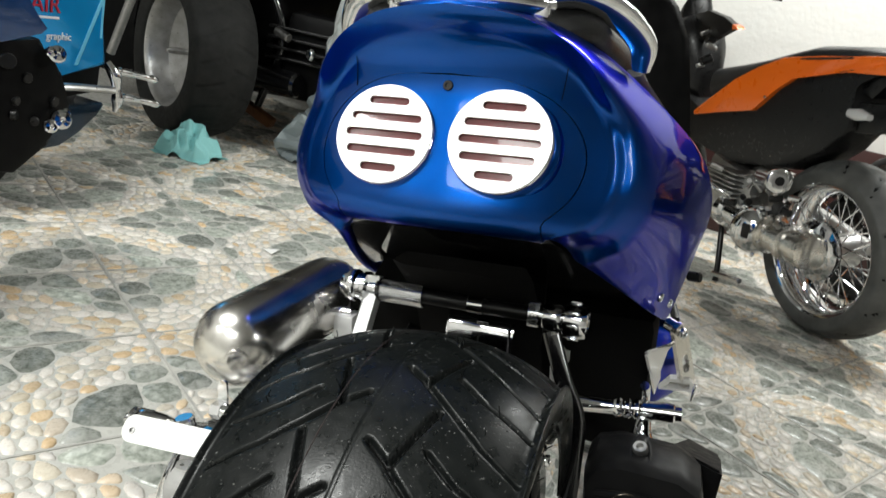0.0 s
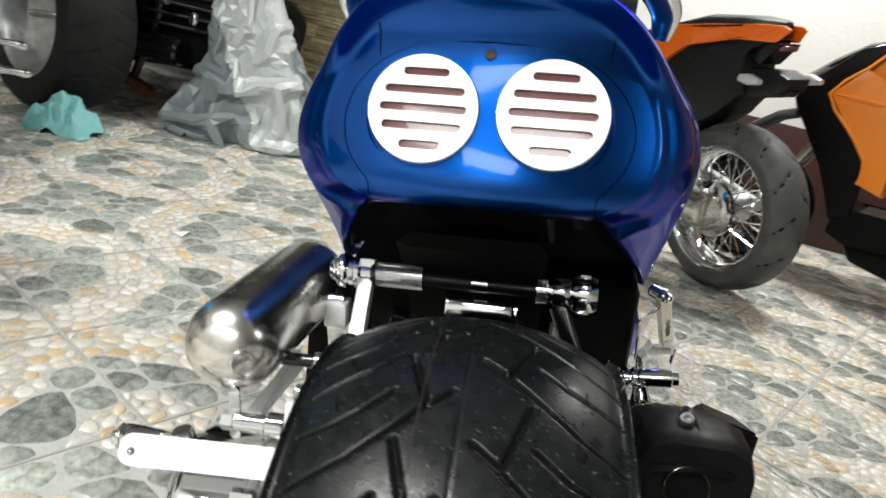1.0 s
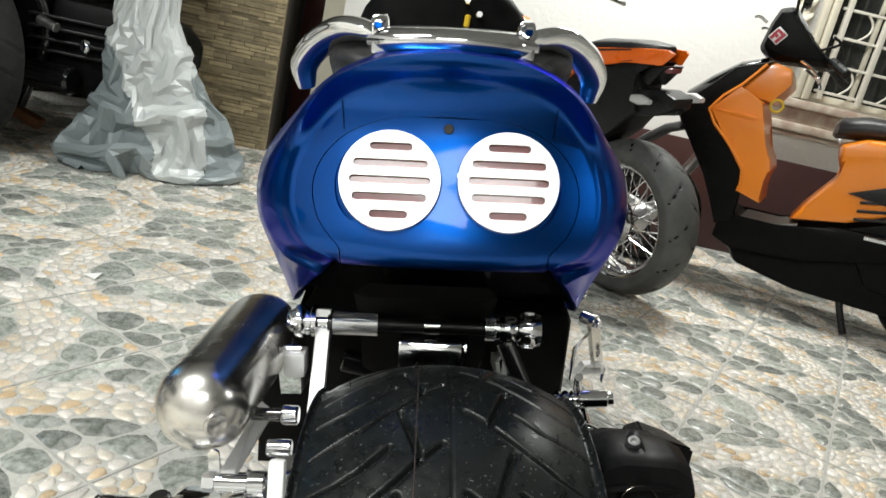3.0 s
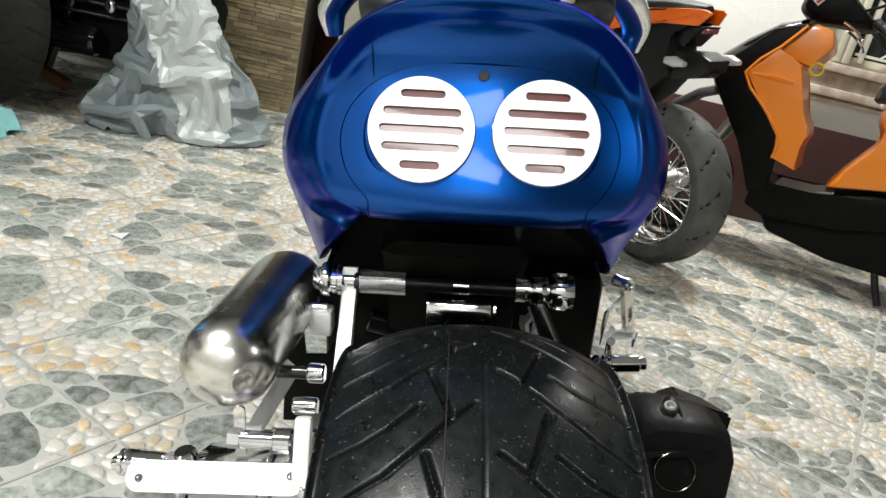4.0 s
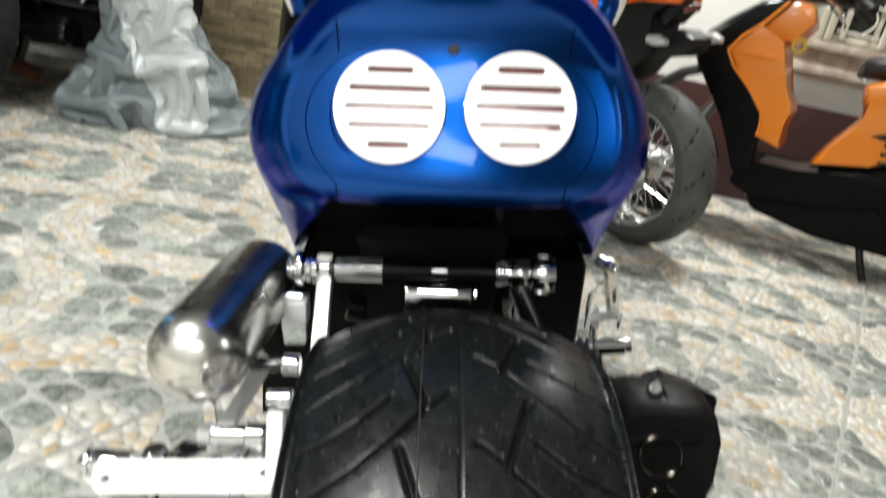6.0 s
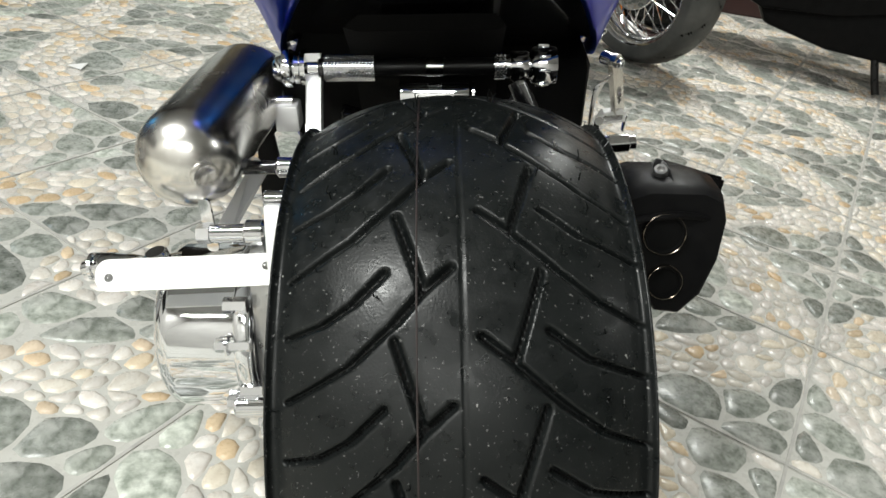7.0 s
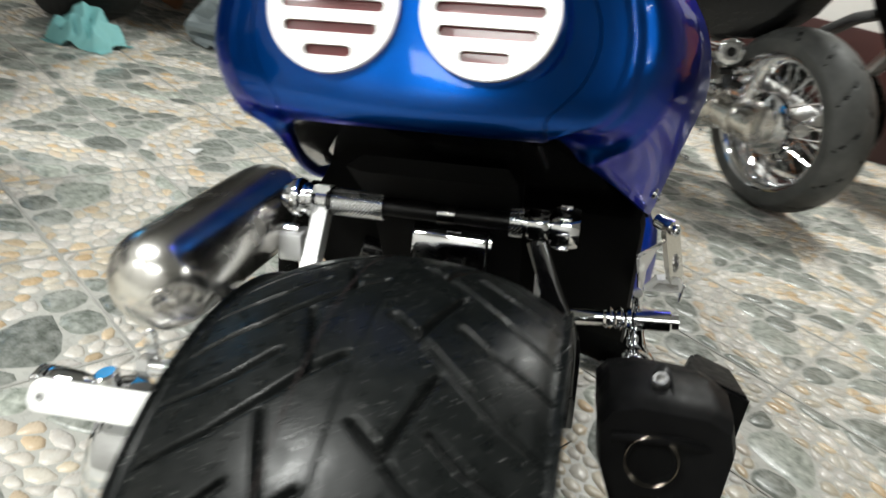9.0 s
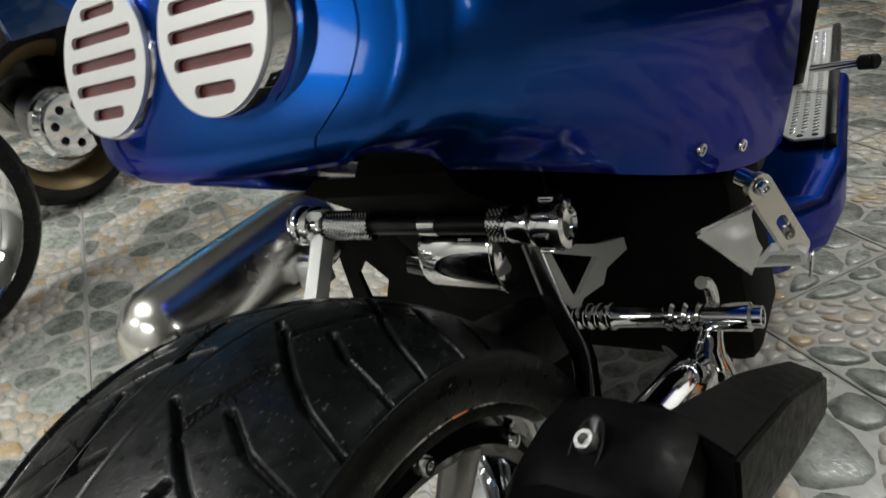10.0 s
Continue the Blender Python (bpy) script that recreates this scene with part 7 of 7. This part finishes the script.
def pebble_geometry(loop, hgt, ox=0.0, oy=0.0, rot=0.0):
    """Vertices and faces of one low dome on the ground."""
    c, s = math.cos(rot), math.sin(rot)
    n = len(loop)
    vs = []
    for k, z in ((1.0, -0.0022), (0.9, hgt * 0.55 - 0.001), (0.62, hgt * 0.9)):
        for x, y in loop:
            x, y = x * k, y * k
            vs.append((ox + x * c - y * s, oy + x * s + y * c, z))
    vs.append((ox, oy, hgt))
    fs = []
    for r in range(2):
        for i in range(n):
            j = (i + 1) % n
            fs.append((r * n + i, r * n + j, (r + 1) * n + j, (r + 1) * n + i))
    for i in range(n):
        fs.append((2 * n + i, 2 * n + (i + 1) % n, 3 * n))
    return vs, fs


GREYSTONE = vary(mat("grey_green_stone", (0.155, 0.17, 0.148), 0.3, noise_scale=60, noise_amt=0.95, second=(0.4, 0.415, 0.385), rough_var=0.12, bump=0.15, bump_scale=260), val=0.25,
                 tint=[(0.0, (1, 1, 1)), (0.6, (1.05, 1.05, 1.03)), (0.82, (1.5, 1.5, 1.47)), (1.0, (1.9, 1.9, 1.85))])
specks(GREYSTONE, 16, (0.55, 0.55, 0.52), 0.5, 0.82)
PEBBLE = vary(mat("cream_pebble", (0.72, 0.69, 0.63), 0.3, noise_scale=60, noise_amt=0.6, second=(0.56, 0.5, 0.42), rough_var=0.1, bump=0.08, bump_scale=260), val=0.18,
              tint=[(0.0, (1.06, 1.06, 1.1)), (0.45, (1, 1, 1)), (0.72, (0.97, 0.92, 0.82)), (0.88, (0.95, 0.74, 0.5)), (1.0, (1.05, 1.03, 1.02))])
designs = [tile_design(3), tile_design(8)]
bundles = {True: ([], []), False: ([], [])}
ORIGIN = Vector((-0.539, 0.382, 0))          # a crossing of tile joints
loose = 0
joints = B()
JOINT = mat("dusty_tile_joint", (0.52, 0.51, 0.48), 0.7, noise_scale=40, noise_amt=0.5, bump=0.2)
for a in range(-16, 17):
    for d1, d2 in ((GU, GV), (GV, GU)):
        p = ORIGIN + d1 * (a * TILE)
        lo, hi = -5.2, 5.2
        q0, q1 = p + d2 * lo, p + d2 * hi
        mid = (q0 + q1) / 2
        ang = math.degrees(math.atan2(d2.y, d2.x))
        bx(joints, (mid.x, mid.y, -0.0015 + (0.0006 if d1 is GU else 0.0)), (hi - lo, 0.0042, 0.003), (0, 0, ang))
for i in range(-13, 14):
    for j in range(-13, 14):
        c = ORIGIN + GU * ((i + 0.5) * TILE) + GV * ((j + 0.5) * TILE)
        if not (-2.6 < c.x < 3.3 and -0.8 < c.y < WY):
            continue
        if c.y > 1.2 + abs(c.x) * 1.6 + 2.4:
            continue
        quarter = {(0, 0): 0, (1, 0): 1, (1, 1): 2, (0, 1): 3}[(i % 2, j % 2)]
        rot = math.atan2(GU.y, GU.x) + quarter * math.pi / 2
        near = (c - Vector((-0.35, 0.45, 0))).length < 0.42 or (c - Vector((0.75, 0.55, 0))).length < 0.3
        for big, x, y, loop, hgt in designs[(i * 7 + j * 3) % 2]:
            ox = c.x + x * math.cos(rot) - y * math.sin(rot)
            oy = c.y + x * math.sin(rot) + y * math.cos(rot)
            if near and loose < 290:
                loose += 1
                key = (id(loop),)
                me = bpy.data.meshes.new("pebble")
                vs, fs = pebble_geometry(loop, hgt)
                me.from_pydata(vs, [], fs)
                me.materials.append(GREYSTONE if big else PEBBLE)
                for f in me.polygons:
                    f.use_smooth = True
                ob = new("stone" if big else "pebble", me)
                ob.matrix_basis = pose(ox, oy, 0, 0, 0, math.degrees(rot))
                ob.parent = floor
                continue
            V, F = bundles[big]
            k = len(V)
            vs, fs = pebble_geometry(loop, hgt, ox, oy, rot)
            V += vs
            F += [tuple(q + k for q in f) for f in fs]
for big, (V, F) in bundles.items():
    me = bpy.data.meshes.new("pebbles")
    me.from_pydata(V, [], F)
    me.materials.append(GREYSTONE if big else PEBBLE)
    for f in me.polygons:
        f.use_smooth = True
    ob = new("grey_stones" if big else "cream_pebbles", me)
    ob.parent = floor
    tagged(ob, kind="stuff")
part("tile_joints", joints, JOINT, floor, "straight dusty joints between the floor tiles")
